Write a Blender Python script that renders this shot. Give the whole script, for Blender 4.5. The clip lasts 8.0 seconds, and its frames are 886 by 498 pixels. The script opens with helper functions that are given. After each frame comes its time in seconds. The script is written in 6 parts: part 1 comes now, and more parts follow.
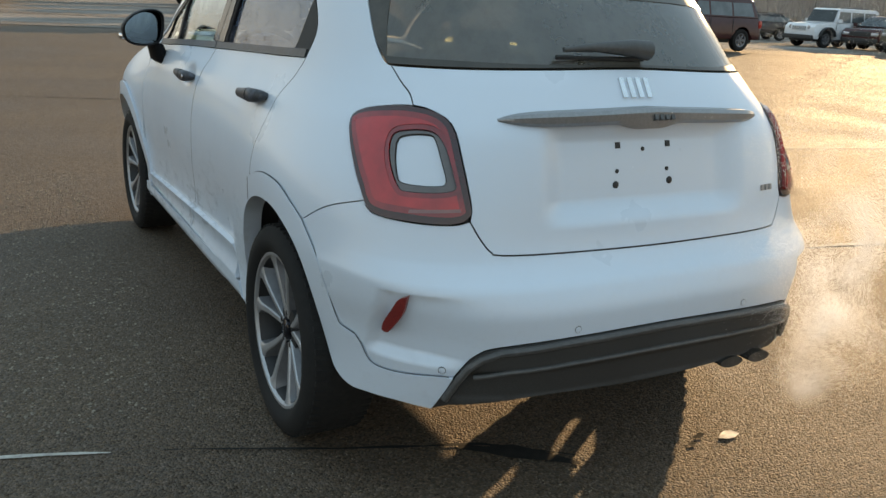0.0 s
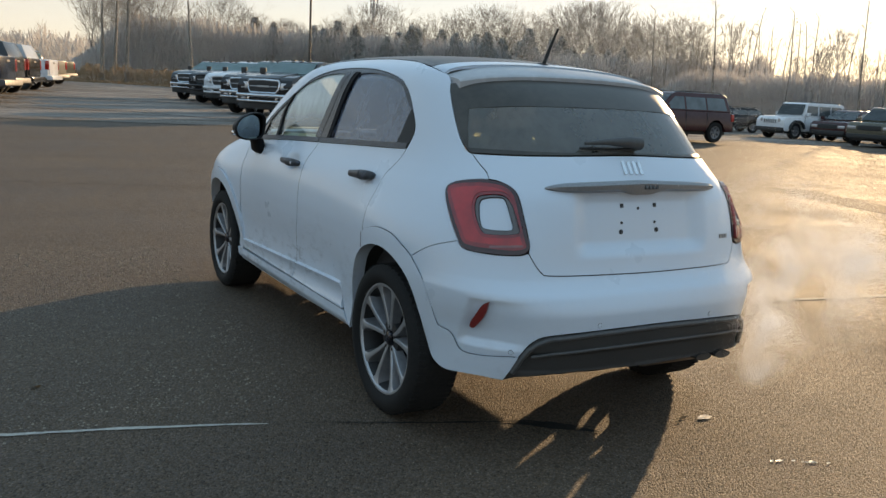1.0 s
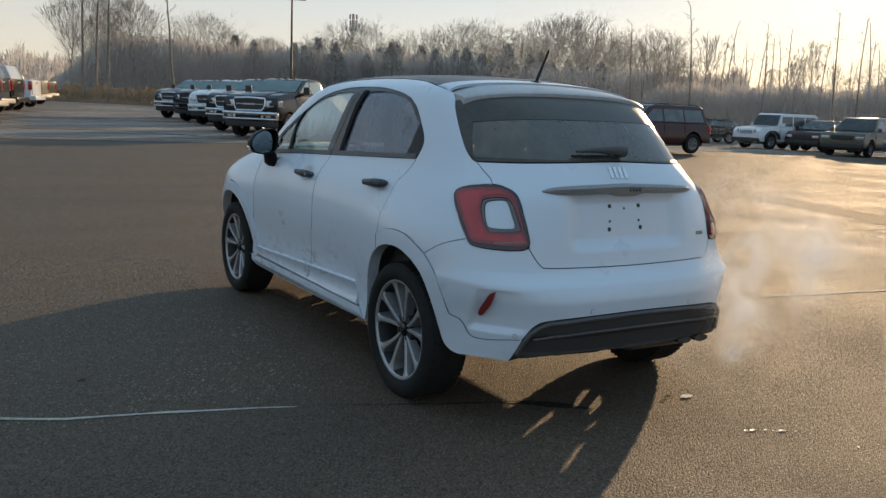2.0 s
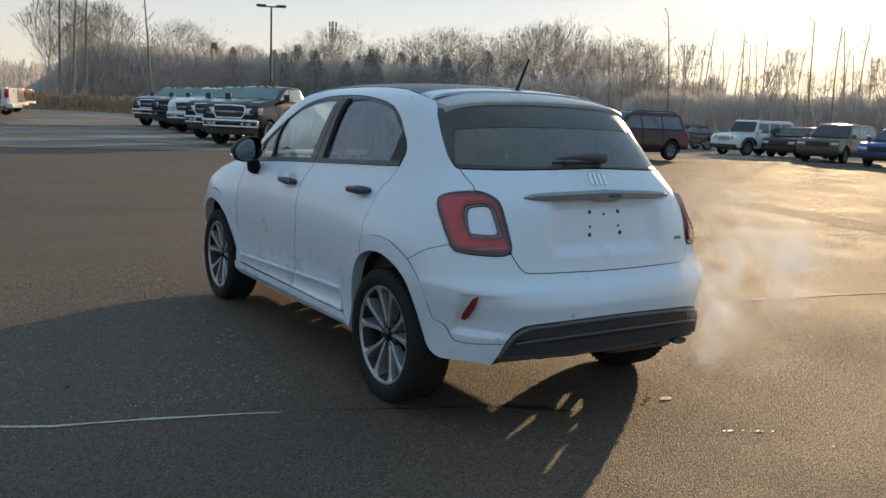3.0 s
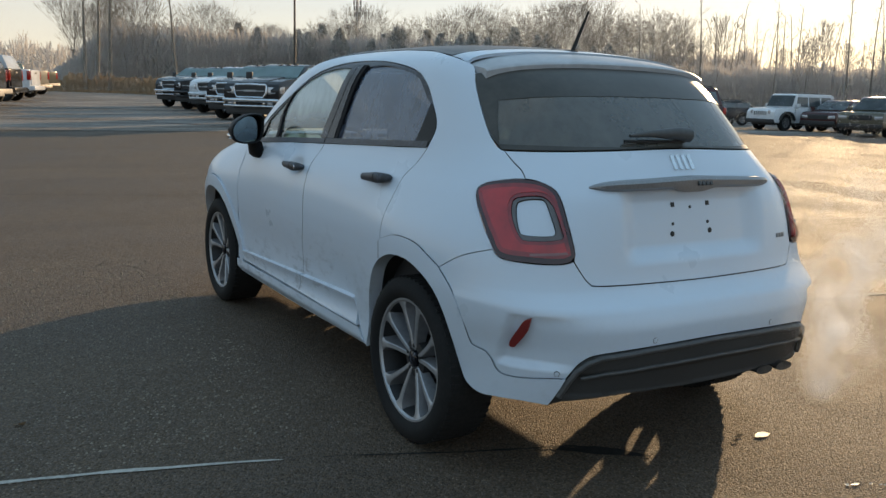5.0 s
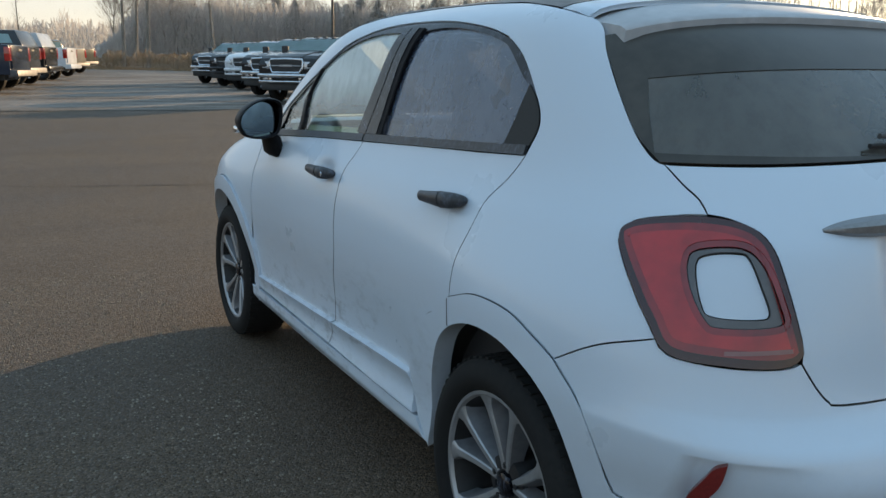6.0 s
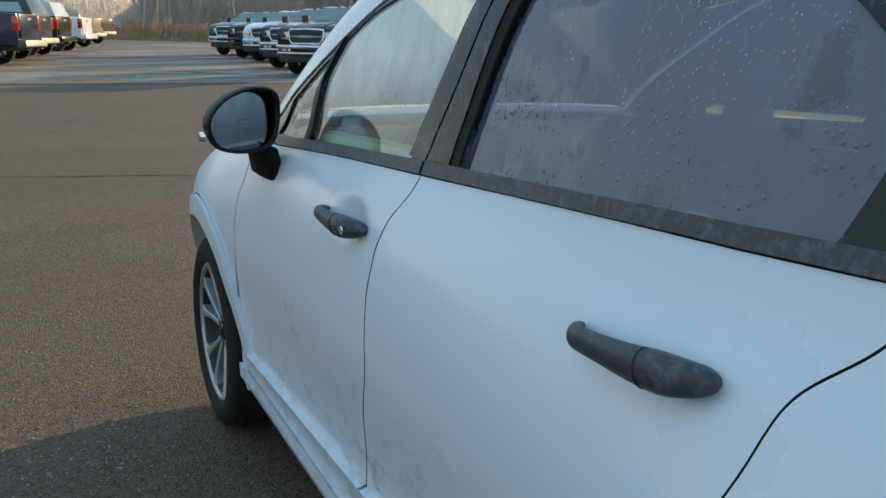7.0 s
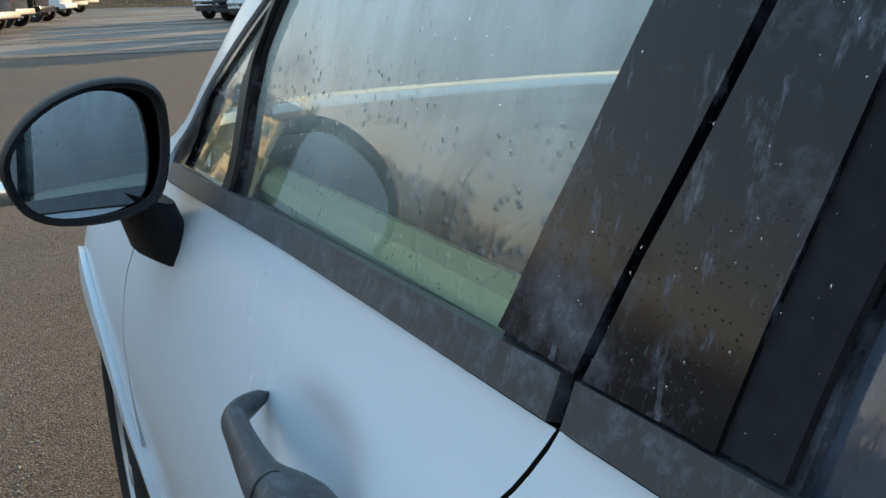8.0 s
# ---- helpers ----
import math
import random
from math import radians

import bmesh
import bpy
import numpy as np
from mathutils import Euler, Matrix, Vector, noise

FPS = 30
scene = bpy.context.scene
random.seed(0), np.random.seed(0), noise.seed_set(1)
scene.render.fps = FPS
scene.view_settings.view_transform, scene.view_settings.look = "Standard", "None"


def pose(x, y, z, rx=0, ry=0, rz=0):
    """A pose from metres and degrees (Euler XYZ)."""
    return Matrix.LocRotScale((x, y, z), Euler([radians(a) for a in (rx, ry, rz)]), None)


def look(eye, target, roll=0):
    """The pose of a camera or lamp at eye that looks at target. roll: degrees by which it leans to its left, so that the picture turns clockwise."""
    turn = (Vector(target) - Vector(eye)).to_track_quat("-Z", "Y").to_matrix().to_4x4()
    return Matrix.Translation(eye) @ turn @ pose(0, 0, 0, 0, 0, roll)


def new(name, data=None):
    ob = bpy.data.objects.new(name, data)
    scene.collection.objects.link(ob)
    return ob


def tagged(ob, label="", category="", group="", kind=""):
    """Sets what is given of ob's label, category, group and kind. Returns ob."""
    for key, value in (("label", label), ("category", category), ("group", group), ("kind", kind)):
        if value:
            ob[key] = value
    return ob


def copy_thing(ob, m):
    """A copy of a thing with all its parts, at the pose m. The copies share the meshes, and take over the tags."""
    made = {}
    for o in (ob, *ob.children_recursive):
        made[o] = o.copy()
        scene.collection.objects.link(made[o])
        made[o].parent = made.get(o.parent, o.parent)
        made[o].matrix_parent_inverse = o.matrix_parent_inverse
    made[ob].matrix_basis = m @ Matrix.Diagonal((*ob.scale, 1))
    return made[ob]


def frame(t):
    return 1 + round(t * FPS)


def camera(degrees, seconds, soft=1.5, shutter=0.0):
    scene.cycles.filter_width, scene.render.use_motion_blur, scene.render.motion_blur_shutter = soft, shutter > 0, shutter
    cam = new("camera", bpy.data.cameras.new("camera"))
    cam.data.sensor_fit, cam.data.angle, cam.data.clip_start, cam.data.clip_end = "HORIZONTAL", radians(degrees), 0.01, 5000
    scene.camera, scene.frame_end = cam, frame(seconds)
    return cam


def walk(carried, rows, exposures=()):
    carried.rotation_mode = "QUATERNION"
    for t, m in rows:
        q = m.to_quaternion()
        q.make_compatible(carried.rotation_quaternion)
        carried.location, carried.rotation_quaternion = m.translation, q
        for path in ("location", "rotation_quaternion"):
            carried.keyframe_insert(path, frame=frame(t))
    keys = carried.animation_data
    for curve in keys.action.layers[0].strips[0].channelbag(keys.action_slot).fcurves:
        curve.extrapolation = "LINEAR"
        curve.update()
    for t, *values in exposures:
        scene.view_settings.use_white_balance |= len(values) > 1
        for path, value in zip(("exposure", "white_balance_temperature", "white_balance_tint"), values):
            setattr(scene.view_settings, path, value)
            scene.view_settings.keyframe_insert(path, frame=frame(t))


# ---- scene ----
cam = camera(54.9, 8.0)
PATH = [
    (0, (-1.61, -2.384, 1.343), (-0.67, -0.711, 0.779), 3.2),
    (0.5, (-2.12, -2.86, 1.369), (-1.149, -1.168, 0.927), 3.2),
    (1, (-2.433, -3.228, 1.399), (-1.447, -1.525, 1.039), 3.1),
    (1.5, (-2.661, -3.447, 1.394), (-1.659, -1.749, 1.059), 2.7),
    (3, (-2.794, -3.586, 1.399), (-1.731, -1.92, 1.093), 2.3),
    (3.5, (-2.795, -3.575, 1.396), (-1.72, -1.916, 1.094), 2.2),
    (4, (-2.765, -3.522, 1.397), (-1.686, -1.866, 1.092), 1.9),
    (5.5, (-2.122, -2.281, 1.344), (-1.164, -0.57, 0.949), 1.2),
    (6, (-1.888, -1.673, 1.365), (-0.968, 0.052, 0.944), 0.7),
    (6.5, (-1.62, -0.985, 1.353), (-0.729, 0.753, 0.922), 1.1),
    (7, (-1.403, -0.338, 1.352), (-0.532, 1.396, 0.869), 0.9),
    (7.5, (-1.169, 0.295, 1.341), (-0.319, 2.018, 0.786), -0.3),
    (8, (-0.962, 0.752, 1.311), (-0.106, 2.465, 0.732), -1.5),
]
EXPOSURES = [
    (0, 0.66, 9800, 10), (0.5, 0.50, 9000, 10), (1, 0.28, 8500, 10), (1.5, -0.02, 8200, 10),
    (3, 0.10, 8050, 10), (3.5, 0.10, 8050, 10), (4, 0.07, 8050, 10), (5.5, 0.26, 8250, 8),
    (6, 0.34, 8000, 8), (6.5, 0.36, 7850, 7), (7, 0.58, 8200, 6), (7.5, 0.62, 7400, 5), (8, 0.80, 8000, 6),
]
walk(cam, [(t, look(eye, target, roll)) for t, eye, target, roll in PATH], EXPOSURES)

# ---- sky and sun: low morning sun ahead and to the right of the parked car ----
SUN_AZ, SUN_EL = radians(56.7), radians(10.5)
world = bpy.data.worlds.new("morning_sky")
scene.world = world
world.use_nodes = True
wt = world.node_tree
wt.nodes.clear()
sky = wt.nodes.new("ShaderNodeTexSky")
sky.sky_type, sky.sun_disc = "NISHITA", False
sky.sun_elevation, sky.sun_rotation = SUN_EL, SUN_AZ
sky.air_density, sky.dust_density, sky.ozone_density, sky.altitude = 0.7, 0.35, 2.0, 200
bg = wt.nodes.new("ShaderNodeBackground")
bg.inputs["Strength"].default_value = 0.15
out = wt.nodes.new("ShaderNodeOutputWorld")
# thin haze over the blue: warm grey at the horizon, clearing and bluer overhead
geo = wt.nodes.new("ShaderNodeTexCoord")
sep = wt.nodes.new("ShaderNodeSeparateXYZ")
wt.links.new(geo.outputs["Generated"], sep.inputs[0])
haze = wt.nodes.new("ShaderNodeValToRGB")
haze.color_ramp.elements[0].position, haze.color_ramp.elements[0].color = 0.0, (.90, .80, .76, 1)
haze.color_ramp.elements[1].position, haze.color_ramp.elements[1].color = 0.55, (.42, .76, 1.22, 1)
for where, tone in ((.07, (.82, .82, .845, 1)), (.17, (.60, .77, 1.0, 1)), (.30, (.50, .76, 1.12, 1))):
    haze.color_ramp.elements.new(where).color = tone
wt.links.new(sep.outputs["Z"], haze.inputs[0])
veil = wt.nodes.new("ShaderNodeMix")
veil.data_type = "RGBA"
veil.inputs[0].default_value = 0.75
gain = wt.nodes.new("ShaderNodeVectorMath")
gain.operation = "SCALE"
gain.inputs["Scale"].default_value = 6.0
wt.links.new(haze.outputs[0], gain.inputs[0])
wt.links.new(sky.outputs[0], veil.inputs[6])
wt.links.new(gain.outputs[0], veil.inputs[7])
wt.links.new(veil.outputs[2], bg.inputs[0])
wt.links.new(bg.outputs[0], out.inputs[0])
sun_data = bpy.data.lights.new("sun", "SUN")
sun_data.energy, sun_data.angle, sun_data.color = 5.0, radians(0.6), (1.0, .76, .52)
sun = new("sun", sun_data)
sun_dir = Vector((math.sin(SUN_AZ) * math.cos(SUN_EL), math.cos(SUN_AZ) * math.cos(SUN_EL), math.sin(SUN_EL)))
sun.matrix_world = look(sun_dir * 40, (0, 0, 0))

# ---- materials ----
class Nodes:
    """Small wrapper that builds a node tree line by line."""

    def __init__(self, name):
        self.mat = bpy.data.materials.new(name)
        self.mat.use_nodes = True
        self.t = self.mat.node_tree
        self.t.nodes.clear()
        self.out = self.t.nodes.new("ShaderNodeOutputMaterial")

    def add(self, kind, ins=None, **props):
        n = self.t.nodes.new("ShaderNode" + kind)
        for k, v in props.items():
            setattr(n, k, v)
        for k, v in (ins or {}).items():
            if isinstance(v, bpy.types.NodeSocket):
                self.t.links.new(v, n.inputs[k])
            else:
                n.inputs[k].default_value = v
        return n

    def done(self, socket):
        self.t.links.new(socket, self.out.inputs[0])
        return self.mat

    def coords(self):
        return self.add("TexCoord").outputs["Object"]

    def noise(self, scale, detail=4, rough=.55, vector=None, stretch=None):
        v = vector or self.coords()
        if stretch:
            v = self.add("Mapping", {"Vector": v, "Scale": stretch}).outputs[0]
        return self.add("TexNoise", {"Vector": v, "Scale": scale, "Detail": detail, "Roughness": rough}).outputs["Fac"]

    def ramp(self, fac, *stops):
        n = self.add("ValToRGB", {"Fac": fac})
        els = n.color_ramp.elements
        while len(els) < len(stops):
            els.new(0.5)
        for e, (p, c) in zip(els, stops):
            e.position = p
            e.color = (*c, 1) if isinstance(c, tuple) else (c, c, c, 1)
        return n.outputs["Color"]

    def mix(self, fac, a, b):
        n = self.add("Mix", data_type="RGBA")
        for k, v in ((0, fac), (6, a), (7, b)):
            if isinstance(v, bpy.types.NodeSocket):
                self.t.links.new(v, n.inputs[k])
            else:
                n.inputs[k].default_value = (*v, 1) if isinstance(v, tuple) else v
        return n.outputs[2]

    def bump(self, height, strength=.3, distance=.002, normal=None):
        ins = {"Height": height, "Strength": strength, "Distance": distance}
        if normal:
            ins["Normal"] = normal
        return self.add("Bump", ins).outputs[0]


def principled(name, c1, c2=None, rough=.5, scale=20, metal=0.0, bump=0.0, coat=0.0, rough2=None, big=1.5, dist=.002, spec=.5, stretch=None):
    """A plain surface with grain at a small and a large scale."""
    k = Nodes(name)
    c2 = c2 or tuple(x * .8 for x in c1)
    fine, broad = k.noise(scale, stretch=stretch), k.noise(big, 3)
    f = k.add("Math", {0: fine, 1: broad}, operation="MULTIPLY_ADD")
    f.inputs[2].default_value = 0.0
    f = k.add("Math", {0: f.outputs[0], 1: 1.9}, operation="MULTIPLY").outputs[0]
    col = k.mix(k.ramp(f, (.25, 0.0), (.75, 1.0)), c1, c2)
    r = k.add("MapRange", {"Value": fine, "To Min": rough * .85, "To Max": rough2 or min(1, rough * 1.2)}).outputs[0]
    ins = {"Base Color": col, "Roughness": r, "Metallic": metal, "Coat Weight": coat, "Coat Roughness": .06, "Specular IOR Level": spec}
    if bump:
        ins["Normal"] = k.bump(fine, bump, dist)
    return k.done(k.add("BsdfPrincipled", ins).outputs[0])


def paint(name, c, dirt=(.20, .185, .17), dirty=.5, frost=.0):
    """Car paint under clear coat, with road film low down in streaks and a thin frost."""
    k = Nodes(name)
    pos = k.coords()
    z = k.add("SeparateXYZ", {"Vector": pos}).outputs["Z"]
    low = k.add("MapRange", {"Value": z, "From Min": .78, "From Max": .45, "To Min": 0.0, "To Max": 1.0}).outputs[0]
    film = k.ramp(k.noise(24, 8, .75, stretch=(1, .4, 1)), (.50, 0.0), (.68, 1.0))
    film = k.add("Math", {0: film, 1: k.ramp(k.noise(2.2, 4), (.42, 0.15), (.62, 1.0))}, operation="MULTIPLY").outputs[0]
    amount = k.add("Math", {0: low, 1: film}, operation="MULTIPLY").outputs[0]
    y = k.add("SeparateXYZ", {"Vector": pos}).outputs["Y"]
    doors = k.add("MapRange", {"Value": y, "From Min": .2, "From Max": .7, "To Min": .12, "To Max": 1.0}).outputs[0]
    amount = k.add("Math", {0: amount, 1: doors}, operation="MULTIPLY").outputs[0]
    amount = k.add("Math", {0: amount, 1: dirty}, operation="MULTIPLY").outputs[0]
    haze = k.noise(1.3, 3)
    col = k.mix(k.add("Math", {0: haze, 1: .10}, operation="MULTIPLY").outputs[0], c, tuple(x * .82 for x in c))
    col = k.mix(amount, col, dirt)
    streak = k.ramp(k.noise(150, 3, .6, stretch=(1, 1, .2)), (.68, 0.0), (.78, .22))
    where = k.ramp(k.noise(2.6, 4), (.58, 0.0), (.74, 1.0))
    marks = k.add("Math", {0: streak, 1: where}, operation="MULTIPLY").outputs[0]
    col = k.mix(marks, col, tuple(x * .55 for x in c))
    rough = k.add("MapRange", {"Value": k.noise(3, 5), "From Min": .3, "From Max": .7, "To Min": .26, "To Max": .42}).outputs[0]
    rough = k.add("Math", {0: rough, 1: amount}, operation="ADD").outputs[0]
    n = k.bump(k.noise(420, 2), .04, .0006)
    b = k.add("BsdfPrincipled", {"Base Color": col, "Roughness": rough, "Coat Weight": .4, "Coat Roughness": .10, "Normal": n, "Coat Normal": n})
    return k.done(b.outputs[0])


def glass(name, tint, fog=.0, fogcol=(.8, .85, .85), drops=0.0, rough=.02, lets=.65, cleared=False, ior=1.52, low=None):
    """A window pane: tinted see-through with real gloss, misted over in patches and beaded with drops."""
    k = Nodes(name)
    nrm = None
    clear = k.add("BsdfTransparent", {"Color": (*tint, 1)}).outputs[0]
    body_ = clear
    if fog:
        patch = k.ramp(k.noise(5, 5, .6, stretch=(1, 1, .5)), (.3, .75), (.7, 1.0))
        runs = k.ramp(k.noise(22, 6, .7, stretch=(1, 1, .35)), (.45, 1.0), (.66, .85))
        fac = k.add("Math", {0: patch, 1: runs}, operation="MULTIPLY").outputs[0]
        fac = k.add("Math", {0: fac, 1: fog}, operation="MULTIPLY").outputs[0]
        if cleared:
            wiped = k.ramp(k.noise(9, 5, .6, stretch=(1, 1, .6)), (.56, 1.0), (.60, .55))
            fac = k.add("Math", {0: fac, 1: wiped}, operation="MULTIPLY").outputs[0]
        if low:
            z = k.add("SeparateXYZ", {"Vector": k.coords()}).outputs["Z"]
            wob = k.add("Math", {0: k.noise(6, 4, stretch=(1, 1, .5)), 1: .16}, operation="MULTIPLY_ADD")
            k.t.links.new(z, wob.inputs[2])
            dry = k.add("MapRange", {"Value": wob.outputs[0], "From Min": low[0], "From Max": low[1], "To Min": .10, "To Max": 1.0}).outputs[0]
            fac = k.add("Math", {0: fac, 1: dry}, operation="MULTIPLY").outputs[0]
        mist = k.add("MixShader", {0: 1 - lets, 1: k.add("BsdfTranslucent", {"Color": (*fogcol, 1)}).outputs[0], 2: k.add("BsdfDiffuse", {"Color": (*fogcol, 1)}).outputs[0]}).outputs[0]
        body_ = k.add("MixShader", {0: fac, 1: clear, 2: mist}).outputs[0]
    if drops:
        vor = k.add("TexVoronoi", {"Vector": k.coords(), "Scale": 85, "Randomness": 1.0}).outputs["Distance"]
        bead = k.ramp(vor, (.12, 1.0), (.30, 0.0))
        where = k.ramp(k.noise(7, 4), (.42, 0.0), (.55, 1.0))
        nrm = k.bump(k.add("Math", {0: bead, 1: where}, operation="MULTIPLY").outputs[0], drops, .0025)
    gins = {"Roughness": rough, "Color": (1, 1, 1, 1)}
    fins = {"IOR": ior}
    if nrm:
        gins["Normal"] = nrm
        fins["Normal"] = nrm
    gloss = k.add("BsdfGlossy", gins).outputs[0]
    return k.done(k.add("MixShader", {0: k.add("Fresnel", fins).outputs[0], 1: body_, 2: gloss}).outputs[0])


def foliage(name, c1, c2, lets=.5, scale=.4):
    """Thin twigs or flecks: light is scattered back and let through."""
    k = Nodes(name)
    col = k.mix(k.ramp(k.noise(scale, 4), (.35, 0.0), (.65, 1.0)), c1, c2)
    mx = k.add("MixShader", {0: lets, 1: k.add("BsdfDiffuse", {"Color": col}).outputs[0], 2: k.add("BsdfTranslucent", {"Color": col}).outputs[0]})
    return k.done(mx.outputs[0])


def asphalt(name, dark, light, stone=.010, wet=.68, patch=.6, frost=0.0, spec=.30):
    """Worn asphalt: separate stones in binder, oil-dark and dusty patches, fine cracks."""
    k = Nodes(name)
    pos = k.coords()
    vor = k.add("TexVoronoi", {"Vector": pos, "Scale": 1 / stone, "Randomness": 1.0})
    cellv = k.add("SeparateColor", {"Color": vor.outputs["Color"]}).outputs[0]
    fine = k.noise(900, 2, vector=pos)
    broad = k.noise(patch, 6, .6, vector=pos)
    lanes = k.noise(.5, 4, .6, vector=pos, stretch=(.25, 1.6, 1))
    base = k.mix(k.ramp(broad, (.35, 0.0), (.65, 1.0)), dark, light)
    base = k.mix(k.add("Math", {0: k.ramp(lanes, (.4, 0.0), (.62, 1.0)), 1: .35}, operation="MULTIPLY").outputs[0], base, tuple(x * .7 for x in dark))
    stones = k.ramp(cellv, (.0, .48), (.45, .85), (.85, 1.15), (1.0, 1.7))
    col = k.add("Mix", data_type="RGBA", blend_type="MULTIPLY")
    col.inputs[0].default_value = 1.0
    k.t.links.new(base, col.inputs[6])
    k.t.links.new(stones, col.inputs[7])
    c = col.outputs[2]
    if frost:
        c = k.mix(k.add("Math", {0: k.ramp(k.noise(.35, 6, .65, vector=pos, stretch=(.3, 1.5, 1)), (.42, 0.0), (.62, 1.0)), 1: frost}, operation="MULTIPLY").outputs[0], c, (.42, .385, .36))
    h = k.add("Math", {0: vor.outputs["Distance"], 1: -1.0}, operation="MULTIPLY_ADD")
    k.t.links.new(k.add("Math", {0: fine, 1: .08}, operation="MULTIPLY").outputs[0], h.inputs[2])
    h = h.outputs[0]
    glint = k.add("MapRange", {"Value": k.add("SeparateColor", {"Color": vor.outputs["Color"]}).outputs[1], "To Min": spec * .15, "To Max": spec * 1.8}).outputs[0]
    rough = k.add("MapRange", {"Value": broad, "From Min": .3, "From Max": .7, "To Min": wet, "To Max": min(1, wet + .14)}).outputs[0]
    b = k.add("BsdfPrincipled", {"Base Color": c, "Roughness": rough, "Specular IOR Level": glint, "Normal": k.bump(h, .9, stone * .75)})
    return k.done(b.outputs[0])


M_WHITE = paint("white_car_paint", (.56, .635, .71), dirty=.75)
# black plastic paled in colour to stand in for veiling sun glare
M_LIFTEDBLACK = principled("lifted_black_plastic", (.045, .045, .045), (.08, .08, .078), .5, 60, bump=.1, dist=.0006)
M_BLACKTRIM = principled("black_textured_plastic", (.026, .026, .025), (.048, .046, .044), .65, 300, bump=.25, dist=.0006, spec=.3)


def frosted_black(name, clean=(.006, .006, .008), gloss=.08, size=8):
    """Gloss-black pillar trim: clean lacquer beside frost blooms and dried drops."""
    k = Nodes(name)
    bloom = k.ramp(k.noise(size, 8, .72), (.50, 0.0), (.68, .55))
    drip = k.ramp(k.noise(60, 5, .7, stretch=(1, 1, .22)), (.57, 0.0), (.66, .42))
    f = k.add("Math", {0: bloom, 1: drip}, operation="MAXIMUM").outputs[0]
    col = k.mix(f, clean, (.16, .185, .24))
    rough = k.add("MapRange", {"Value": f, "To Min": gloss, "To Max": .6}).outputs[0]
    vor = k.add("TexVoronoi", {"Vector": k.coords(), "Scale": 240, "Randomness": 1.0}).outputs["Distance"]
    n = k.bump(k.ramp(vor, (.08, 1.0), (.20, 0.0)), .18, .0010)
    return k.done(k.add("BsdfPrincipled", {"Base Color": col, "Roughness": rough, "Normal": n, "Specular IOR Level": .35}).outputs[0])


M_GLOSSBLACK = frosted_black("frosted_gloss_black_trim")
M_GREYTRIM = principled("satin_grey_trim", (.22, .222, .225), (.29, .292, .295), .35, 120, metal=.6)
M_HANDLE = frosted_black("grey_frosted_plastic", (.044, .046, .050), .38, 48)
M_MIRRORSHELL = principled("black_mirror_shell", (.008, .008, .009), (.018, .018, .020), .50, 60, bump=.15, dist=.0006, spec=.15)
M_RUBBER = principled("tyre_rubber", (.011, .011, .011), (.022, .021, .020), .85, 60, bump=.3, dist=.001, spec=.22)
M_SEAL = principled("window_seal_rubber", (.012, .012, .012), None, .5, 80)
M_SEALGREY = principled("dusty_window_rubber", (.010, .010, .011), (.022, .022, .024), .7, 90, bump=.2, dist=.0006, spec=.15)
M_ALLOY = principled("silver_alloy", (.33, .335, .345), (.42, .425, .435), .40, 60, metal=.6)
M_SPOKESIDE = principled("grey_painted_spoke_side", (.12, .125, .135), (.18, .185, .195), .45, 40, metal=.35)
M_RUSTDISC = principled("dull_brake_disc", (.07, .065, .06), (.045, .038, .03), .5, 40, metal=.6)
M_ALLOYDARK = principled("dark_grey_alloy", (.016, .016, .017), (.03, .03, .031), .5, 60, metal=.3)
M_DISC = principled("brake_disc_steel", (.25, .24, .23), (.18, .15, .12), .35, 40, metal=.9)
M_CHROME = principled("chrome", (.75, .75, .76), None, .12, 40, metal=1.0)
M_TAILPIPE = principled("sooty_steel", (.10, .095, .09), (.05, .048, .045), .45, 40, metal=.6)
M_INTERIOR = principled("dark_cabin_trim", (.035, .035, .038), (.05, .05, .052), .7, 150, bump=.2)
M_SEAT = principled("grey_seat_fabric", (.10, .10, .105), (.14, .14, .145), .85, 220, bump=.3)
M_RED = principled("red_lamp_lens", (.30, .007, .008), (.13, .004, .005), .10, 14, coat=.8, big=9)
M_REDBAND = principled("bright_red_lamp_band", (.50, .010, .010), (.30, .007, .007), .18, 18, coat=.8, big=7)
M_REFLEX = principled("red_reflector", (.24, .025, .022), (.16, .015, .014), .3, 200, bump=.4, dist=.001, coat=.4)
M_LAMPBLACK = principled("smoked_lamp_border", (.03, .006, .007), (.06, .012, .012), .15, 30, coat=.5)
M_LAMPGREY = principled("grey_lamp_inner_ring", (.12, .115, .115), (.07, .068, .068), .3, 30, coat=.3)
M_CLEARLAMP = principled("clear_lamp_strip", (.22, .07, .065), (.14, .04, .04), .15, 40, coat=1.0)
M_MIRROR = principled("mirror_silver", (.32, .39, .45), (.32, .39, .45), .01, 20, metal=1.0)
M_ROOFGLASS = principled("black_panoramic_roof_glass", (.025, .024, .023), (.07, .068, .065), .38, 18, spec=.25)
M_FRIT = principled("black_glaze_and_shade", (.035, .030, .024), (.060, .052, .042), .35, 30, big=5)
# grey here is the white spoiler's shade, put into the colour
M_SPOILER = principled("shade_grey_spoiler", (.36, .365, .375), (.46, .465, .475), .40, 30, big=6)
# sunlight on the ledge is put into this pale yellow-green
M_LEDGE = principled("sun_toned_inner_ledge", (.72, .74, .55), None, .6, 80)
M_GLASS_F = glass("misted_front_window", (.84, .96, .86), .86, (.86, .98, .95), .3, .02, .25, ior=1.75, low=(1.23, 1.40))
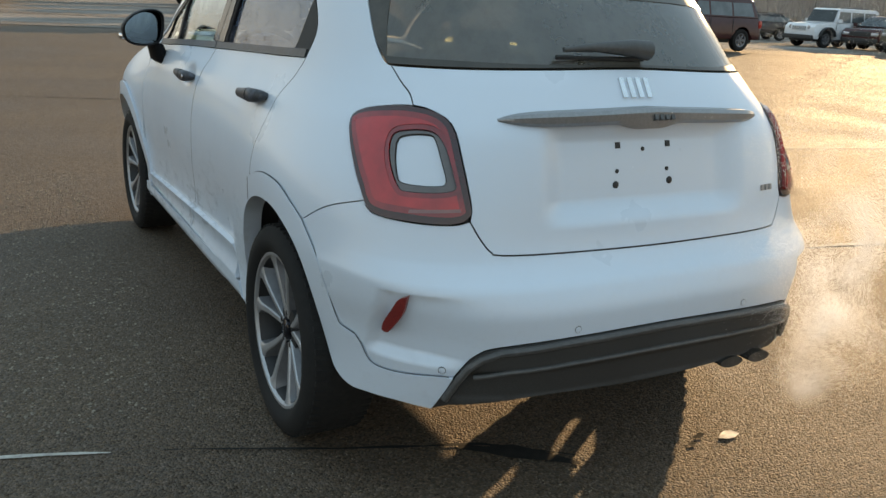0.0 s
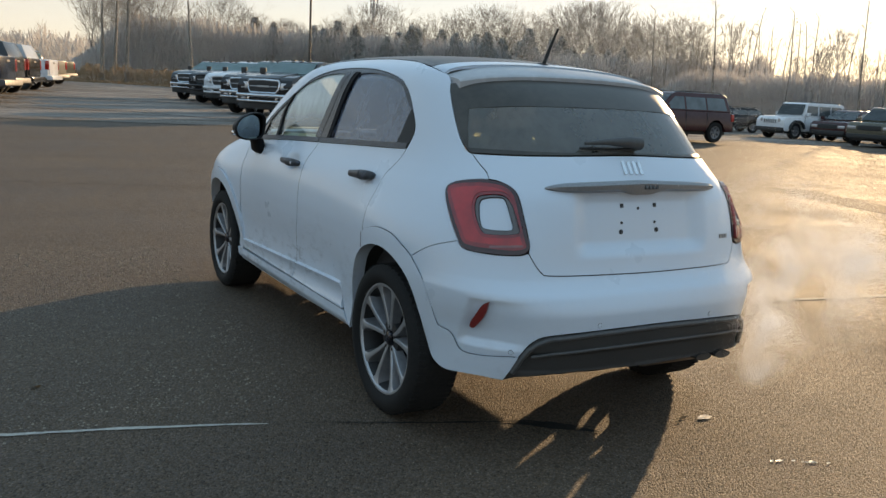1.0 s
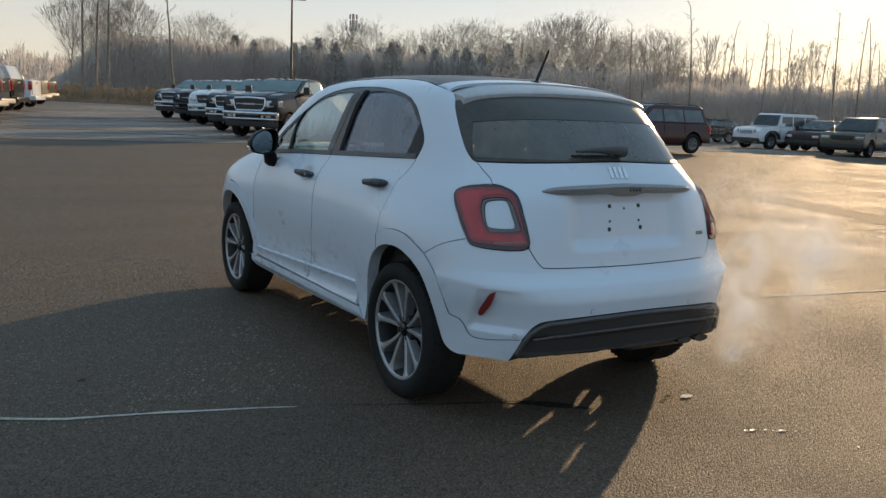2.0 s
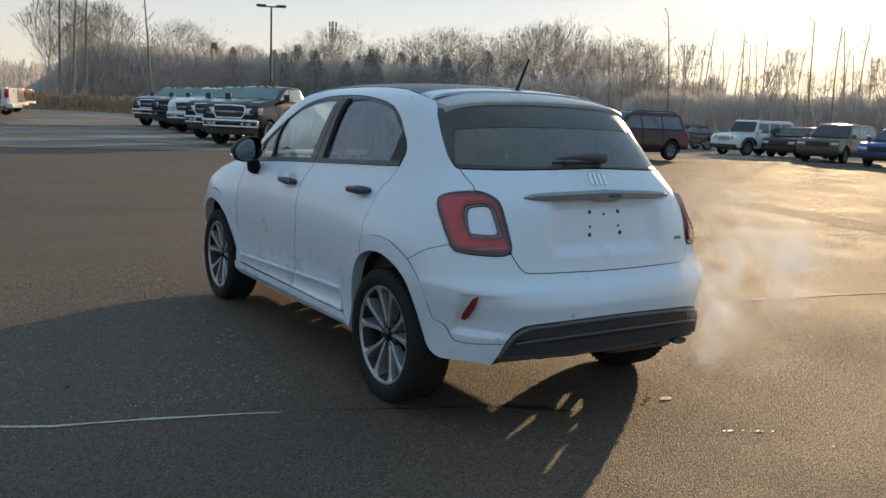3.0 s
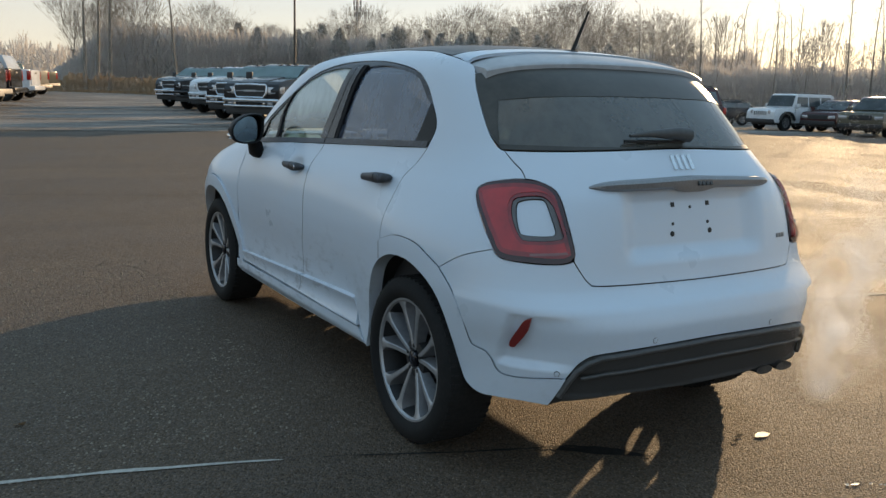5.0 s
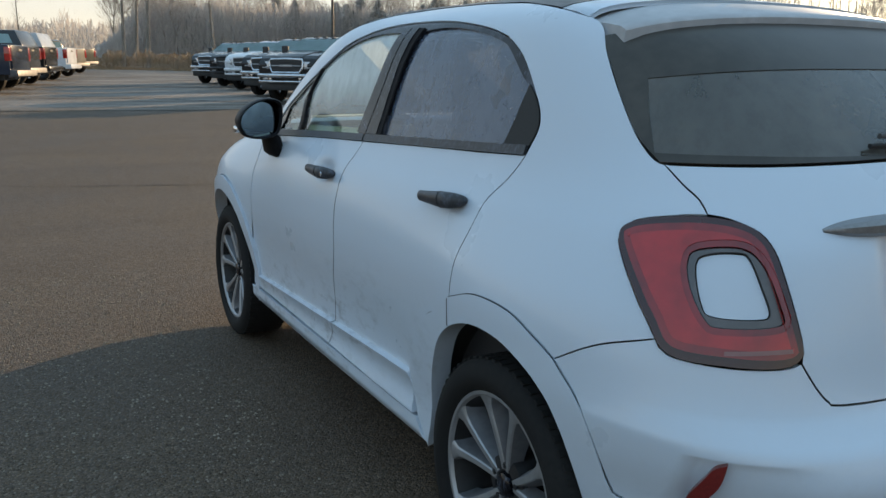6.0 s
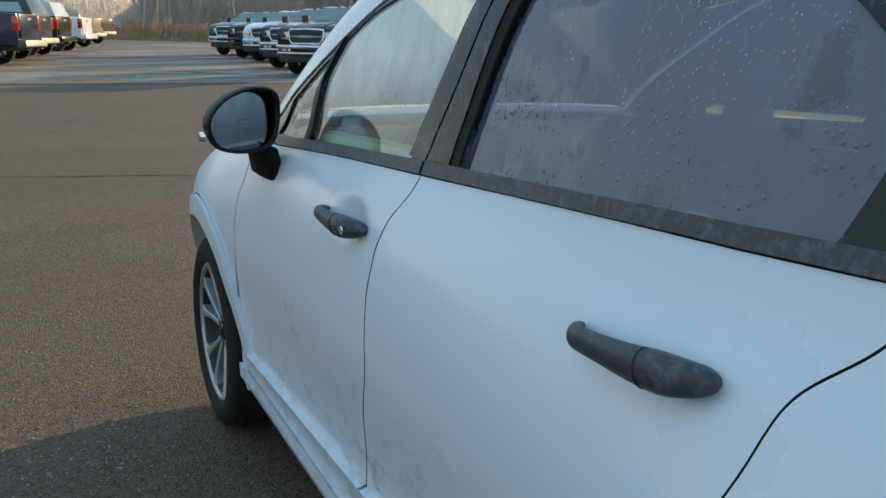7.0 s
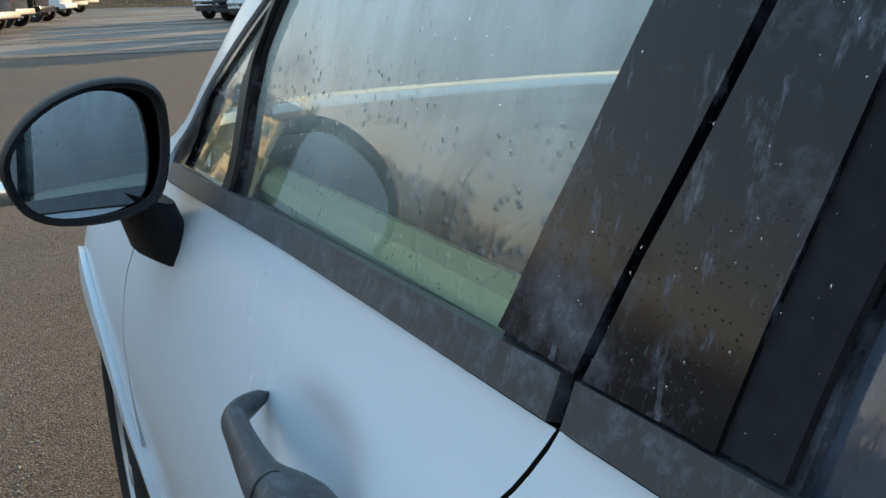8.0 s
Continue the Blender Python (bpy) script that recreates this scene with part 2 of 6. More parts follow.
# dark blue fog tone stands in for mirrored sky and hides the cabin
M_GLASS_R = glass("tinted_rear_window", (.28, .33, .40), .62, (.135, .185, .27), .4, .02, .12, True, 1.66)
# brown cast of the sun's flare is put into tint and fog
M_GLASS_T = glass("tinted_tailgate_window", (.50, .47, .41), .27, (.74, .72, .66), .0, .05, .5)
M_WINDSCREEN = glass("misted_windscreen", (.85, .95, .9), .92, (.92, .98, .95))
M_ASPHALT = asphalt("brown_worn_asphalt", (.085, .058, .039), (.112, .078, .052), .0075, wet=.70, spec=.38)
M_FARLOT = asphalt("frosty_grey_lot", (.145, .120, .098), (.235, .20, .168), .03, .9, .25, .45, .12)
M_LINE = principled("worn_line_paint", (.50, .47, .41), (.26, .24, .21), .7, 45, bump=.2, big=4)
M_FADED = principled("faded_line_paint", (.34, .30, .24), (.17, .14, .11), .8, 30, bump=.2, big=3)
M_SEALANT = principled("crack_sealant", (.022, .02, .018), None, .85, 40, spec=.2)


def water(name):
    """A clear bead of water."""
    k = Nodes(name)
    return k.done(k.add("BsdfPrincipled", {"Base Color": (.95, .97, 1, 1), "Roughness": .02, "IOR": 1.33, "Transmission Weight": 1.0}).outputs[0])


M_WATER = water("clear_water")

# --- body surface: plan slices (rounded rectangles) stacked along a profile ---
ST_Z = [.17, .22, .30, .40, .50, .58, .645, .685, .715, .76, .85, .94, 1.01, 1.07, 1.12, 1.20, 1.30, 1.40, 1.46, 1.505, 1.535, 1.562, 1.580, 1.588]
ST_W = [.75, .80, .825, .822, .83, .838, .843, .845, .846, .846, .838, .818, .792, .763, .742, .718, .690, .660, .637, .604, .55, .445, .285, .04]
ST_R = [-.60, -.69, -.745, -.768, -.778, -.776, -.755, -.718, -.692, -.680, -.668, -.655, -.640, -.608, -.574, -.505, -.405, -.29, -.205, -.11, .0, .20, .45, .80]
ST_F = [3.27, 3.36, 3.42, 3.45, 3.47, 3.47, 3.46, 3.45, 3.44, 3.42, 3.36, 3.18, 2.92, 2.62, 2.49, 2.38, 2.22, 2.03, 1.89, 1.75, 1.61, 1.45, 1.28, 1.05]
ST_Q = [2.35, 2.35, 2.35, 2.35, 2.35, 2.35, 2.35, 2.35, 2.35, 2.35, 2.33, 2.25, 2.1, 1.95, 1.87, 1.78, 1.66, 1.52, 1.41, 1.30, 1.20, 1.08, .98, .9]
ST_N = [3.7, 3.8, 3.8, 3.9, 4.0, 4.2, 4.5, 4.7, 4.6, 4.4, 4.1, 3.8, 3.6, 3.4, 3.2, 3.0, 3.0, 3.0, 2.9, 2.8, 2.6, 2.4, 2.2, 2.0]


def pchip(xs, ys):
    """Monotone cubic through the stations."""
    xs, ys = np.array(xs, float), np.array(ys, float)
    h, d = np.diff(xs), np.diff(ys) / np.diff(xs)
    m = np.zeros_like(ys)
    m[0], m[-1] = d[0], d[-1]
    for i in range(1, len(xs) - 1):
        if d[i - 1] * d[i] > 0:
            w1, w2 = 2 * h[i] + h[i - 1], h[i] + 2 * h[i - 1]
            m[i] = (w1 + w2) / (w1 / d[i - 1] + w2 / d[i])

    def f(x):
        x = np.clip(np.asarray(x, float), xs[0], xs[-1])
        i = np.clip(np.searchsorted(xs, x, side="right") - 1, 0, len(xs) - 2)
        t = (x - xs[i]) / h[i]
        return ((1 + 2 * t) * (1 - t) ** 2 * ys[i] + t * (1 - t) ** 2 * h[i] * m[i] + t * t * (3 - 2 * t) * ys[i + 1] + t * t * (t - 1) * h[i] * m[i + 1])
    return f


ST_V = list(np.concatenate([[0], np.cumsum(np.hypot(np.diff(ST_Z), np.diff(ST_W)))]))
FZ, FW, FR, FF, FQ, FN = (pchip(ST_V, s) for s in (ST_Z, ST_W, ST_R, ST_F, ST_Q, ST_N))
VZ = pchip(ST_Z, ST_V)
KR, KF = 1.15, 1.2          # metres of the running coordinate to a radian, behind and ahead


def ramp(a, b, x):
    t = np.clip((np.asarray(x, float) - a) / (b - a), 0, 1)
    return t * t * (3 - 2 * t)


def body(a, v):
    """Places on the body's skin: a runs along its left side (a = y there), round the tail (and the nose); v runs up the section."""
    a, v = np.broadcast_arrays(np.asarray(a, float), np.asarray(v, float))
    z, w, yr, yf, n = FZ(v), FW(v), FR(v), FF(v), FN(v)
    up = ramp(1.5, 1.588, z)
    yc, yq = .3 + .55 * up, FQ(v)
    th, tf = (.3 - a) / KR, (a - 1.7) / KF
    rear, front = th > 0, tf > 0
    t = np.where(rear, th, np.where(front, tf, 0.0))
    e = np.where(rear, n, 3.0)
    c, s = np.cos(t), np.sin(t)
    r = (np.abs(c) ** e + np.abs(s) ** e) ** (-1 / e)
    mid = yc + (yq - yc) * np.clip((a - .3) / 1.4, 0, 1)
    y = np.where(rear, yc - (yc - yr) * r * s, np.where(front, yq + (yf - yq) * r * s, mid))
    # haunches over the wheels
    swell = .022 * np.exp(-((y - .02) / .42) ** 2) + .03 * np.exp(-((y - 2.6) / .45) ** 2)
    w = w + swell * ramp(.3, .62, z) * (1 - ramp(.80, 1.0, z))
    return np.stack([-w * r * c, y, z], -1)


A_TAIL = .3 - KR * math.pi / 2


def a_side(y, z):
    """The running coordinate of the left side's point at y, z."""
    lo, hi = A_TAIL + 0.02, 1.7 + KF * 1.5
    v = float(VZ(z))
    for _ in range(40):
        m = (lo + hi) / 2
        if body(m, v)[1] < y:
            lo = m
        else:
            hi = m
    return m


def a_rear(x, z):
    """The running coordinate of the tail's point at x, z."""
    lo, hi = .3 - KR * (math.pi - .05), .3
    v = float(VZ(z))
    for _ in range(40):
        m = (lo + hi) / 2
        if body(m, v)[0] > x:
            lo = m
        else:
            hi = m
    return m

# ---- mesh tools ----
def link(name, verts, faces, mat, parent=None, smooth=True, label=""):
    me = bpy.data.meshes.new(name)
    if isinstance(verts, np.ndarray) and isinstance(faces, np.ndarray):
        me.from_pydata(verts.tolist(), [], faces.tolist())
    else:
        me.from_pydata([tuple(map(float, v)) for v in verts], [], [tuple(int(i) for i in f) for f in faces])
    me.materials.append(mat)
    if smooth:
        me.polygons.foreach_set("use_smooth", [True] * len(me.polygons))
    ob = new(name, me)
    if parent:
        ob.parent = parent
    if label:
        ob["label"] = label
    return ob


def part(name, bm, mat, parent=None, label="", smooth=True, sharp=38):
    """Links a bmesh as one mesh object under a thing or a part."""
    me = bpy.data.meshes.new(name)
    bmesh.ops.recalc_face_normals(bm, faces=bm.faces)
    for f in bm.faces:
        f.smooth = smooth
    if smooth:
        lim = radians(sharp)
        for e in bm.edges:
            if len(e.link_faces) == 2 and e.calc_face_angle(0) > lim:
                e.smooth = False
    bm.to_mesh(me)
    bm.free()
    me.materials.append(mat)
    ob = new(name, me)
    if parent:
        ob.parent = parent
    if label:
        ob["label"] = label
    return ob


def thing(name, label, category, group="", at=(0, 0, 0), turn=0):
    ob = new(name)
    ob.empty_display_size = .2
    ob.matrix_world = pose(*at, 0, 0, turn)
    return tagged(ob, label, category, group)


def box(bm, x0, x1, y0, y1, z0, z1, bevel=0.0, seg=2, taper=None):
    """Adds a box; taper (dx, dy0, dy1) draws its top in."""
    dx, d0, d1 = taper or (0, 0, 0)
    vs = [bm.verts.new(p) for p in ((x0, y0, z0), (x1, y0, z0), (x1, y1, z0), (x0, y1, z0), (x0 + dx, y0 + d0, z1), (x1 - dx, y0 + d0, z1), (x1 - dx, y1 - d1, z1), (x0 + dx, y1 - d1, z1))]
    fs = [bm.faces.new([vs[i] for i in q]) for q in ((0, 3, 2, 1), (4, 5, 6, 7), (0, 1, 5, 4), (1, 2, 6, 5), (2, 3, 7, 6), (3, 0, 4, 7))]
    if bevel:
        es = list({e for f in fs for e in f.edges})
        bmesh.ops.bevel(bm, geom=es, offset=bevel, segments=seg, affect="EDGES", profile=.6)
    return bm


def prism(bm, prof, x0, x1, bevel=0.0, seg=2, draw_in=0.0, z_from=0.0, z_to=1.0):
    """Extrudes a side profile of (y, z) across x0..x1; draw_in narrows it linearly from z_from up to z_to."""
    def w(z):
        return draw_in * min(1, max(0, (z - z_from) / (z_to - z_from)))
    mid, half = (x0 + x1) / 2, (x1 - x0) / 2
    a = [bm.verts.new((mid - half + w(z), y, z)) for y, z in prof]
    b = [bm.verts.new((mid + half - w(z), y, z)) for y, z in prof]
    fs = [bm.faces.new(a), bm.faces.new(list(reversed(b)))]
    n = len(prof)
    for i in range(n):
        fs.append(bm.faces.new((a[i], b[i], b[(i + 1) % n], a[(i + 1) % n])))
    if bevel:
        es = list({e for f in fs for e in f.edges})
        bmesh.ops.bevel(bm, geom=es, offset=bevel, segments=seg, affect="EDGES", profile=.6, clamp_overlap=True)
    return bm


def lathe(bm, prof, n=48, axis="x", at=(0, 0, 0), closed=False):
    """Turns a profile of (along, radius) about an axis."""
    rings = []
    for k in range(n):
        t = 2 * math.pi * k / n
        c, s = math.cos(t), math.sin(t)
        ring = []
        for u, r in prof:
            p = (u, r * c, r * s) if axis == "x" else (r * c, r * s, u)
            ring.append(bm.verts.new((p[0] + at[0], p[1] + at[1], p[2] + at[2])))
        rings.append(ring)
    m = len(prof)
    for k in range(n):
        a, b = rings[k], rings[(k + 1) % n]
        for i in range(m if closed else m - 1):
            j = (i + 1) % m
            bm.faces.new((a[i], a[j], b[j], b[i]))
    return bm


def tube(bm, pts, r, n=8, cap=True):
    """A round bar along points; r is one radius or a list."""
    pts = [Vector(p) for p in pts]
    rs = r if isinstance(r, (list, tuple)) else [r] * len(pts)
    rings, prev = [], None
    for i, p in enumerate(pts):
        d = (pts[min(i + 1, len(pts) - 1)] - pts[max(i - 1, 0)]).normalized()
        u = d.orthogonal().normalized() if prev is None else (prev - d * prev.dot(d)).normalized()
        prev = u
        w = d.cross(u)
        rings.append([bm.verts.new(p + (u * math.cos(2 * math.pi * k / n) + w * math.sin(2 * math.pi * k / n)) * rs[i]) for k in range(n)])
    for a, b in zip(rings, rings[1:]):
        for k in range(n):
            bm.faces.new((a[k], a[(k + 1) % n], b[(k + 1) % n], b[k]))
    if cap:
        bm.faces.new(list(reversed(rings[0])))
        bm.faces.new(rings[-1])
    return bm


# ---- panels laid on the body's skin ----
def S(y, z):
    return (a_side(y, z), float(VZ(z)))


def R(x, z):
    return (a_rear(x, z), float(VZ(z)))


def other(p):
    """The same point on the other half of the tail."""
    return (2 * A_TAIL - p[0], p[1])


def outline(pts, step=.014):
    """A closed smooth loop through points; a point given twice in a row is a corner."""
    n = len(pts)
    corner = [i for i in range(n) if pts[i] == pts[(i + 1) % n]]
    runs = []
    if not corner:
        runs = [[pts[k % n] for k in range(n + 1)]]
    else:
        starts = [(i + 1) % n for i in corner]
        for s, nxt in zip(starts, starts[1:] + starts[:1]):
            run, i = [pts[s]], s
            while True:
                i = (i + 1) % n
                run.append(pts[i])
                if (i + 1) % n == nxt:
                    break
            runs.append(run)
    res = []
    for run in runs:
        P = np.array(run, float)
        m = len(P)
        loop = not corner
        for i in range(m - 1):
            p1, p2 = P[i], P[i + 1]
            p0 = P[i - 1] if i > 0 else (P[m - 2] if loop else 2 * p1 - p2)
            p3 = P[i + 2] if i + 2 < m else (P[1] if loop else 2 * p2 - p1)
            k = max(1, int(np.hypot(*(p2 - p1)) / step))
            for j in range(k):
                t = j / k
                res.append(.5 * ((2 * p1) + (p2 - p0) * t + (2 * p0 - 5 * p1 + 4 * p2 - p3) * t * t + (3 * p1 - p0 - 3 * p2 + p3) * t ** 3))
    out_ = [res[0]]
    for p in res[1:]:
        if np.hypot(*(p - out_[-1])) > .002:
            out_.append(p)
    return np.array(out_)


def inside(q, loop):
    x, y = q[:, 0][:, None], q[:, 1][:, None]
    x1, y1 = loop[:, 0], loop[:, 1]
    x2, y2 = np.roll(x1, -1), np.roll(y1, -1)
    cross = ((y1 > y) != (y2 > y)) & (x < (x2 - x1) * (y - y1) / np.where(y2 == y1, 1e-12, y2 - y1) + x1)
    return cross.sum(1) % 2 == 1


def shrink(loop, d):
    nx, pv = np.roll(loop, -1, 0), np.roll(loop, 1, 0)
    t = nx - pv
    t /= np.linalg.norm(t, axis=1)[:, None] + 1e-12
    area = np.sum(loop[:, 0] * nx[:, 1] - nx[:, 0] * loop[:, 1])
    nrm = np.stack([-t[:, 1], t[:, 0]], 1) * np.sign(area)
    return loop + nrm * d


def skin(a, v, lift=0.0, disp=None):
    """Places on the skin, lifted off it, and their normals."""
    def base(a, v):
        e = .002
        da, dv = body(a + e, v) - body(a - e, v), body(a, v + e) - body(a, v - e)
        n = np.cross(dv, da)
        n /= np.linalg.norm(n, axis=-1, keepdims=True) + 1e-12
        p = body(a, v)
        d = lift + (disp(p) if disp else 0.0)
        return p + n * np.asarray(d)[..., None], n
    e = .003
    p, n0 = base(a, v)
    if disp:
        da, dv = base(a + e, v)[0] - base(a - e, v)[0], base(a, v + e)[0] - base(a, v - e)[0]
        n = np.cross(dv, da)
        n /= np.linalg.norm(n, axis=-1, keepdims=True) + 1e-12
        return p, n
    return p, n0


def panel(name, loop, mat, parent, depth=.02, lift=0.0, gap=.0026, grid=.035, holes=(), disp=None, both=False, label="", rim=None):
    """A sheet of the body cut to a loop of the skin, with returned edges; both: one on each side of the car."""
    from mathutils.geometry import delaunay_2d_cdt
    loops = [shrink(loop, gap)] + [shrink(h, -gap) for h in holes]
    lo, hi = loops[0].min(0), loops[0].max(0)
    gx, gy = np.arange(lo[0], hi[0], grid), np.arange(lo[1], hi[1], grid * .8)
    q = np.stack(np.meshgrid(gx, gy, indexing="ij"), -1)
    q[:, 1::2, 0] += grid / 2
    q = q.reshape(-1, 2)
    keep = inside(q, loops[0])
    for h in loops[1:]:
        keep &= ~inside(q, h)
    q = q[keep]
    ring = np.concatenate(loops)
    if len(q):
        d = np.min(np.linalg.norm(q[:, None] - ring[None], axis=2), axis=1)
        q = q[d > grid * .45]
    pts = np.concatenate([ring, q]) if len(q) else ring
    edges, k = [], 0
    for l in loops:
        edges += [(k + i, k + (i + 1) % len(l)) for i in range(len(l))]
        k += len(l)
    vs, _, fs, *_ = delaunay_2d_cdt([Vector(p) for p in pts], edges, [], 0, 1e-7)
    V = np.array([tuple(p) for p in vs])
    F = np.array([f for f in fs if len(f) == 3])
    c = V[F].mean(1)
    ok = inside(c, loops[0])
    for h in loops[1:]:
        ok &= ~inside(c, h)
    F = F[ok]
    P, N = skin(V[:, 0], V[:, 1], lift, disp)
    verts, faces, norms = list(P), [tuple(f[::-1]) for f in F], [N[i] for f in F for i in f[::-1]]
    nsk = len(faces)
    for l in loops:
        P2, N2 = skin(l[:, 0], l[:, 1], lift, disp)
        s, m = len(verts), len(l)
        verts += list(P2) + list(P2 - N2 * depth)
        area = np.sum(l[:, 0] * np.roll(l[:, 1], -1) - np.roll(l[:, 0], -1) * l[:, 1])
        for i in range(m):
            j = (i + 1) % m
            f = (s + i, s + m + i, s + m + j, s + j)
            faces.append(f)
    made = []
    for sgn in ((1, -1) if both else (1,)):
        me = bpy.data.meshes.new(name)
        me.from_pydata([(p[0] * sgn, p[1], p[2]) for p in verts], [], faces if sgn == 1 else [tuple(reversed(f)) for f in faces])
        me.materials.append(mat)
        if rim:
            me.materials.append(rim)
            me.polygons.foreach_set("material_index", [0 if i < nsk else 1 for i in range(len(faces))])
        me.polygons.foreach_set("use_smooth", [i < nsk for i in range(len(faces))])
        ln = []
        for i, f in enumerate(faces):
            if i < nsk:
                three = norms[3 * i:3 * i + 3]
                ln += [(n[0] * sgn, n[1], n[2]) for n in (three if sgn == 1 else three[::-1])]
            else:
                ln += [(0, 0, 0)] * len(f)
        me.normals_split_custom_set(ln)
        ob = new(name, me)
        ob.parent = parent
        if label:
            ob["label"] = label
        made.append(ob)
    return made

# ---- the parked white crossover, along +y, its rear axle over the origin ----
car = thing("car", "white compact crossover with grey handles, misted windows, on brown asphalt", "car")
A_NOSE = 1.7 + KF * math.pi / 2


def nose(p):
    return (2 * A_NOSE - p[0], p[1])


def whole(half, flip=other):
    """A loop symmetric about the car's middle from its left half."""
    back = [flip(p) for p in reversed(half)]
    if abs(back[0][0] - half[-1][0]) < 1e-4:
        back = back[1:]
    if abs(back[-1][0] - half[0][0]) < 1e-4:
        back = back[:-1]
    return outline(half + back)


def C(p):
    """A corner: the point twice."""
    return [p, p]


def path(kind, *pts):
    return [kind(*p) for p in pts]


LAMP = path(S, (-.304, 1.013), (-.312, 1.052)) + path(R, (-.651, 1.072), (-.593, 1.069), (-.563, 1.041), (-.558, .966), (-.548, .859), (-.552, .826), (-.591, .806), (-.683, .806)) + path(S, (-.480, .817), (-.428, .873), (-.386, .919))
LAMP_RING = path(R, (-.690, .987), (-.667, 1.015), (-.609, 1.023), (-.586, .995), (-.577, .926), (-.585, .882), (-.678, .871), (-.698, .884), (-.702, .936))
LAMP_CORE = path(R, (-.679, .985), (-.658, 1.005), (-.618, 1.011), (-.605, 1.0), (-.600, .936), (-.600, .904), (-.62, .895), (-.681, .895), (-.693, .912))
LAMP_STRIP = C(R(-.680, .836)) + C(R(-.575, .845)) + C(R(-.574, .837)) + C(R(-.682, .828))
DLO_LOW = path(S, (2.05, 1.055), (1.94, 1.06), (1.5, 1.086), (1.078, 1.106), (.506, 1.132), (.078, 1.152))
DLO_TOP = path(S, (2.09, 1.09), (2.026, 1.14), (1.949, 1.202), (1.721, 1.316), (1.528, 1.404), (1.352, 1.46), (1.15, 1.491), (.937, 1.501), (.697, 1.497), (.461, 1.474), (.315, 1.445), (.203, 1.391), (.113, 1.308), (.059, 1.234))
GAP_MID = path(S, (1.06, 1.106), (1.11, 1.02), (1.122, .93), (1.108, .82), (1.10, .72), (1.135, .60), (1.15, .47), (1.19, .35))
GAP_REAR = path(S, (.078, 1.152), (.116, 1.092), (.172, 1.03), (.193, .95), (.213, .873), (.212, .777))
GAP_FRONT = path(S, (2.05, 1.052), (2.12, .96), (2.13, .90), (2.125, .83), (2.12, .72), (2.14, .60), (2.21, .40), (2.22, .345))
FLARE_OUT = path(S, (.506, .47), (.445, .589), (.372, .679), (.212, .777), (.081, .814), (-.067, .812), (-.171, .778), (-.238, .747), (-.300, .696), (-.352, .622), (-.384, .522), (-.396, .497))
NOTCH = path(S, (-.457, .484), (-.473, .465), (-.498, .420)) + path(R, (-.715, .413), (-.636, .425), (-.602, .425))
HATCH_SIDE = path(S, (-.430, 1.077), (-.400, 1.103), (-.358, 1.128), (-.300, 1.166))
HATCH_LOW = path(R, (-.553, .815), (-.523, .761), (-.503, .739), (-.475, .731), (-.29, .726), (0, .722))
VAL_TOP = path(R, (-.602, .425), (-.585, .458), (-.560, .492), (-.509, .514), (-.329, .526), (0, .531))
FLOW_UP = path(S, (-.317, 1.160), (-.274, 1.175), (-.217, 1.221), (-.141, 1.305), (-.066, 1.394), (.005, 1.470))
ROOF_Z = 1.535


def crease(p):
    """Doors: the flank swells out again below a sharp line towards the sill, and dishes lie behind the handles."""
    y, z = p[..., 1], p[..., 2]
    d = -.007 * np.exp(-((z - .55) / .10) ** 2)
    for y0, z0 in ((1.30, .985), (.36, 1.016)):
        q = ((y - y0) / .075) ** 2 + ((z - z0) / .034) ** 2
        d = d - .016 * np.exp(-q ** 1.5)
    return d * ramp(.46, .62, y)


def plate_recess(p):
    x, z = np.abs(p[..., 0]), p[..., 2]
    return -.040 * (1 - ramp(.27, .37, x)) * ramp(.79, .85, z) * (1 - ramp(1.02, 1.06, z)) - .008 * ramp(.45, .55, x) * 0


def bumper_form(p):
    """A ledge below the tailgate, and a wedge-shaped pocket round each reflector."""
    x, y, z = np.abs(p[..., 0]), p[..., 1], p[..., 2]
    ledge = .006 * (1 - ramp(.655, .69, z)) * ramp(.50, .60, z)
    u = (.735 - x)
    top = .640
    pocket = ramp(.0, .02, u + .03) * (1 - ramp(.05, .20, u)) * (1 - ramp(top - .006, top, z)) * ramp(.445, .475, z) * (y < -.45)
    return ledge - .026 * pocket


# body side, doors, wings
front_arc = [S(2.57 + .475 * math.cos(t), .345 + .475 * math.sin(t)) for t in np.radians(np.linspace(176, 12, 9))]
side_loop = C(GAP_REAR[-1]) + FLARE_OUT[4:7] + C(FLARE_OUT[7]) + path(S, (-.344, .806)) + C(S(-.452, .843)) + path(S, (-.428, .873), (-.386, .919), (-.304, 1.013), (-.312, 1.052), (-.387, 1.072)) + C(HATCH_SIDE[0]) + HATCH_SIDE[1:-1] + C(HATCH_SIDE[-1]) + FLOW_UP[1:] + path(S, (.093, 1.496), (.192, 1.514), (.392, 1.536), (.703, 1.550), (1.0, 1.550), (1.25, 1.538), (1.45, 1.508), (1.66, 1.448), (1.88, 1.345), (2.12, 1.215)) + C(S(2.30, 1.10)) + C(S(2.14, 1.048)) + C(DLO_LOW[0]) + DLO_TOP + C(DLO_LOW[-1]) + GAP_REAR[1:-1]
panel("side_frame", outline(side_loop), M_WHITE, car, both=True, gap=.0018)
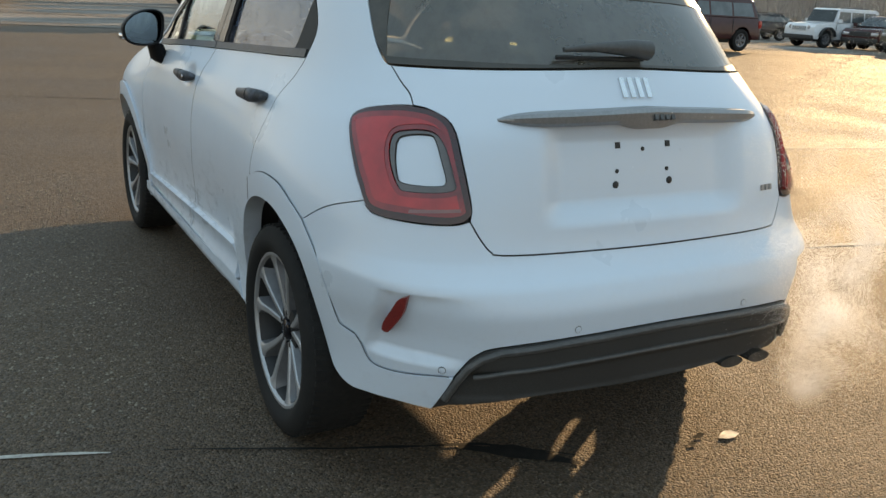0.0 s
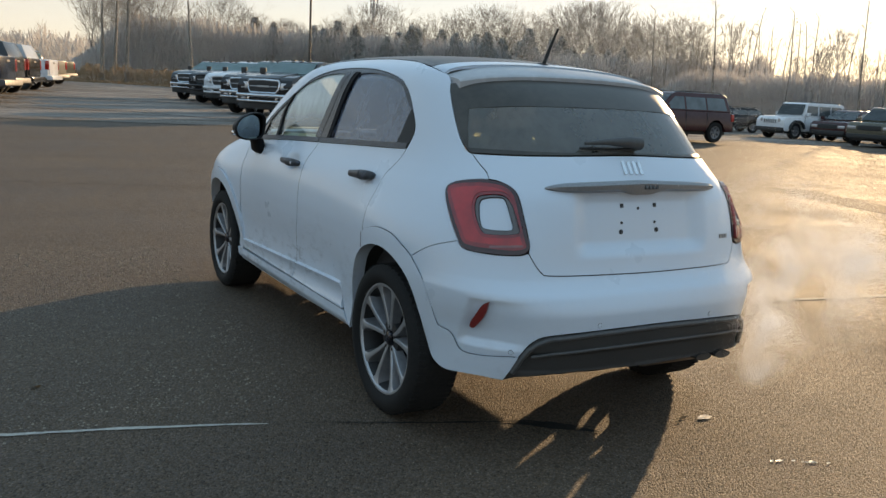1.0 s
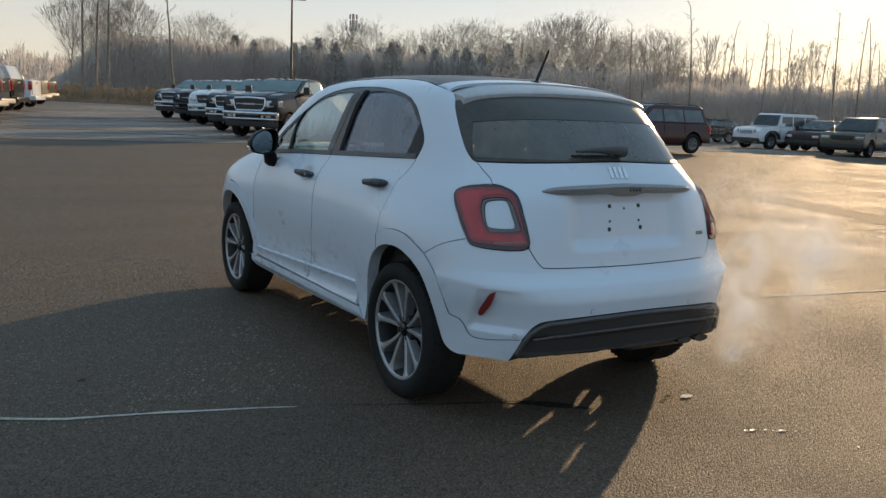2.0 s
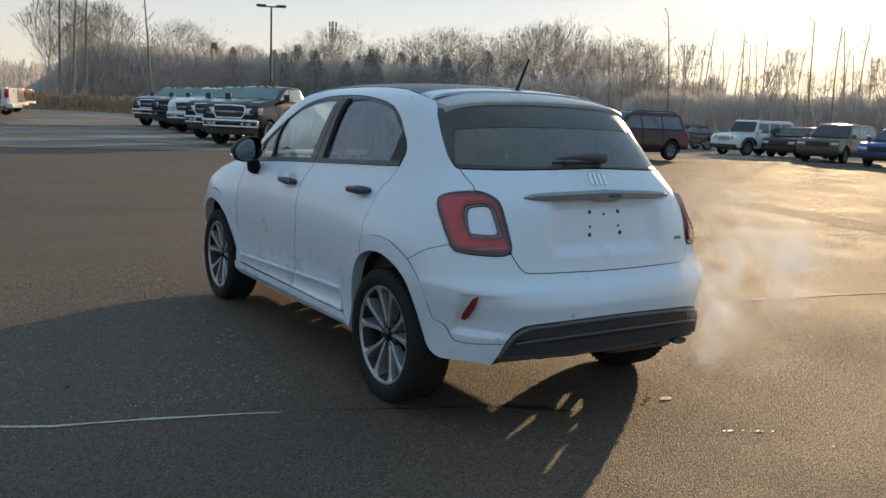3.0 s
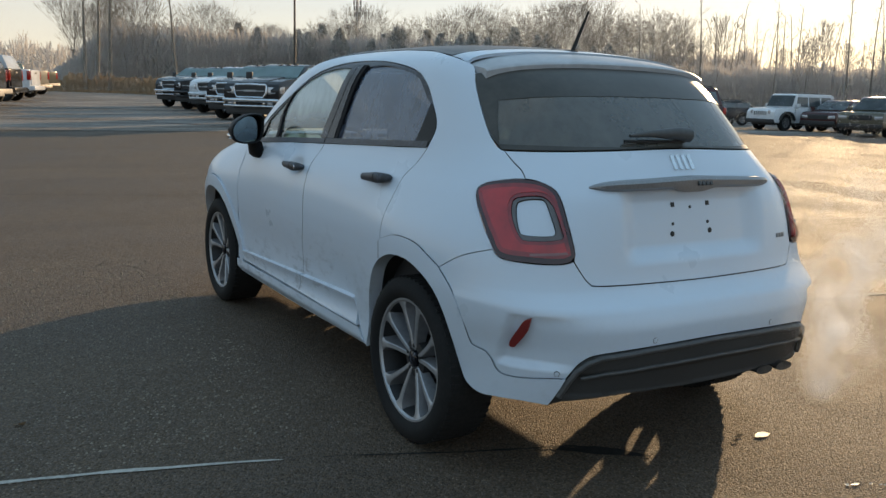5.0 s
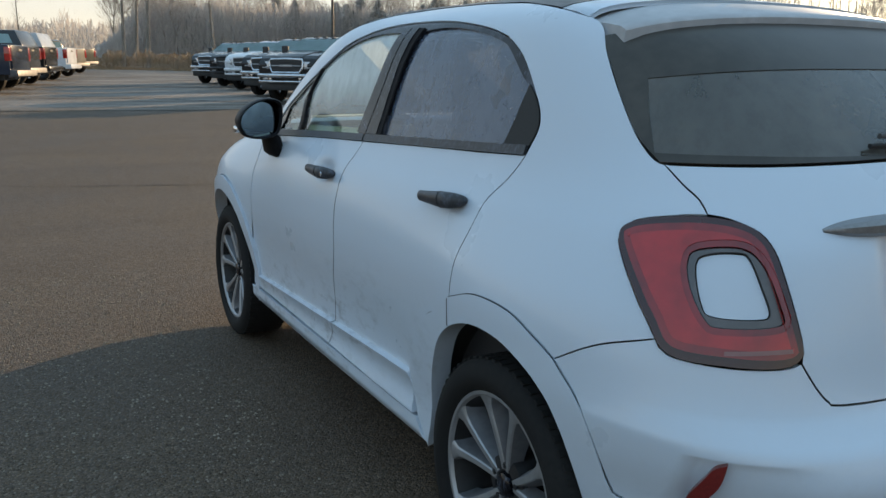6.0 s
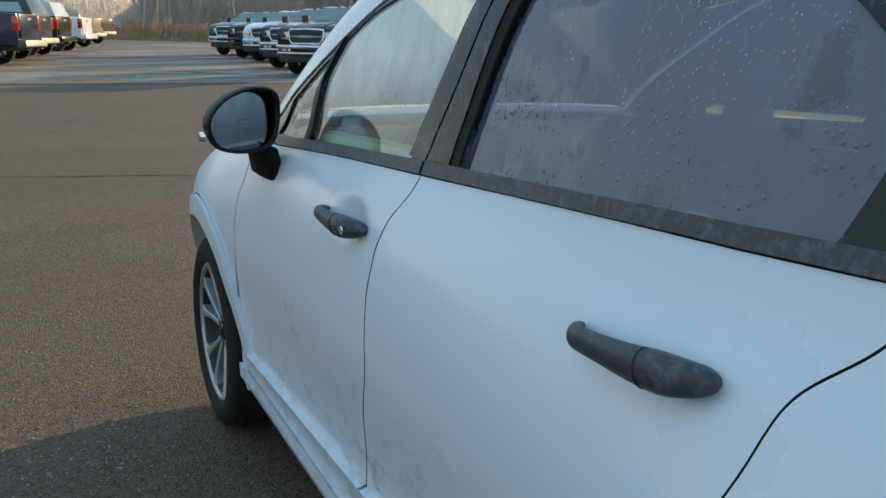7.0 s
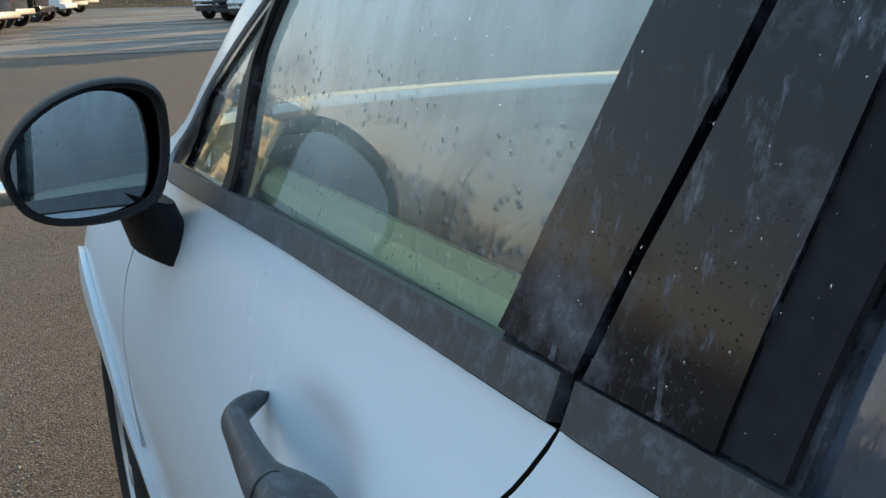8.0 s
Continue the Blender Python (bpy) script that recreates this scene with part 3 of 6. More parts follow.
# black rims put the shade of the door gaps into colour
front_door = panel("front_door", outline(C(DLO_LOW[0]) + DLO_LOW[1:3] + C(GAP_MID[0]) + GAP_MID[1:-1] + C(GAP_MID[-1]) + C(GAP_FRONT[-1]) + GAP_FRONT[-2:0:-1]), M_WHITE, car, both=True, disp=crease, grid=.015, gap=.0016, rim=M_SEAL)
rear_door = panel("rear_door", outline(C(GAP_MID[0]) + DLO_LOW[4:5] + C(GAP_REAR[0]) + GAP_REAR[1:-1] + C(GAP_REAR[-1]) + FLARE_OUT[2:0:-1] + C(FLARE_OUT[0]) + C(S(.459, .347)) + C(GAP_MID[-1]) + GAP_MID[-2:0:-1]), M_WHITE, car, both=True, disp=crease, grid=.015, gap=.0016, rim=M_SEAL)
door_loops = [outline(C(DLO_LOW[0]) + DLO_LOW[1:3] + C(GAP_MID[0]) + GAP_MID[1:-1] + C(GAP_MID[-1]) + C(GAP_FRONT[-1]) + GAP_FRONT[-2:0:-1]), outline(C(GAP_MID[0]) + DLO_LOW[4:5] + C(GAP_REAR[0]) + GAP_REAR[1:-1] + C(GAP_REAR[-1]) + FLARE_OUT[2:0:-1] + C(FLARE_OUT[0]) + C(S(.459, .347)) + C(GAP_MID[-1]) + GAP_MID[-2:0:-1])]
# black backing sheets added so the gaps round the doors stay dark
for lp in door_loops:
    panel("door_gap_backing", lp, M_SEAL, car, depth=.002, lift=-.017, gap=-.012, both=True, grid=.05)


def clad_top(y):
    return .494 - .042 * y


def scoop(p):
    """Hollowed between its upper ledge and its lower edge."""
    y, z = p[..., 1], p[..., 2]
    f = np.clip((clad_top(y) - z) / .11, 0, 1)
    return -.012 * np.sin(math.pi * f) + .004 * f


clad_front = C(S(2.10, clad_top(2.10))) + path(S, (1.6, clad_top(1.6))) + C(S(1.159, clad_top(1.159))) + C(S(1.192, .352)) + path(S, (1.7, .350)) + C(S(2.17, .350))
clad_rear = C(S(1.149, clad_top(1.149))) + path(S, (.8, clad_top(.8))) + C(S(.498, clad_top(.498))) + C(S(.468, .352)) + path(S, (.8, .352)) + C(S(1.184, .352))
for door, lp in ((front_door, clad_front), (rear_door, clad_rear)):
    for o, d in zip(panel("door_cladding", outline(lp), M_WHITE, car, both=True, depth=.022, lift=.017, gap=.0008, grid=.016, disp=scoop, label="white lower door moulding"), door):
        o.parent = d
panel("sill", outline(C(S(2.22, .34)) + path(S, (1.2, .343)) + C(S(.46, .345)) + C(S(.39, .275)) + path(S, (1.2, .255)) + C(S(2.2, .255))), M_WHITE, car, both=True, disp=lambda p: .012 - .02 * (1 - ramp(.26, .30, p[..., 2])))
panel("front_wing", outline(C(GAP_FRONT[0]) + GAP_FRONT[1:-1] + C(GAP_FRONT[-1]) + C(front_arc[0]) + front_arc[1:-1] + C(front_arc[-1]) + C(S(3.25, .50)) + C(S(3.34, .80)) + path(S, (3.12, .93), (2.7, .995), (2.4, 1.03)) + C(S(2.16, 1.048))), M_WHITE, car, both=True)
in_arc = [S(2.57 + .405 * math.cos(t), .34 + .405 * math.sin(t)) for t in np.radians(np.linspace(0, 184, 13))]
panel("front_arch_trim", outline(C(front_arc[0]) + front_arc[1:-1] + C(front_arc[-1]) + C(S(3.02, .30)) + C(in_arc[0]) + in_arc[1:-1] + C(in_arc[-1]) + C(S(2.12, .28))), M_WHITE, car, both=True, depth=.06, lift=.012)
flare = C(FLARE_OUT[0]) + FLARE_OUT[1:3] + C(FLARE_OUT[3]) + FLARE_OUT[4:7] + C(FLARE_OUT[7]) + FLARE_OUT[8:] + NOTCH[:-1] + C(NOTCH[-1]) + path(R, (-.620, .366)) + C(R(-.634, .326)) + path(S, (-.566, .330), (-.487, .325)) + path(S, (-.415, .322), (-.355, .352), (-.322, .42), (-.300, .496), (-.271, .58), (-.22, .656), (-.143, .704), (-.032, .738), (.098, .735), (.21, .693), (.284, .622), (.34, .50)) + C(S(.372, .34)) + C(S(.39, .275)) + C(S(.455, .345))
arch_trim = panel("rear_arch_trim", outline(flare), M_WHITE, car, both=True, depth=.06, lift=.007, gap=.0010, grid=.02)
for o, a in zip(panel("trim_seam", outline(C(S(.2135, .772)) + C(S(.2095, .772)) + C(S(.2045, .700)) + C(S(.2085, .700))), M_SEAL, car, both=True, depth=.004, lift=.0076, gap=0, grid=.05), arch_trim):
    o.parent = a
edge = outline(flare)
near = [int(np.argmin(np.linalg.norm(edge - np.array(p), axis=1))) for p in (FLARE_OUT[3], NOTCH[-1])]
edge = edge[near[0]:near[1]] if near[0] < near[1] else np.concatenate([edge[near[0]:], edge[:near[1]]])
for sgn, a in zip((1, -1), arch_trim):
    P, N = skin(edge[:, 0], edge[:, 1], .0030)
    bm = bmesh.new()
    tube(bm, [(p[0] * sgn, p[1], p[2]) for p in P], .0012, 6)
    part("trim_joint", bm, M_SEAL, a)
# tail
bump_half = C(HATCH_LOW[-1])[:1] + HATCH_LOW[-2:0:-1] + C(HATCH_LOW[0]) + path(R, (-.591, .806), (-.683, .806)) + path(S, (-.480, .817)) + C(S(-.452, .843)) + path(S, (-.344, .806)) + C(FLARE_OUT[7]) + FLARE_OUT[8:] + NOTCH[:-1] + C(NOTCH[-1]) + VAL_TOP[1:]
rear_bumper = panel("rear_bumper", whole(bump_half), M_WHITE, car, disp=bumper_form, grid=.016, gap=.0018)[0]
hatch_half = [R(0, 1.183)] + path(R, (-.317, 1.176), (-.502, 1.170)) + C(HATCH_SIDE[-1]) + HATCH_SIDE[-2:0:-1] + C(HATCH_SIDE[0]) + path(R, (-.593, 1.069), (-.563, 1.041), (-.558, .966), (-.548, .859)) + C(HATCH_LOW[0]) + HATCH_LOW[1:]
tailgate = panel("tailgate", whole(hatch_half), M_WHITE, car, disp=plate_recess, grid=.024, rim=M_SEAL)[0]
# black backing sheet added to darken the tailgate's gap
panel("tailgate_gap_backing", whole(hatch_half), M_SEAL, car, depth=.002, lift=-.018, gap=-.012, disp=plate_recess, grid=.05)
panel("tailgate_window", whole([R(0, 1.508)] + path(R, (-.3, 1.488)) + C(S(-.022, 1.440)) + FLOW_UP[4:1:-1] + C(S(-.290, 1.169)) + path(R, (-.502, 1.173), (-.317, 1.179), (0, 1.186))), M_GLASS_T, car, depth=.004, lift=-.004, gap=.003, label="dark tinted tailgate window")
# the border's deep top band also paints the dark below the spoiler
panel("glass_border", whole([R(0, 1.508)] + path(R, (-.3, 1.488)) + C(S(-.022, 1.440)) + FLOW_UP[4:1:-1] + C(S(-.290, 1.169)) + path(R, (-.502, 1.173), (-.317, 1.179), (0, 1.186))), M_FRIT, car, depth=.003, lift=-.002, gap=.002, holes=[whole([R(0, 1.368)] + path(R, (-.25, 1.366), (-.44, 1.358)) + C(R(-.578, 1.342)) + path(R, (-.605, 1.27)) + C(R(-.628, 1.19)) + path(R, (-.502, 1.192), (-.3, 1.192), (0, 1.196)))], label="black glazed border, deepened on top for the spoiler's shade")
val_half = VAL_TOP[::-1][:-1] + C(VAL_TOP[0]) + path(R, (-.620, .366)) + C(R(-.634, .322)) + C(R(-.600, .338)) + path(R, (-.384, .358), (0, .352))
valance = panel("valance", whole(val_half), M_BLACKTRIM, car, depth=.05, lift=.006, disp=lambda p: -.012 * ramp(.452, .436, p[..., 2]) + .006 * ramp(.365, .355, p[..., 2]), grid=.016, label="black textured plastic bumper valance")[0]



def ridge(name, pts, r, lift, mat):
    """A rounded bar along points of the tail, mirrored to the other side."""
    line = [(x, z) for x, z in pts] + [(-x, z) for x, z in reversed(pts[:-1])]
    xs, zs = [p[0] for p in line], [p[1] for p in line]
    run = []
    for u in np.linspace(0, len(line) - 1, 61):
        x, z = float(np.interp(u, range(len(line)), xs)), float(np.interp(u, range(len(line)), zs))
        p, n = skin(np.array([a_rear(x, z)]), np.array([float(VZ(z))]), lift)
        run.append(p[0])
    bm = bmesh.new()
    tube(bm, run, r, 8)
    return part(name, bm, mat, valance)


ridge("valance_lip", [(-.612, .362), (-.590, .425), (-.574, .458), (-.548, .484), (-.505, .502), (-.329, .514), (0, .519)], .0105, .008, M_LIFTEDBLACK)
ridge("valance_ridge", [(-.560, .432), (-.48, .446), (-.30, .455), (0, .457)], .0065, .007, M_LIFTEDBLACK)

# lamps and reflectors, each side
lamp_loop, ring_loop, core_loop = outline(LAMP, .01), shrink(outline(LAMP_RING, .008), .006), outline(LAMP_CORE, .008)
for base in panel("tail_lamp", lamp_loop, M_LAMPBLACK, car, depth=.03, lift=.006, gap=.003, holes=[core_loop], label="red rounded tail lamp with a body-coloured centre", both=True):
    pass
lamps = [o for o in car.children if o.name.startswith("tail_lamp")]
red_loop = shrink(lamp_loop, .019)
for nm, lp, hl, mt, lf in (("red_lens", red_loop, ring_loop, M_RED, .015), ("inner_ring", ring_loop, core_loop, M_LAMPGREY, .011)):
    for o, l in zip(panel(nm, lp, mt, car, depth=.012, lift=lf, gap=.001, holes=[hl], both=True, grid=.02), lamps):
        o.parent = l
# brighter red band stands in for the shading across a curved lens
for o, l in zip(panel("bright_lens_band", shrink(lamp_loop, .034), M_REDBAND, car, depth=.006, lift=.0165, gap=.001, holes=[shrink(ring_loop, -.012)], both=True, grid=.02, label="brighter red band painting the lens's sheen"), lamps):
    o.parent = l
for o, l in zip(panel("lamp_centre", core_loop, M_WHITE, car, depth=.02, lift=.004, gap=.0015, both=True, grid=.02, label="white painted centre"), lamps):
    o.parent = l
for o, l in zip(panel("reversing_strip", outline(LAMP_STRIP, .01), M_CLEARLAMP, car, depth=.01, lift=.0175, gap=0, both=True, grid=.02, label="clear strip"), lamps):
    o.parent = l
REFLEX = path(R, (-.735, .598), (-.728, .620)) + C(R(-.713, .632)) + path(R, (-.719, .575), (-.730, .535)) + C(R(-.735, .518)) + path(R, (-.744, .520), (-.745, .545))
panel("reflector", outline(REFLEX, .008), M_REFLEX, car, depth=.02, lift=-.004, gap=.0, both=True, grid=.014, label="slanted red reflector")


def stud(name, where, r, mat, out=.003, square=False, lift=0.0, disp=None):
    """A small round or square plug on the skin."""
    p, n = skin(np.array([where[0]]), np.array([where[1]]), lift, disp)
    p, n = Vector(p[0]), Vector(n[0])
    bm = bmesh.new()
    k = 4 if square else 20
    u = Vector((0, 0, 1)).cross(n).normalized()
    w = n.cross(u)
    off = math.pi / 4 if square else 0
    rings = []
    for d, s in ((-.02, 1), (out * .6, 1), (out, .82)):
        rings.append([bm.verts.new(p + n * d + (u * math.cos(2 * math.pi * i / k + off) + w * math.sin(2 * math.pi * i / k + off)) * r * s) for i in range(k)])
    for a, b in zip(rings, rings[1:]):
        for i in range(k):
            bm.faces.new((a[i], a[(i + 1) % k], b[(i + 1) % k], b[i]))
    bm.faces.new(rings[-1])
    return bm


for x, z in ((-.628, .442), (-.296, .547), (.296, .547), (.628, .442)):
    o = part("parking_sensor", stud("s", R(x, z), .0088, M_WHITE, .0020, disp=bumper_form), M_WHITE, rear_bumper)
    part("sensor_ring", stud("s", R(x, z), .0100, M_SEAL, .0012, disp=bumper_form), M_SEAL, o)
# plate mount: square plugs and screw holes
for x, z, r, sq in ((-.089, .997, .012, True), (.089, .997, .012, True), (-.002, .984, .006, False), (-.092, .925, .006, False), (.086, .925, .006, False), (-.096, .888, .010, False), (.096, .892, .010, False)):
    part("plate_plug", stud("p", R(x, z), r, M_SEAL, .003, sq, -.040), M_SEAL, tailgate)


# grip bar across the tailgate, with its model badge, and the maker's badge above
def grip_bar():
    bm = bmesh.new()
    n, rings = 48, []
    for i in range(n + 1):
        x = -.455 + .91 * i / n
        t = abs(x) / .455
        zc = 1.056 + .014 * (1 - t)
        top = .018 * (1 - t ** 9) + .003
        low = (.013 + .004 * (1 - t)) * (1 - t ** 8) + .003 + .016 * math.exp(-((x + .010) / .085) ** 4)
        p, nn = skin(np.array([a_rear(x, zc)]), np.array([float(VZ(zc))]))
        c, nn = Vector(p[0]), Vector(nn[0])
        out_ = .030 * (1 - t ** 8) + .004
        up = Vector((0, 0, 1))
        prof = ((top, -.03), (top, out_ * .7), (top * .5, out_), (-low * .4, out_ * .95), (-low, out_ * .6), (-low, -.05))
        rings.append([bm.verts.new(c + up * h + Vector((0, -1, 0)) * d) for h, d in prof])
    for a, b in zip(rings, rings[1:]):
        for k in range(5):
            bm.faces.new((a[k], a[k + 1], b[k + 1], b[k]))
    for r in (rings[0], rings[-1]):
        bm.faces.new(r)
    return bm


bar = part("grip_bar", grip_bar(), M_GREYTRIM, tailgate, "satin grey grip bar")


def badge_bars(name, x0, x1, z0, z1, count, mat, parent, lift=.0, slant=0.0, out_=.006, width=.55):
    """Raised plain bars in place of a badge, on the tail."""
    step = (x1 - x0) / count
    for i in range(count):
        xa = x0 + i * step
        xb = xa + step * width
        bm = bmesh.new()
        lo, hi = [], []
        for x, z in ((xa + slant, z0), (xb + slant, z0), (xb, z1), (xa, z1)):
            p, n = skin(np.array([a_rear(x, z)]), np.array([float(VZ(z))]), lift)
            p, n = Vector(p[0]), Vector(n[0])
            lo.append(bm.verts.new(p - n * .012))
            hi.append(bm.verts.new(p + n * out_))
        bm.faces.new(hi)
        for k in range(4):
            bm.faces.new((lo[k], lo[(k + 1) % 4], hi[(k + 1) % 4], hi[k]))
        part(name, bm, mat, parent, smooth=False)


badge_bars("badge_bar", -.062, .052, 1.110, 1.158, 4, M_CHROME, tailgate, slant=-.006)
badge_bars("model_badge", -.004, .074, 1.046, 1.064, 4, M_LIFTEDBLACK, bar, lift=.0285, out_=.003, width=.6)
badge_bars("trim_badge", .440, .500, .842, .858, 3, M_GREYTRIM, tailgate)


def wiper():
    bm = bmesh.new()
    pts = []
    for x, z, l in ((.06, 1.212, .030), (.0, 1.215, .034), (-.12, 1.216, .032), (-.22, 1.212, .026)):
        p, n = skin(np.array([a_rear(x, z)]), np.array([float(VZ(z))]), l)
        pts.append(p[0])
    tube(bm, pts, [.028, .024, .013, .006], 10)
    return bm


wip = part("rear_wiper", wiper(), M_LIFTEDBLACK, car, "black rear wiper")
bm = bmesh.new()
pts = []
for x in np.linspace(.05, -.24, 7):
    p, n = skin(np.array([a_rear(x, 1.203)]), np.array([float(VZ(1.203))]), .008)
    pts.append(p[0])
part("wiper_blade", tube(bm, pts, .006, 6), M_SEAL, wip)

# windows of the doors
front_glass = C(S(1.715, 1.098)) + path(S, (1.5, 1.108), (1.3, 1.116)) + C(S(1.136, 1.123)) + path(S, (1.075, 1.305)) + C(S(.985, 1.470)) + path(S, (1.15, 1.470), (1.309, 1.454), (1.487, 1.410)) + C(S(1.640, 1.345))
quarter_glass = C(S(1.985, 1.088)) + C(S(1.755, 1.095)) + C(S(1.682, 1.320)) + path(S, (1.80, 1.262)) + C(S(1.95, 1.180))
rear_glass = C(S(.931, 1.138)) + path(S, (.911, 1.28)) + C(S(.829, 1.472)) + path(S, (.70, 1.478), (.555, 1.470), (.40, 1.446), (.27, 1.402)) + C(S(.150, 1.318)) + C(S(.197, 1.166)) + path(S, (.506, 1.150))
corner_pane = C(S(.190, 1.166)) + path(S, (.171, 1.214), (.157, 1.271)) + C(S(.142, 1.322)) + path(S, (.105, 1.292), (.070, 1.246), (.066, 1.205)) + C(S(.084, 1.166))
g1, g2, g3, g4 = outline(front_glass), outline(quarter_glass), outline(rear_glass), outline(corner_pane)
frame_loop = outline(C(DLO_LOW[0]) + DLO_LOW[1:-1] + C(DLO_LOW[-1]) + DLO_TOP[::-1])
panel("window_frame", frame_loop, M_GLOSSBLACK, car, depth=.025, lift=-.004, gap=.002, holes=[g1, g2, g3], both=True, grid=.03)
for nm, lp, mt, lb in (("front_window", g1, M_GLASS_F, "misted clear front door window"), ("quarter_window", g2, M_GLASS_F, "small misted quarter window"), ("rear_window", g3, M_GLASS_R, "dark tinted rear door window beaded with water")):
    panel(nm, lp, mt, car, depth=.004, lift=-.011, gap=-.003, both=True, grid=.03, label=lb)
panel("corner_pane", g4, M_BLACKTRIM, car, depth=.004, lift=-.001, gap=0, both=True, grid=.03)


def strip_loop(y0, y1, up=.024):
    n = 8
    ys = np.linspace(y0, y1, n)
    zl = lambda y: float(np.interp(y, (.078, .506, 1.078, 1.5, 1.94, 2.05), (1.152, 1.132, 1.106, 1.086, 1.06, 1.055)))
    lowpts = [S(y, zl(y)) for y in ys]
    uppts = [S(y, zl(y) + up) for y in ys[::-1]]
    return outline(C(lowpts[0]) + lowpts[1:-1] + C(lowpts[-1]) + C(uppts[0]) + uppts[1:-1] + C(uppts[-1]))


panel("belt_strip", strip_loop(1.066, 2.03), M_HANDLE, car, depth=.014, lift=.005, gap=0, both=True, grid=.012)
panel("belt_strip", strip_loop(.082, 1.054), M_HANDLE, car, depth=.014, lift=.005, gap=0, both=True, grid=.012)
# pillar covers of the two doors with the gap between them
panel("pillar_cover", outline(C(S(1.130, 1.132)) + C(S(1.0575, 1.132)) + path(S, (1.0035, 1.305)) + C(S(.9235, 1.482)) + C(S(.976, 1.482)) + path(S, (1.070, 1.305))), M_GLOSSBLACK, car, depth=.012, lift=.004, gap=.001, both=True)
panel("pillar_cover", outline(C(S(1.052, 1.132)) + C(S(.966, 1.136)) + path(S, (.944, 1.28)) + C(S(.866, 1.482)) + C(S(.918, 1.482)) + path(S, (.998, 1.305))), M_GLOSSBLACK, car, depth=.012, lift=.004, gap=.001, both=True)
panel("window_seal", outline(C(S(.976, 1.136)) + C(S(.936, 1.138)) + path(S, (.914, 1.28)) + C(S(.832, 1.482)) + C(S(.876, 1.482)) + path(S, (.954, 1.28))), M_SEALGREY, car, depth=.014, lift=.001, gap=.001, both=True, label="dark rubber seal along the rear window")
panel("window_divider", outline(C(S(1.752, 1.094)) + C(S(1.722, 1.096)) + C(S(1.648, 1.350)) + C(S(1.678, 1.330))), M_SEAL, car, depth=.012, lift=.001, gap=0, both=True)

# windscreen, bonnet, front bumper
ws_half = [(A_NOSE, float(VZ(1.11)))] + path(S, (2.44, 1.108)) + C(S(2.31, 1.106)) + path(S, (2.13, 1.219), (1.89, 1.349), (1.67, 1.452), (1.46, 1.511)) + C(S(1.30, 1.531)) + [(A_NOSE, float(VZ(1.531)))]
panel("windscreen", whole(ws_half, nose), M_WINDSCREEN, car, depth=.004, lift=-.004, gap=.002)
bn_half = [(A_NOSE, float(VZ(1.10)))] + path(S, (2.44, 1.098)) + C(S(2.31, 1.092)) + C(S(2.17, 1.052)) + path(S, (2.4, 1.034), (2.7, .998), (3.12, .933)) + C(S(3.34, .803)) + [(A_NOSE, float(VZ(.803)))]
panel("bonnet", whole(bn_half, nose), M_WHITE, car)
fb_half = [(A_NOSE, float(VZ(.797)))] + C(S(3.34, .797)) + C(S(3.25, .503)) + C(S(3.06, .44)) + C(S(3.04, .27)) + [(A_NOSE, float(VZ(.22)))]
panel("front_bumper", whole(fb_half, nose), M_WHITE, car)

# roof: white rim behind, dark glass panel ahead, tail spoiler and aerial
def roof_edge(y):
    """Height of the side frame's upper edge."""
    return float(np.interp(y, (.005, .093, .192, .392, .703, 1.0, 1.25, 1.45), (1.470, 1.496, 1.514, 1.536, 1.550, 1.550, 1.538, 1.508)))


def roof_sheet(name, mat, y0, y1, lift, z0=ROOF_Z, label=""):
    """The part of the roof between two stations across the car."""
    n, m = 40, 34
    verts = []
    cols = []
    for i in range(n + 1):
        y = y0 + (y1 - y0) * i / n
        # section across at y: walk up the skin on the left
        vv = np.linspace(float(VZ(roof_edge(y) + .002)), ST_V[-1], 400)
        yr, yf = FR(vv), FF(vv)
        ok = (yr < y - .002) & (yf > y + .002)
        vv = vv[ok]
        pts = []
        for v in vv[:: max(1, len(vv) // 60)]:
            pts.append(body(a_side_v(y, v), v))
        last = body(a_side_v(y, vv[-1]), vv[-1])
        pts.append(last)
        pts = np.array(pts)
        full = np.concatenate([pts, (pts * np.array([-1, 1, 1]))[::-1]])
        s = np.concatenate([[0], np.cumsum(np.linalg.norm(np.diff(full, axis=0), axis=1))])
        u = np.linspace(0, s[-1], m + 1)
        cols.append(np.stack([np.interp(u, s, full[:, k]) for k in range(3)], 1) + np.array([0, 0, lift]))
    verts = np.concatenate(cols)
    faces = [(i * (m + 1) + j, i * (m + 1) + j + 1, (i + 1) * (m + 1) + j + 1, (i + 1) * (m + 1) + j) for i in range(n) for j in range(m)]
    k = len(verts)
    low = verts - np.array([0, 0, .012])
    ring = [j for j in range(m + 1)] + [i * (m + 1) + m for i in range(1, n + 1)] + [n * (m + 1) + j for j in range(m - 1, -1, -1)] + [i * (m + 1) for i in range(n - 1, 0, -1)]
    verts = np.concatenate([verts, low[ring]])
    for i in range(len(ring)):
        j = (i + 1) % len(ring)
        faces.append((ring[i], ring[j], k + j, k + i))
    return link(name, verts, faces, mat, car, label=label)


def a_side_v(y, v):
    lo, hi = A_TAIL, A_NOSE
    for _ in range(26):
        m = (lo + hi) / 2
        if body(m, v)[1] < y:
            lo = m
        else:
            hi = m
    return m


roof_sheet("roof_rear", M_WHITE, .045, .150, .001, 1.538)
roof_sheet("roof_glass", M_ROOFGLASS, .155, 1.44, .002, 1.541, "dark panoramic roof glass")


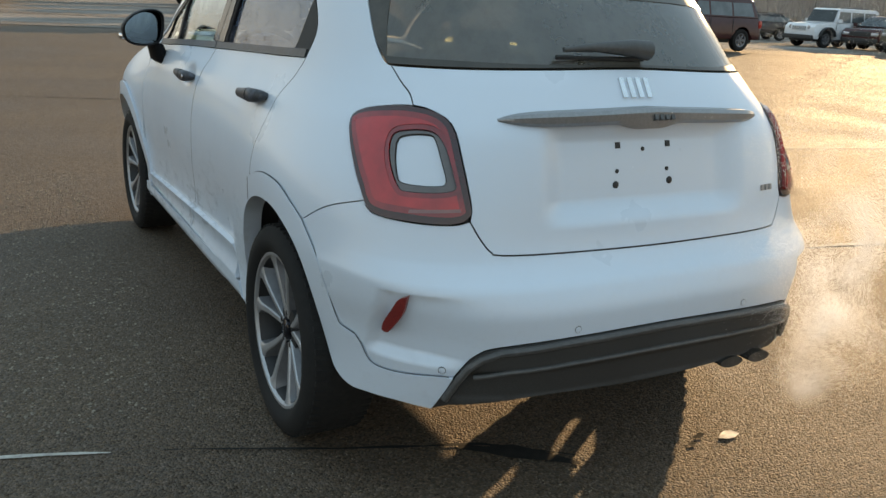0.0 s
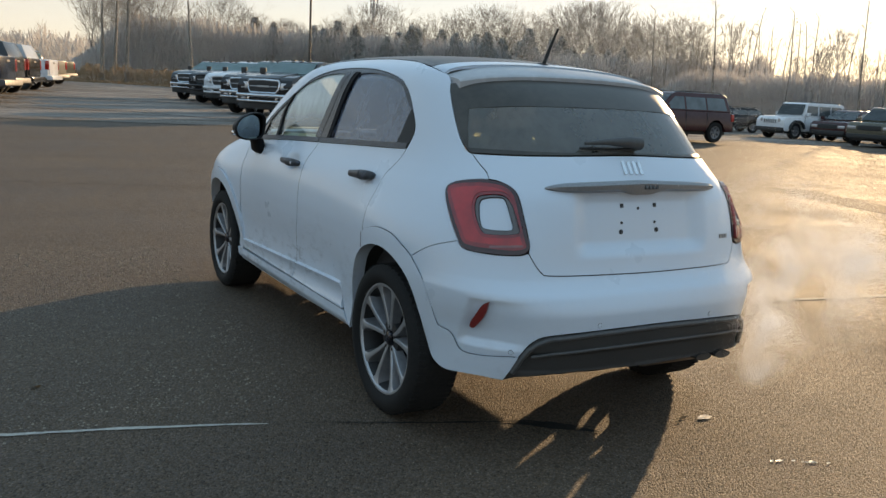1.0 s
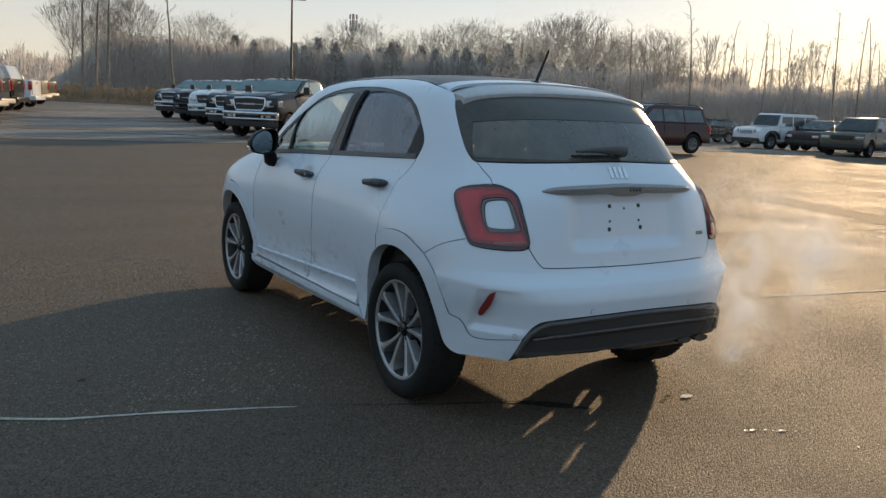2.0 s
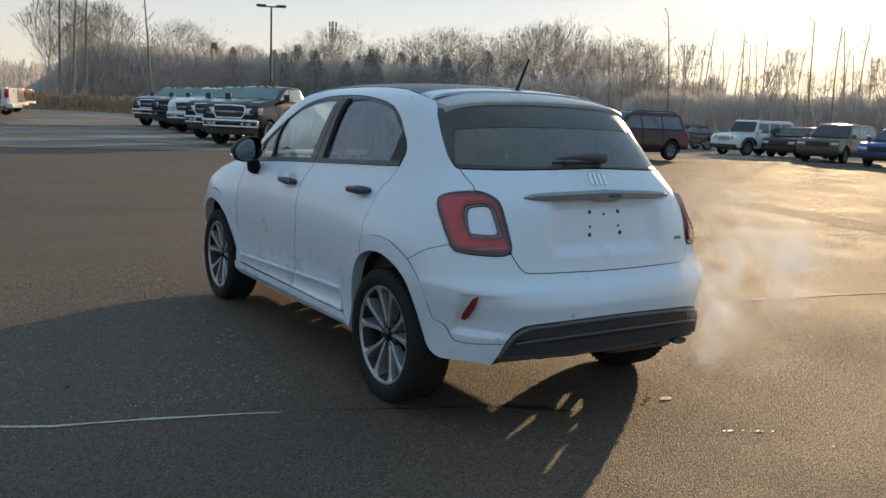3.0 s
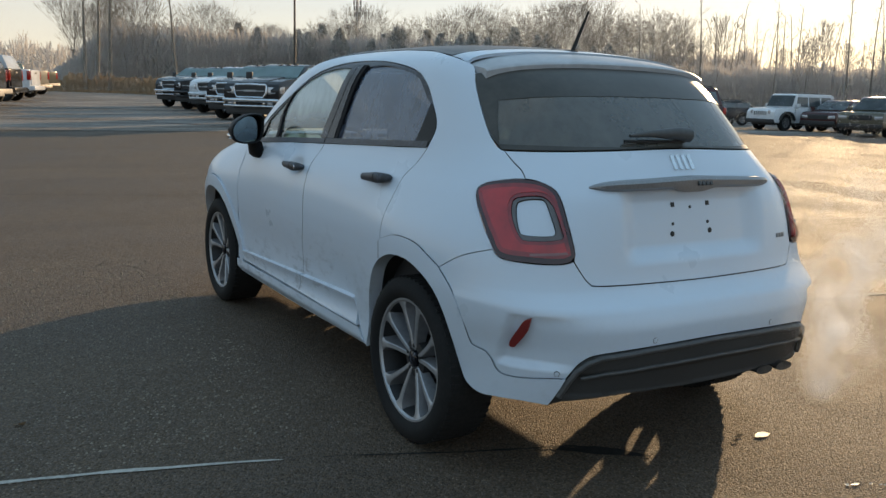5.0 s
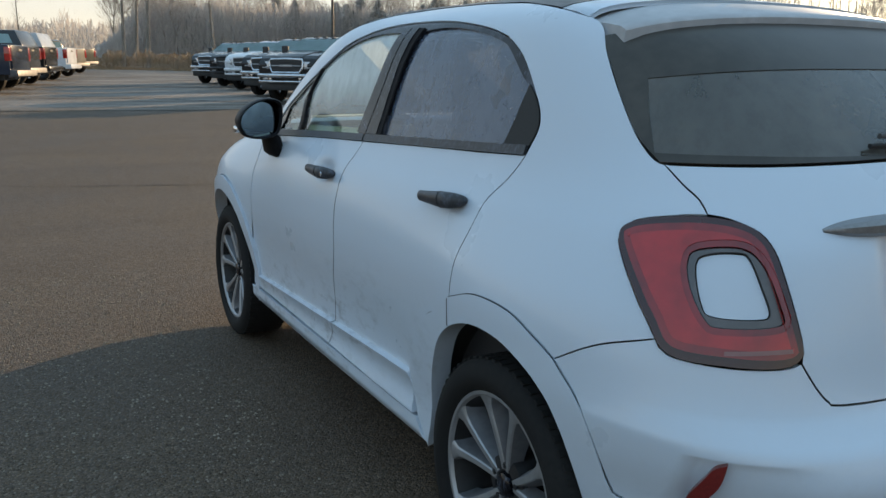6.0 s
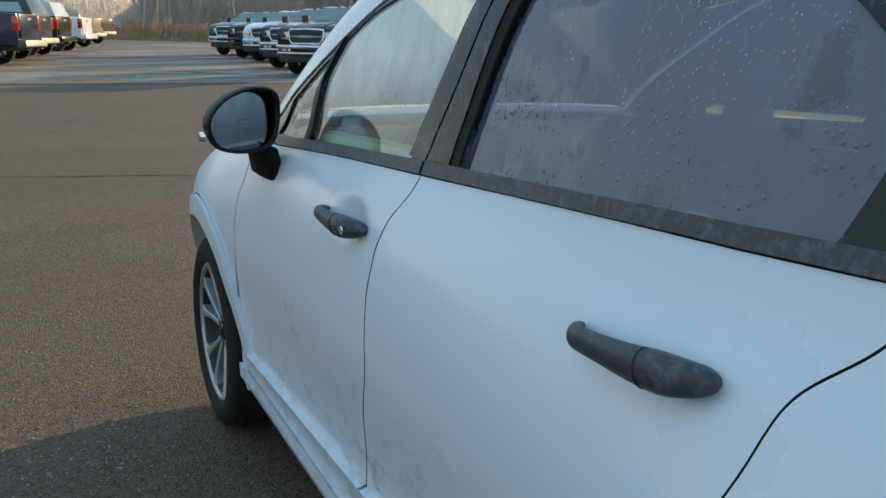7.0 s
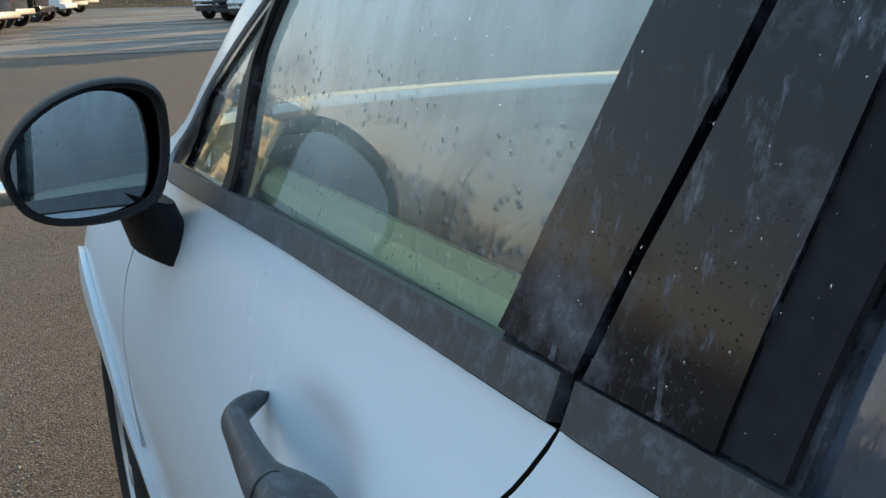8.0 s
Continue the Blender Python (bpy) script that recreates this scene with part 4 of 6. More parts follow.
def spoiler(first, last):
    """The tail spoiler's skin between two points of its section."""
    bm = bmesh.new()
    n, rings = 44, []
    for i in range(n + 1):
        x = -.572 + 1.144 * i / n
        t = abs(x) / .572
        ye = -.176 + .092 * t ** 3.4
        ze = 1.499 - .028 * t ** 2.2 - .014 * t ** 8
        yf_, zf = .075 + .02 * t, 1.540 - .032 * t ** 2 - .036 * t ** 6
        th = .050
        prof = ((yf_, zf), ((yf_ * .6 + ye * .4), zf * .55 + ze * .45 + .007), (ye + .02, ze + .003), (ye + .004, ze - .004), (ye, ze - .009), (ye + .004, ze - .025 - .012 * t ** 3.5), (ye + .05, ze - .030 - th * .3 - .03 * t ** 3.5), (ye + .13, ze - .022 - th - .02 * t ** 3.5))
        rings.append([bm.verts.new((x, y, z)) for y, z in prof[first:last]])
    for a, b in zip(rings, rings[1:]):
        for k in range(len(a) - 1):
            bm.faces.new((a[k], a[k + 1], b[k + 1], b[k]))
    if last - first > 2:
        bm.faces.new(rings[0])
        bm.faces.new(rings[-1])
    return bm


spoil = part("spoiler", spoiler(0, 6), M_SPOILER, car, "white roof spoiler, its shade put in as grey")
# underside is coloured black for the shade below the lip
part("spoiler_underside", spoiler(5, 8), M_FRIT, spoil, "spoiler underside, its shade put in as black")
bm = bmesh.new()
box(bm, -.03, .03, .07, .20, 1.535, 1.562, .008, 2, (.018, .045, .02))
aer = part("aerial_base", bm, M_BLACKTRIM, car)
bm = bmesh.new()
part("aerial_rod", tube(bm, [(0, .125, 1.552), (0, .075, 1.64), (0, .03, 1.715)], [.009, .007, .0045], 8), M_BLACKTRIM, aer)


# door handles
def handle(y0, z0, tilt):
    """A pull handle with a fixed rear cap, .21 long."""
    bm = bmesh.new()
    n, m, rings = 34, 16, []
    for i in range(n + 1):
        t = i / n
        y = y0 + .240 * (1 - t)
        z = z0 + tilt * (1 - t)
        hh = (.0150 + .0065 * float(ramp(.2, .8, t))) * max(0, 1 - abs(2 * t - 1) ** 5) ** .5 + .0012
        outp = (.034 + .006 * math.sin(math.pi * t)) * float(ramp(-.10, .17, t)) - .006 * (1 - float(ramp(0, .1, t)))
        thick = (.011 + .007 * float(ramp(.2, .85, t))) * (1 - .75 * t ** 14)
        p, nn = skin(np.array([a_side(y, z)]), np.array([float(VZ(z))]))
        c = Vector(p[0])
        ring = []
        for k in range(m):
            q = 2 * math.pi * k / m
            inner = 1 + 1.1 * float(ramp(.55, .72, t)) if math.cos(q) > 0 else 1
            ring.append(bm.verts.new((c.x - outp * (1 - .50 * float(ramp(.72, 1.0, t)) ** 2) + thick * inner * math.cos(q), y, z + hh * math.sin(q))))
        rings.append(ring)
    for a, b in zip(rings, rings[1:]):
        for k in range(m):
            bm.faces.new((a[k], a[(k + 1) % m], b[(k + 1) % m], b[k]))
    bm.faces.new(rings[0])
    bm.faces.new(list(reversed(rings[-1])))
    return bm


for door, y0, z0, tl in ((front_door, 1.178, .982, .002), (rear_door, .246, 1.018, -.012)):
    for o, flip in zip(door, (False, True)):
        bm = handle(y0, z0, tl)
        if flip:
            bmesh.ops.scale(bm, vec=(-1, 1, 1), verts=bm.verts)
        h = part("door_handle", bm, M_HANDLE, o, "frosted grey handle")
        bm = bmesh.new()
        zs_, ys_ = z0 + tl * .32, y0 + .240 * .32
        xs_ = float(body(a_side(ys_, zs_), float(VZ(zs_)))[0]) - .0395
        ring_ = [(xs_ + .0172 * math.cos(q), ys_ + .004 * math.sin(q), zs_ + .0215 * math.sin(q)) for q in np.linspace(0, 2 * math.pi, 25)]
        tube(bm, ring_, .0012, 5, cap=False)
        if flip:
            bmesh.ops.scale(bm, vec=(-1, 1, 1), verts=bm.verts)
        part("cap_seam", bm, M_SEAL, h)
        if not flip and y0 > 1:
            bm = bmesh.new()
            z, x = .982, float(body(a_side(1.205, .98), float(VZ(.98)))[0]) - .047
            lathe(bm, [(0, .0085), (-.003, .0080), (-.003, .0001)], 16, "x", (x, 1.205, z))
            part("key_lock", bm, M_CHROME, h, "chrome key lock")


# door mirrors
def mirror_ring(s, y, grow=0.0):
    base = ((-.982, 1.135), (-.960, 1.175), (-.922, 1.205), (-.875, 1.222), (-.828, 1.222), (-.801, 1.205), (-.796, 1.165), (-.801, 1.12), (-.815, 1.082), (-.845, 1.064), (-.895, 1.058), (-.945, 1.066), (-.972, 1.090))
    cx, cz = -.885, 1.135
    P, base2 = np.array(base), []
    for i in range(len(P)):
        p0, p1, p2, p3 = P[i - 1], P[i], P[(i + 1) % len(P)], P[(i + 2) % len(P)]
        for q in (0, .33, .67):
            base2.append(.5 * (2 * p1 + (p2 - p0) * q + (2 * p0 - 5 * p1 + 4 * p2 - p3) * q * q + (3 * p1 - p0 - 3 * p2 + p3) * q ** 3))
    base = base2
    return [(cx + (x - cx) * s, y, cz + (z - cz) * s) for x, z in base]


def mirror_shell():
    bm = bmesh.new()
    rings = []
    for s, y in ((.88, 1.812), (.90, 1.802), (.96, 1.797), (1.0, 1.803), (1.015, 1.82), (1.0, 1.85), (.93, 1.89), (.80, 1.925), (.60, 1.948), (.3, 1.958)):
        rings.append([bm.verts.new(p) for p in mirror_ring(s, y)])
    for a, b in zip(rings, rings[1:]):
        k = len(a)
        for i in range(k):
            bm.faces.new((a[i], a[(i + 1) % k], b[(i + 1) % k], b[i]))
    bm.faces.new(rings[-1])
    return bm


def mirror_foot():
    bm = bmesh.new()
    rings = []
    for cx, cy, cz, wx, wy in ((-.765, 1.925, .958, .070, .078), (-.792, 1.918, .975, .066, .074), (-.812, 1.90, 1.02, .056, .064), (-.835, 1.87, 1.08, .056, .056)):
        rings.append([bm.verts.new((cx + wx * math.cos(t) * .8, cy + wy * math.sin(t), cz - .02 * math.cos(t))) for t in np.linspace(0, 2 * math.pi, 14, endpoint=False)])
    for a, b in zip(rings, rings[1:]):
        for i in range(14):
            bm.faces.new((a[i], a[(i + 1) % 14], b[(i + 1) % 14], b[i]))
    bm.faces.new(rings[0])
    bm.faces.new(rings[-1])
    return bm


for flip in (False, True):
    def turned(bm):
        if flip:
            bmesh.ops.scale(bm, vec=(-1, 1, 1), verts=bm.verts)
        return bm
    shell = part("door_mirror", turned(mirror_shell()), M_MIRRORSHELL, car, "black door mirror", sharp=60)
    bm = bmesh.new()
    bm.faces.new([bm.verts.new((x, y, z)) for x, y, z in mirror_ring(.90, 1.822)])
    for v in bm.verts:
        v.co.y += (v.co.x + .885) * .17 + (v.co.z - 1.135) * .13
    part("mirror_glass", turned(bm), M_MIRROR, shell, "mirror glass", smooth=False)
    part("mirror_foot", turned(mirror_foot()), M_MIRRORSHELL, shell)
    bm = bmesh.new()
    box(bm, -.995, -.955, 1.83, 1.86, 1.085, 1.112, .008, 2)
    part("turn_signal", turned(bm), M_CHROME, shell, "clear turn signal")


# wheels
def wheel(x_out, y, sgn):
    """A tyre and a ten-spoke alloy rim; x_out: its outer plane, sgn: -1 on the left."""
    hub = new("wheel")
    hub.parent = car
    hub.matrix_local = pose(sgn * .745, y, .33)
    bm = bmesh.new()
    prof = [(-.085, .236), (-.100, .246), (-.113, .268), (-.114, .285), (-.106, .314), (-.090, .326), (-.055, .3300), (.055, .3300), (.090, .326), (.106, .314), (.114, .285), (.113, .268), (.100, .246), (.085, .236)]
    lathe(bm, [(u * sgn, r) for u, r in prof], 64, closed=True)
    tyre = part("tyre", bm, M_RUBBER, hub, "black tyre")
    bm = bmesh.new()
    for i in range(64):
        t = 2 * math.pi * i / 64
        for u in (-.075, -.028, .028, .075):
            tt = t + (.03 if abs(u) > .05 else 0)
            c, s = math.cos(tt), math.sin(tt)
            vs = []
            for du, dt in ((-.018, -.030), (.018, -.018), (.018, .030), (-.018, .018)):
                cc, ss = math.cos(tt + dt), math.sin(tt + dt)
                vs.append(bm.verts.new((u + du, .3312 * cc, .3312 * ss)))
            lo = [bm.verts.new((v.co.x, v.co.y * .97, v.co.z * .97)) for v in vs]
            bm.faces.new(vs)
            for k in range(4):
                bm.faces.new((lo[k], lo[(k + 1) % 4], vs[(k + 1) % 4], vs[k]))
    part("tread", bm, M_RUBBER, tyre, smooth=False)
    bm = bmesh.new()
    lathe(bm, [(sgn * u, r) for u, r in ((.094, .2465), (.098, .243), (.097, .235), (.088, .229))], 56)
    part("rim", bm, M_ALLOY, hub, "silver alloy rim edge")
    bm = bmesh.new()
    lathe(bm, [(sgn * u, r) for u, r in ((.088, .229), (.070, .222), (.02, .212), (-.06, .205), (-.09, .235), (-.095, .245))], 56)
    part("barrel", bm, M_ALLOYDARK, hub)
    bm = bmesh.new()
    lathe(bm, [(sgn * .066, .045), (sgn * .060, .075), (sgn * .03, .085), (sgn * .0, .09)], 40)
    part("hub_face", bm, M_ALLOYDARK, hub)
    bm = bmesh.new()
    lathe(bm, [(sgn * .078, .0001), (sgn * .077, .020), (sgn * .070, .031), (sgn * .05, .034)], 32)
    part("centre_cap", bm, M_GLOSSBLACK, hub, "black centre cap")
    # five pairs of deep spokes: a narrow machined face that forks at the rim, on sloping painted flanks
    for k in range(5):
        for side in (-1, 1):
            t0 = 2 * math.pi * k / 5 + math.pi / 2 + side * .20
            t1 = 2 * math.pi * k / 5 + math.pi / 2 + side * .30
            face, flank, fr, br = bmesh.new(), bmesh.new(), [], []
            for f in np.linspace(0, 1, 9):
                r = .040 + (.233 - .040) * f
                t = t0 + (t1 - t0) * f ** 1.2
                half = .0080 + .0050 * f + .020 * float(ramp(.78, 1.0, f)) ** 2
                xo = sgn * (.066 + .026 * f)
                deep = .030 + .030 * f
                er, et = Vector((0, math.cos(t), math.sin(t))), Vector((0, -math.sin(t), math.cos(t)))
                X = Vector((1, 0, 0))
                fr.append([face.verts.new(er * r + et * (u * half) + X * (xo - sgn * d)) for u, d in ((-1, .004), (-.7, 0), (.7, 0), (1, .004))])
                foot = half + .010 + .006 * f
                br.append([flank.verts.new(er * r + et * w + X * (xo - sgn * d)) for w, d in ((-foot, deep), (-half - .003, .012), (-half, .0045), (half, .0045), (half + .003, .012), (foot, deep))])
            for a, b in zip(fr, fr[1:]):
                for q in range(3):
                    face.faces.new((a[q], a[q + 1], b[q + 1], b[q]))
            for a, b in zip(br, br[1:]):
                for q in range(6):
                    flank.faces.new((a[q], a[(q + 1) % 6], b[(q + 1) % 6], b[q]))
            flank.faces.new(br[0])
            flank.faces.new(br[-1])
            sp = part("spoke", flank, M_SPOKESIDE, hub, "grey painted spoke")
            part("machined_face", face, M_ALLOY, sp, "bright machined spoke face")
    bm = bmesh.new()
    lathe(bm, [(sgn * -.005, .05), (sgn * -.005, .145), (sgn * -.025, .145), (sgn * -.025, .05)], 40, closed=True)
    part("brake_disc", bm, M_RUSTDISC, hub)
    for k in range(5):
        t = 2 * math.pi * k / 5 + .3
        bm = bmesh.new()
        lathe(bm, [(sgn * .055, .009), (sgn * .068, .009), (sgn * .070, .0001)], 6, "x", (0, .052 * math.cos(t), .052 * math.sin(t)))
        part("wheel_bolt", bm, M_ALLOYDARK, hub, smooth=False)
    return hub


for y in (0, 2.57):
    for sgn in (-1, 1):
        wheel(0, y, sgn)
        bm = bmesh.new()
        r = .425
        arc = [(y + r * math.cos(t), .335 + r * math.sin(t)) for t in np.radians(np.linspace(14, 166, 20))]
        prev = None
        for yy, zz in arc:
            a, b = bm.verts.new((sgn * (.80 - .045 * ramp(-.30, -.40, yy)), y + (yy - y) * .985, zz)), bm.verts.new((sgn * .50, yy, zz))
            c = bm.verts.new((sgn * .50, y, .335))
            if prev:
                bm.faces.new((prev[0], a, b, prev[1]))
                bm.faces.new((prev[1], b, c))
            prev = (a, b)
        part("wheel_liner", bm, M_BLACKTRIM, car)

# under the floor
bm = bmesh.new()
box(bm, -.74, .74, .42, 2.12, .245, .33, .02)
part("underbody", bm, M_BLACKTRIM, car)
bm = bmesh.new()
box(bm, -.52, .52, -.60, .45, .36, .44, .03)
part("rear_floor", bm, M_BLACKTRIM, car)
bm = bmesh.new()
box(bm, -.60, .60, 2.1, 3.25, .24, .42, .03)
part("engine_tray", bm, M_BLACKTRIM, car)
bm = bmesh.new()
tube(bm, [(-.70, 0, .33), (-.35, .02, .34), (.35, .02, .34), (.70, 0, .33)], .035, 10)
part("rear_axle", bm, M_BLACKTRIM, car)
bm = bmesh.new()
box(bm, .10, .56, -.60, -.36, .265, .39, .05, 3)
sil = part("silencer", bm, M_DISC, car)
bm = bmesh.new()
for dx in (-.045, .045):
    tube(bm, [(.36 + dx * .5, -.50, .335), (.36 + dx, -.62, .352), (.36 + dx, -.765, .355)], .036, 14, cap=True)
bmesh.ops.scale(bm, vec=(1.25, 1, .45), verts=bm.verts, space=Matrix.Translation((-.36, 0, -.352)))
part("tailpipe", bm, M_TAILPIPE, sil, "dark flat twin tailpipe")

# cabin
bm = bmesh.new()
box(bm, -.66, .66, -.35, 2.2, .40, .46, .02)
part("cabin_floor", bm, M_INTERIOR, car)
bm = bmesh.new()
prism(bm, [(1.75, .62), (1.72, .98), (1.80, 1.03), (2.05, 1.06), (2.28, 1.07), (2.28, .62)], -.66, .66, .03)
part("dashboard", bm, M_INTERIOR, car)
bm = bmesh.new()
turns = [2 * math.pi * k / 32 for k in range(33)]
tube(bm, [(-.36 + .185 * math.cos(t), 1.60 + .185 * math.sin(t) * .38, .985 + .185 * math.sin(t) * .92) for t in turns], .016, 8, cap=False)
tube(bm, [(-.36, 1.62, .985), (-.36, 1.78, .93)], [.06, .04], 12)
tube(bm, [(-.53, 1.60, .985), (-.19, 1.60, .985)], .018, 8)
part("steering_wheel", bm, M_INTERIOR, car, "dark steering wheel")


def seat(x, y, w=.25, top=1.02):
    bm = bmesh.new()
    box(bm, x - w, x + w, y - .05, y + .48, .50, .68, .06, 3)
    prism(bm, [(y - .06, .60), (y + .10, .60), (y - .02, top), (y - .14, top - .02)], x - w + .02, x + w - .02, .05, 3)
    o = part("seat", bm, M_SEAT, car)
    bm = bmesh.new()
    box(bm, x - .13, x + .13, y - .19, y - .09, top + .03, top + .20, .045, 3)
    tube(bm, [(x - .05, y - .13, top - .04), (x - .05, y - .14, top + .06)], .008, 6)
    tube(bm, [(x + .05, y - .13, top - .04), (x + .05, y - .14, top + .06)], .008, 6)
    part("headrest", bm, M_SEAT, o)


seat(-.36, 1.02)
seat(.36, 1.02)
seat(-.34, .18, .26, .98)
seat(.34, .18, .26, .98)
bm = bmesh.new()
box(bm, -.64, .64, -.52, .02, .60, .72, .03)
part("parcel_shelf", bm, M_INTERIOR, car)
for sgn in (-1, 1):
    bm = bmesh.new()
    box(bm, sgn * .70 - .03, sgn * .70 + .03, .10, 2.1, .42, 1.06, .025)
    part("door_card", bm, M_INTERIOR, car)
bm = bmesh.new()
box(bm, -.50, .50, .30, 1.35, 1.505, 1.525, .005)
part("headlining", bm, M_SEAT, car)
for sgn in (-1, 1):
    bm = bmesh.new()
    tube(bm, [(sgn * .700, .95, 1.126), (sgn * .700, 1.4, 1.110), (sgn * .685, 1.95, 1.085)], .024, 8)
    part("door_ledge", bm, M_LEDGE, car, "inner window ledge, sunlight put into its pale colour")


# dew on the windows and pillars: beads of many sizes, denser in patches
def dew():
    g = np.random.default_rng(41)
    verts, faces = [], []
    pil = outline(C(S(1.130, 1.132)) + C(S(.925, 1.138)) + path(S, (.906, 1.28)) + C(S(.820, 1.482)) + C(S(.976, 1.482)) + path(S, (1.070, 1.305)))
    for loop, lift, n, r0, r1 in ((g1, -.0112, 1300, .0004, .0011), (g3, -.0112, 1700, .0003, .0010), (g2, -.0112, 130, .0005, .0014), (pil, .0042, 160, .0003, .0008)):
        lo, hi = loop.min(0), loop.max(0)
        q = g.uniform(lo, hi, (n * 6, 2))
        q = q[inside(q, shrink(loop, .008))]
        keep = np.array([noise.noise(Vector((a * 9, v * 7, 3))) + .5 * noise.noise(Vector((a * 30, v * 25, 8))) for a, v in q]) > g.uniform(-.35, .45, len(q))
        q = q[keep][:n]
        P, N = skin(q[:, 0], q[:, 1], lift)
        for p, nn in zip(P, N):
            r = r0 + (r1 - r0) * g.random() ** 3
            nn = Vector(nn)
            u = nn.cross(Vector((0, 0, 1))).normalized()
            w = u.cross(nn)
            k, m = len(verts), 7
            tall = g.uniform(1.0, 1.5)
            for s, h in ((1.0, -.0003), (.78, .15 * r), (.40, .23 * r)):
                for i in range(m):
                    t = 2 * math.pi * i / m
                    verts.append(Vector(p) + (u * math.cos(t) + w * math.sin(t) * tall) * r * s * (1 + .12 * math.sin(2 * t + r * 9000)) + nn * h)
            verts.append(Vector(p) + nn * .26 * r)
            for b in (0, m):
                for i in range(m):
                    j = (i + 1) % m
                    faces.append((k + b + i, k + b + j, k + b + m + j, k + b + m + i))
            for i in range(m):
                faces.append((k + 2 * m + i, k + 2 * m + (i + 1) % m, k + 3 * m))
    return tagged(link("water_drops", verts, faces, M_WATER), "clear dew beads on misted windows and black pillars", "water drops", kind="stuff")


dew()

# ---- ground ----
def rise(x, y):
    """Height of the ground: level round the car, climbing gently towards the far rows on that side."""
    k = float(ramp(42, 8, x))
    return .0095 * min(76.0, max(0.0, y - 4)) * k


def sheet(name, xs, ys, z, mat, label, cat):
    verts = [(x, y, z + rise(x, y)) for y in ys for x in xs]
    n = len(xs)
    faces = [(j * n + i, j * n + i + 1, (j + 1) * n + i + 1, (j + 1) * n + i) for j in range(len(ys) - 1) for i in range(n - 1)]
    return tagged(link(name, verts, faces, mat), label, cat, kind="structure")


def steps(lo, hi, step, *more):
    n = int(round((hi - lo) / step))
    return sorted([lo + (hi - lo) * i / n for i in range(n + 1)] + list(more))


M_FIELD = principled("dry_grass_field", (.16, .13, .075), (.10, .085, .05), .9, 3, bump=.4, dist=.05, big=.05)
sheet("ground", steps(-90, 110, 4, -1500, -400, 400, 1500), steps(-60, 80, 4, -1500, -400, 130, 400, 1500), -.03, M_FIELD, "dry winter grass field reaching the horizon", "ground")
sheet("road", steps(-90, 110, 2), steps(-60, 0, 6, 2) + steps(4, 21.2, 1.72), 0, M_ASPHALT, "worn brown asphalt parking lot with scattered stones", "asphalt")
sheet("pavement", steps(-90, 110, 2), steps(21.2, 80, 2.94), -.004, M_FARLOT, "older grey asphalt lot with frost patches", "asphalt")


def strip(name, pts, width, mat, z, label, cat, ragged=.3, kind="structure"):
    """A thin worn strip on the ground along points."""
    rnd = random.Random(len(pts) * 7 + int(pts[0][0] * 10))
    P = []
    for (x0, y0), (x1, y1) in zip(pts, pts[1:]):
        n = max(2, int(math.hypot(x1 - x0, y1 - y0) / .08))
        P += [(x0 + (x1 - x0) * i / n, y0 + (y1 - y0) * i / n) for i in range(n)]
    P.append(pts[-1])
    verts, faces = [], []
    wob = 0.0
    for i, (x, y) in enumerate(P):
        a, b = P[max(0, i - 1)], P[min(len(P) - 1, i + 1)]
        d = math.hypot(b[0] - a[0], b[1] - a[1]) or 1
        nx, ny = -(b[1] - a[1]) / d, (b[0] - a[0]) / d
        wob = wob * .8 + rnd.uniform(-1, 1) * width * ragged * .5
        w = width / 2 * (1 + rnd.uniform(-1, 1) * ragged) * min(1, .25 + i * .3, .25 + (len(P) - 1 - i) * .3)
        e = z + rise(x, y)
        verts += [(x + nx * (w + wob), y + ny * (w + wob), e), (x - nx * (w - wob), y - ny * (w - wob), e)]
        if i:
            k = 2 * i
            faces.append((k - 2, k - 1, k + 1, k))
    return tagged(link(name, verts, faces, mat, smooth=False), label, cat, kind=kind)


strip("trim", [(-1.34, .03), (-1.9, .205), (-2.3, .30), (-2.9, .58), (-4.6, 1.02)], .022, M_LINE, .004, "thin worn white line on the asphalt", "line")
strip("trim", [(-1.20, -.02), (-.95, -.12), (-.55, -.27), (-.30, -.36), (-.05, -.55)], .014, M_SEALANT, .004, "dark sealed crack in the asphalt", "crack", .7)
strip("trim", [(-.36, -.33), (-.22, -.42), (-.06, -.56)], .10, M_SEALANT, .0035, "dark wet stain on the asphalt", "stain", .55)
strip("trim", [(2.75, .93), (4.0, .73), (8.5, -.1)], .045, M_FADED, .004, "faded pale parking line", "line")
strip("trim", [(5.2, 3.93), (8.6, 3.36), (16, 2.0)], .055, M_FADED, .004, "faded pale parking line", "line")
strip("trim", [(10.5, 7.03), (9.9, 5.0), (9.5, 3.4), (9.2, 1.8)], .9, M_SEALANT, .003, "dark repair patch in the asphalt", "patch", .12)
strip("trim", [(-8, 9.2), (-1.83, 8.48), (.23, 7.84), (5, 6.4)], .022, M_SEALANT, .004, "dark seam across the asphalt", "seam", .8)
strip("trim", [(-30, 23.5), (-1.4, 21.5), (4.7, 20.7), (40, 16)], .22, M_SEALANT, .004, "dark joint between old and new asphalt", "joint", .5)
strip("trim", [(-30, 30), (3, 27), (6.2, 22.6), (8.5, 22.0)], .12, M_SEALANT, .003, "dark sealed crack in the grey lot", "crack", .8)
strip("trim", [(-25, 41), (4, 38), (8, 36)], .25, M_SEALANT, .003, "dark sealed crack in the grey lot", "crack", .8)


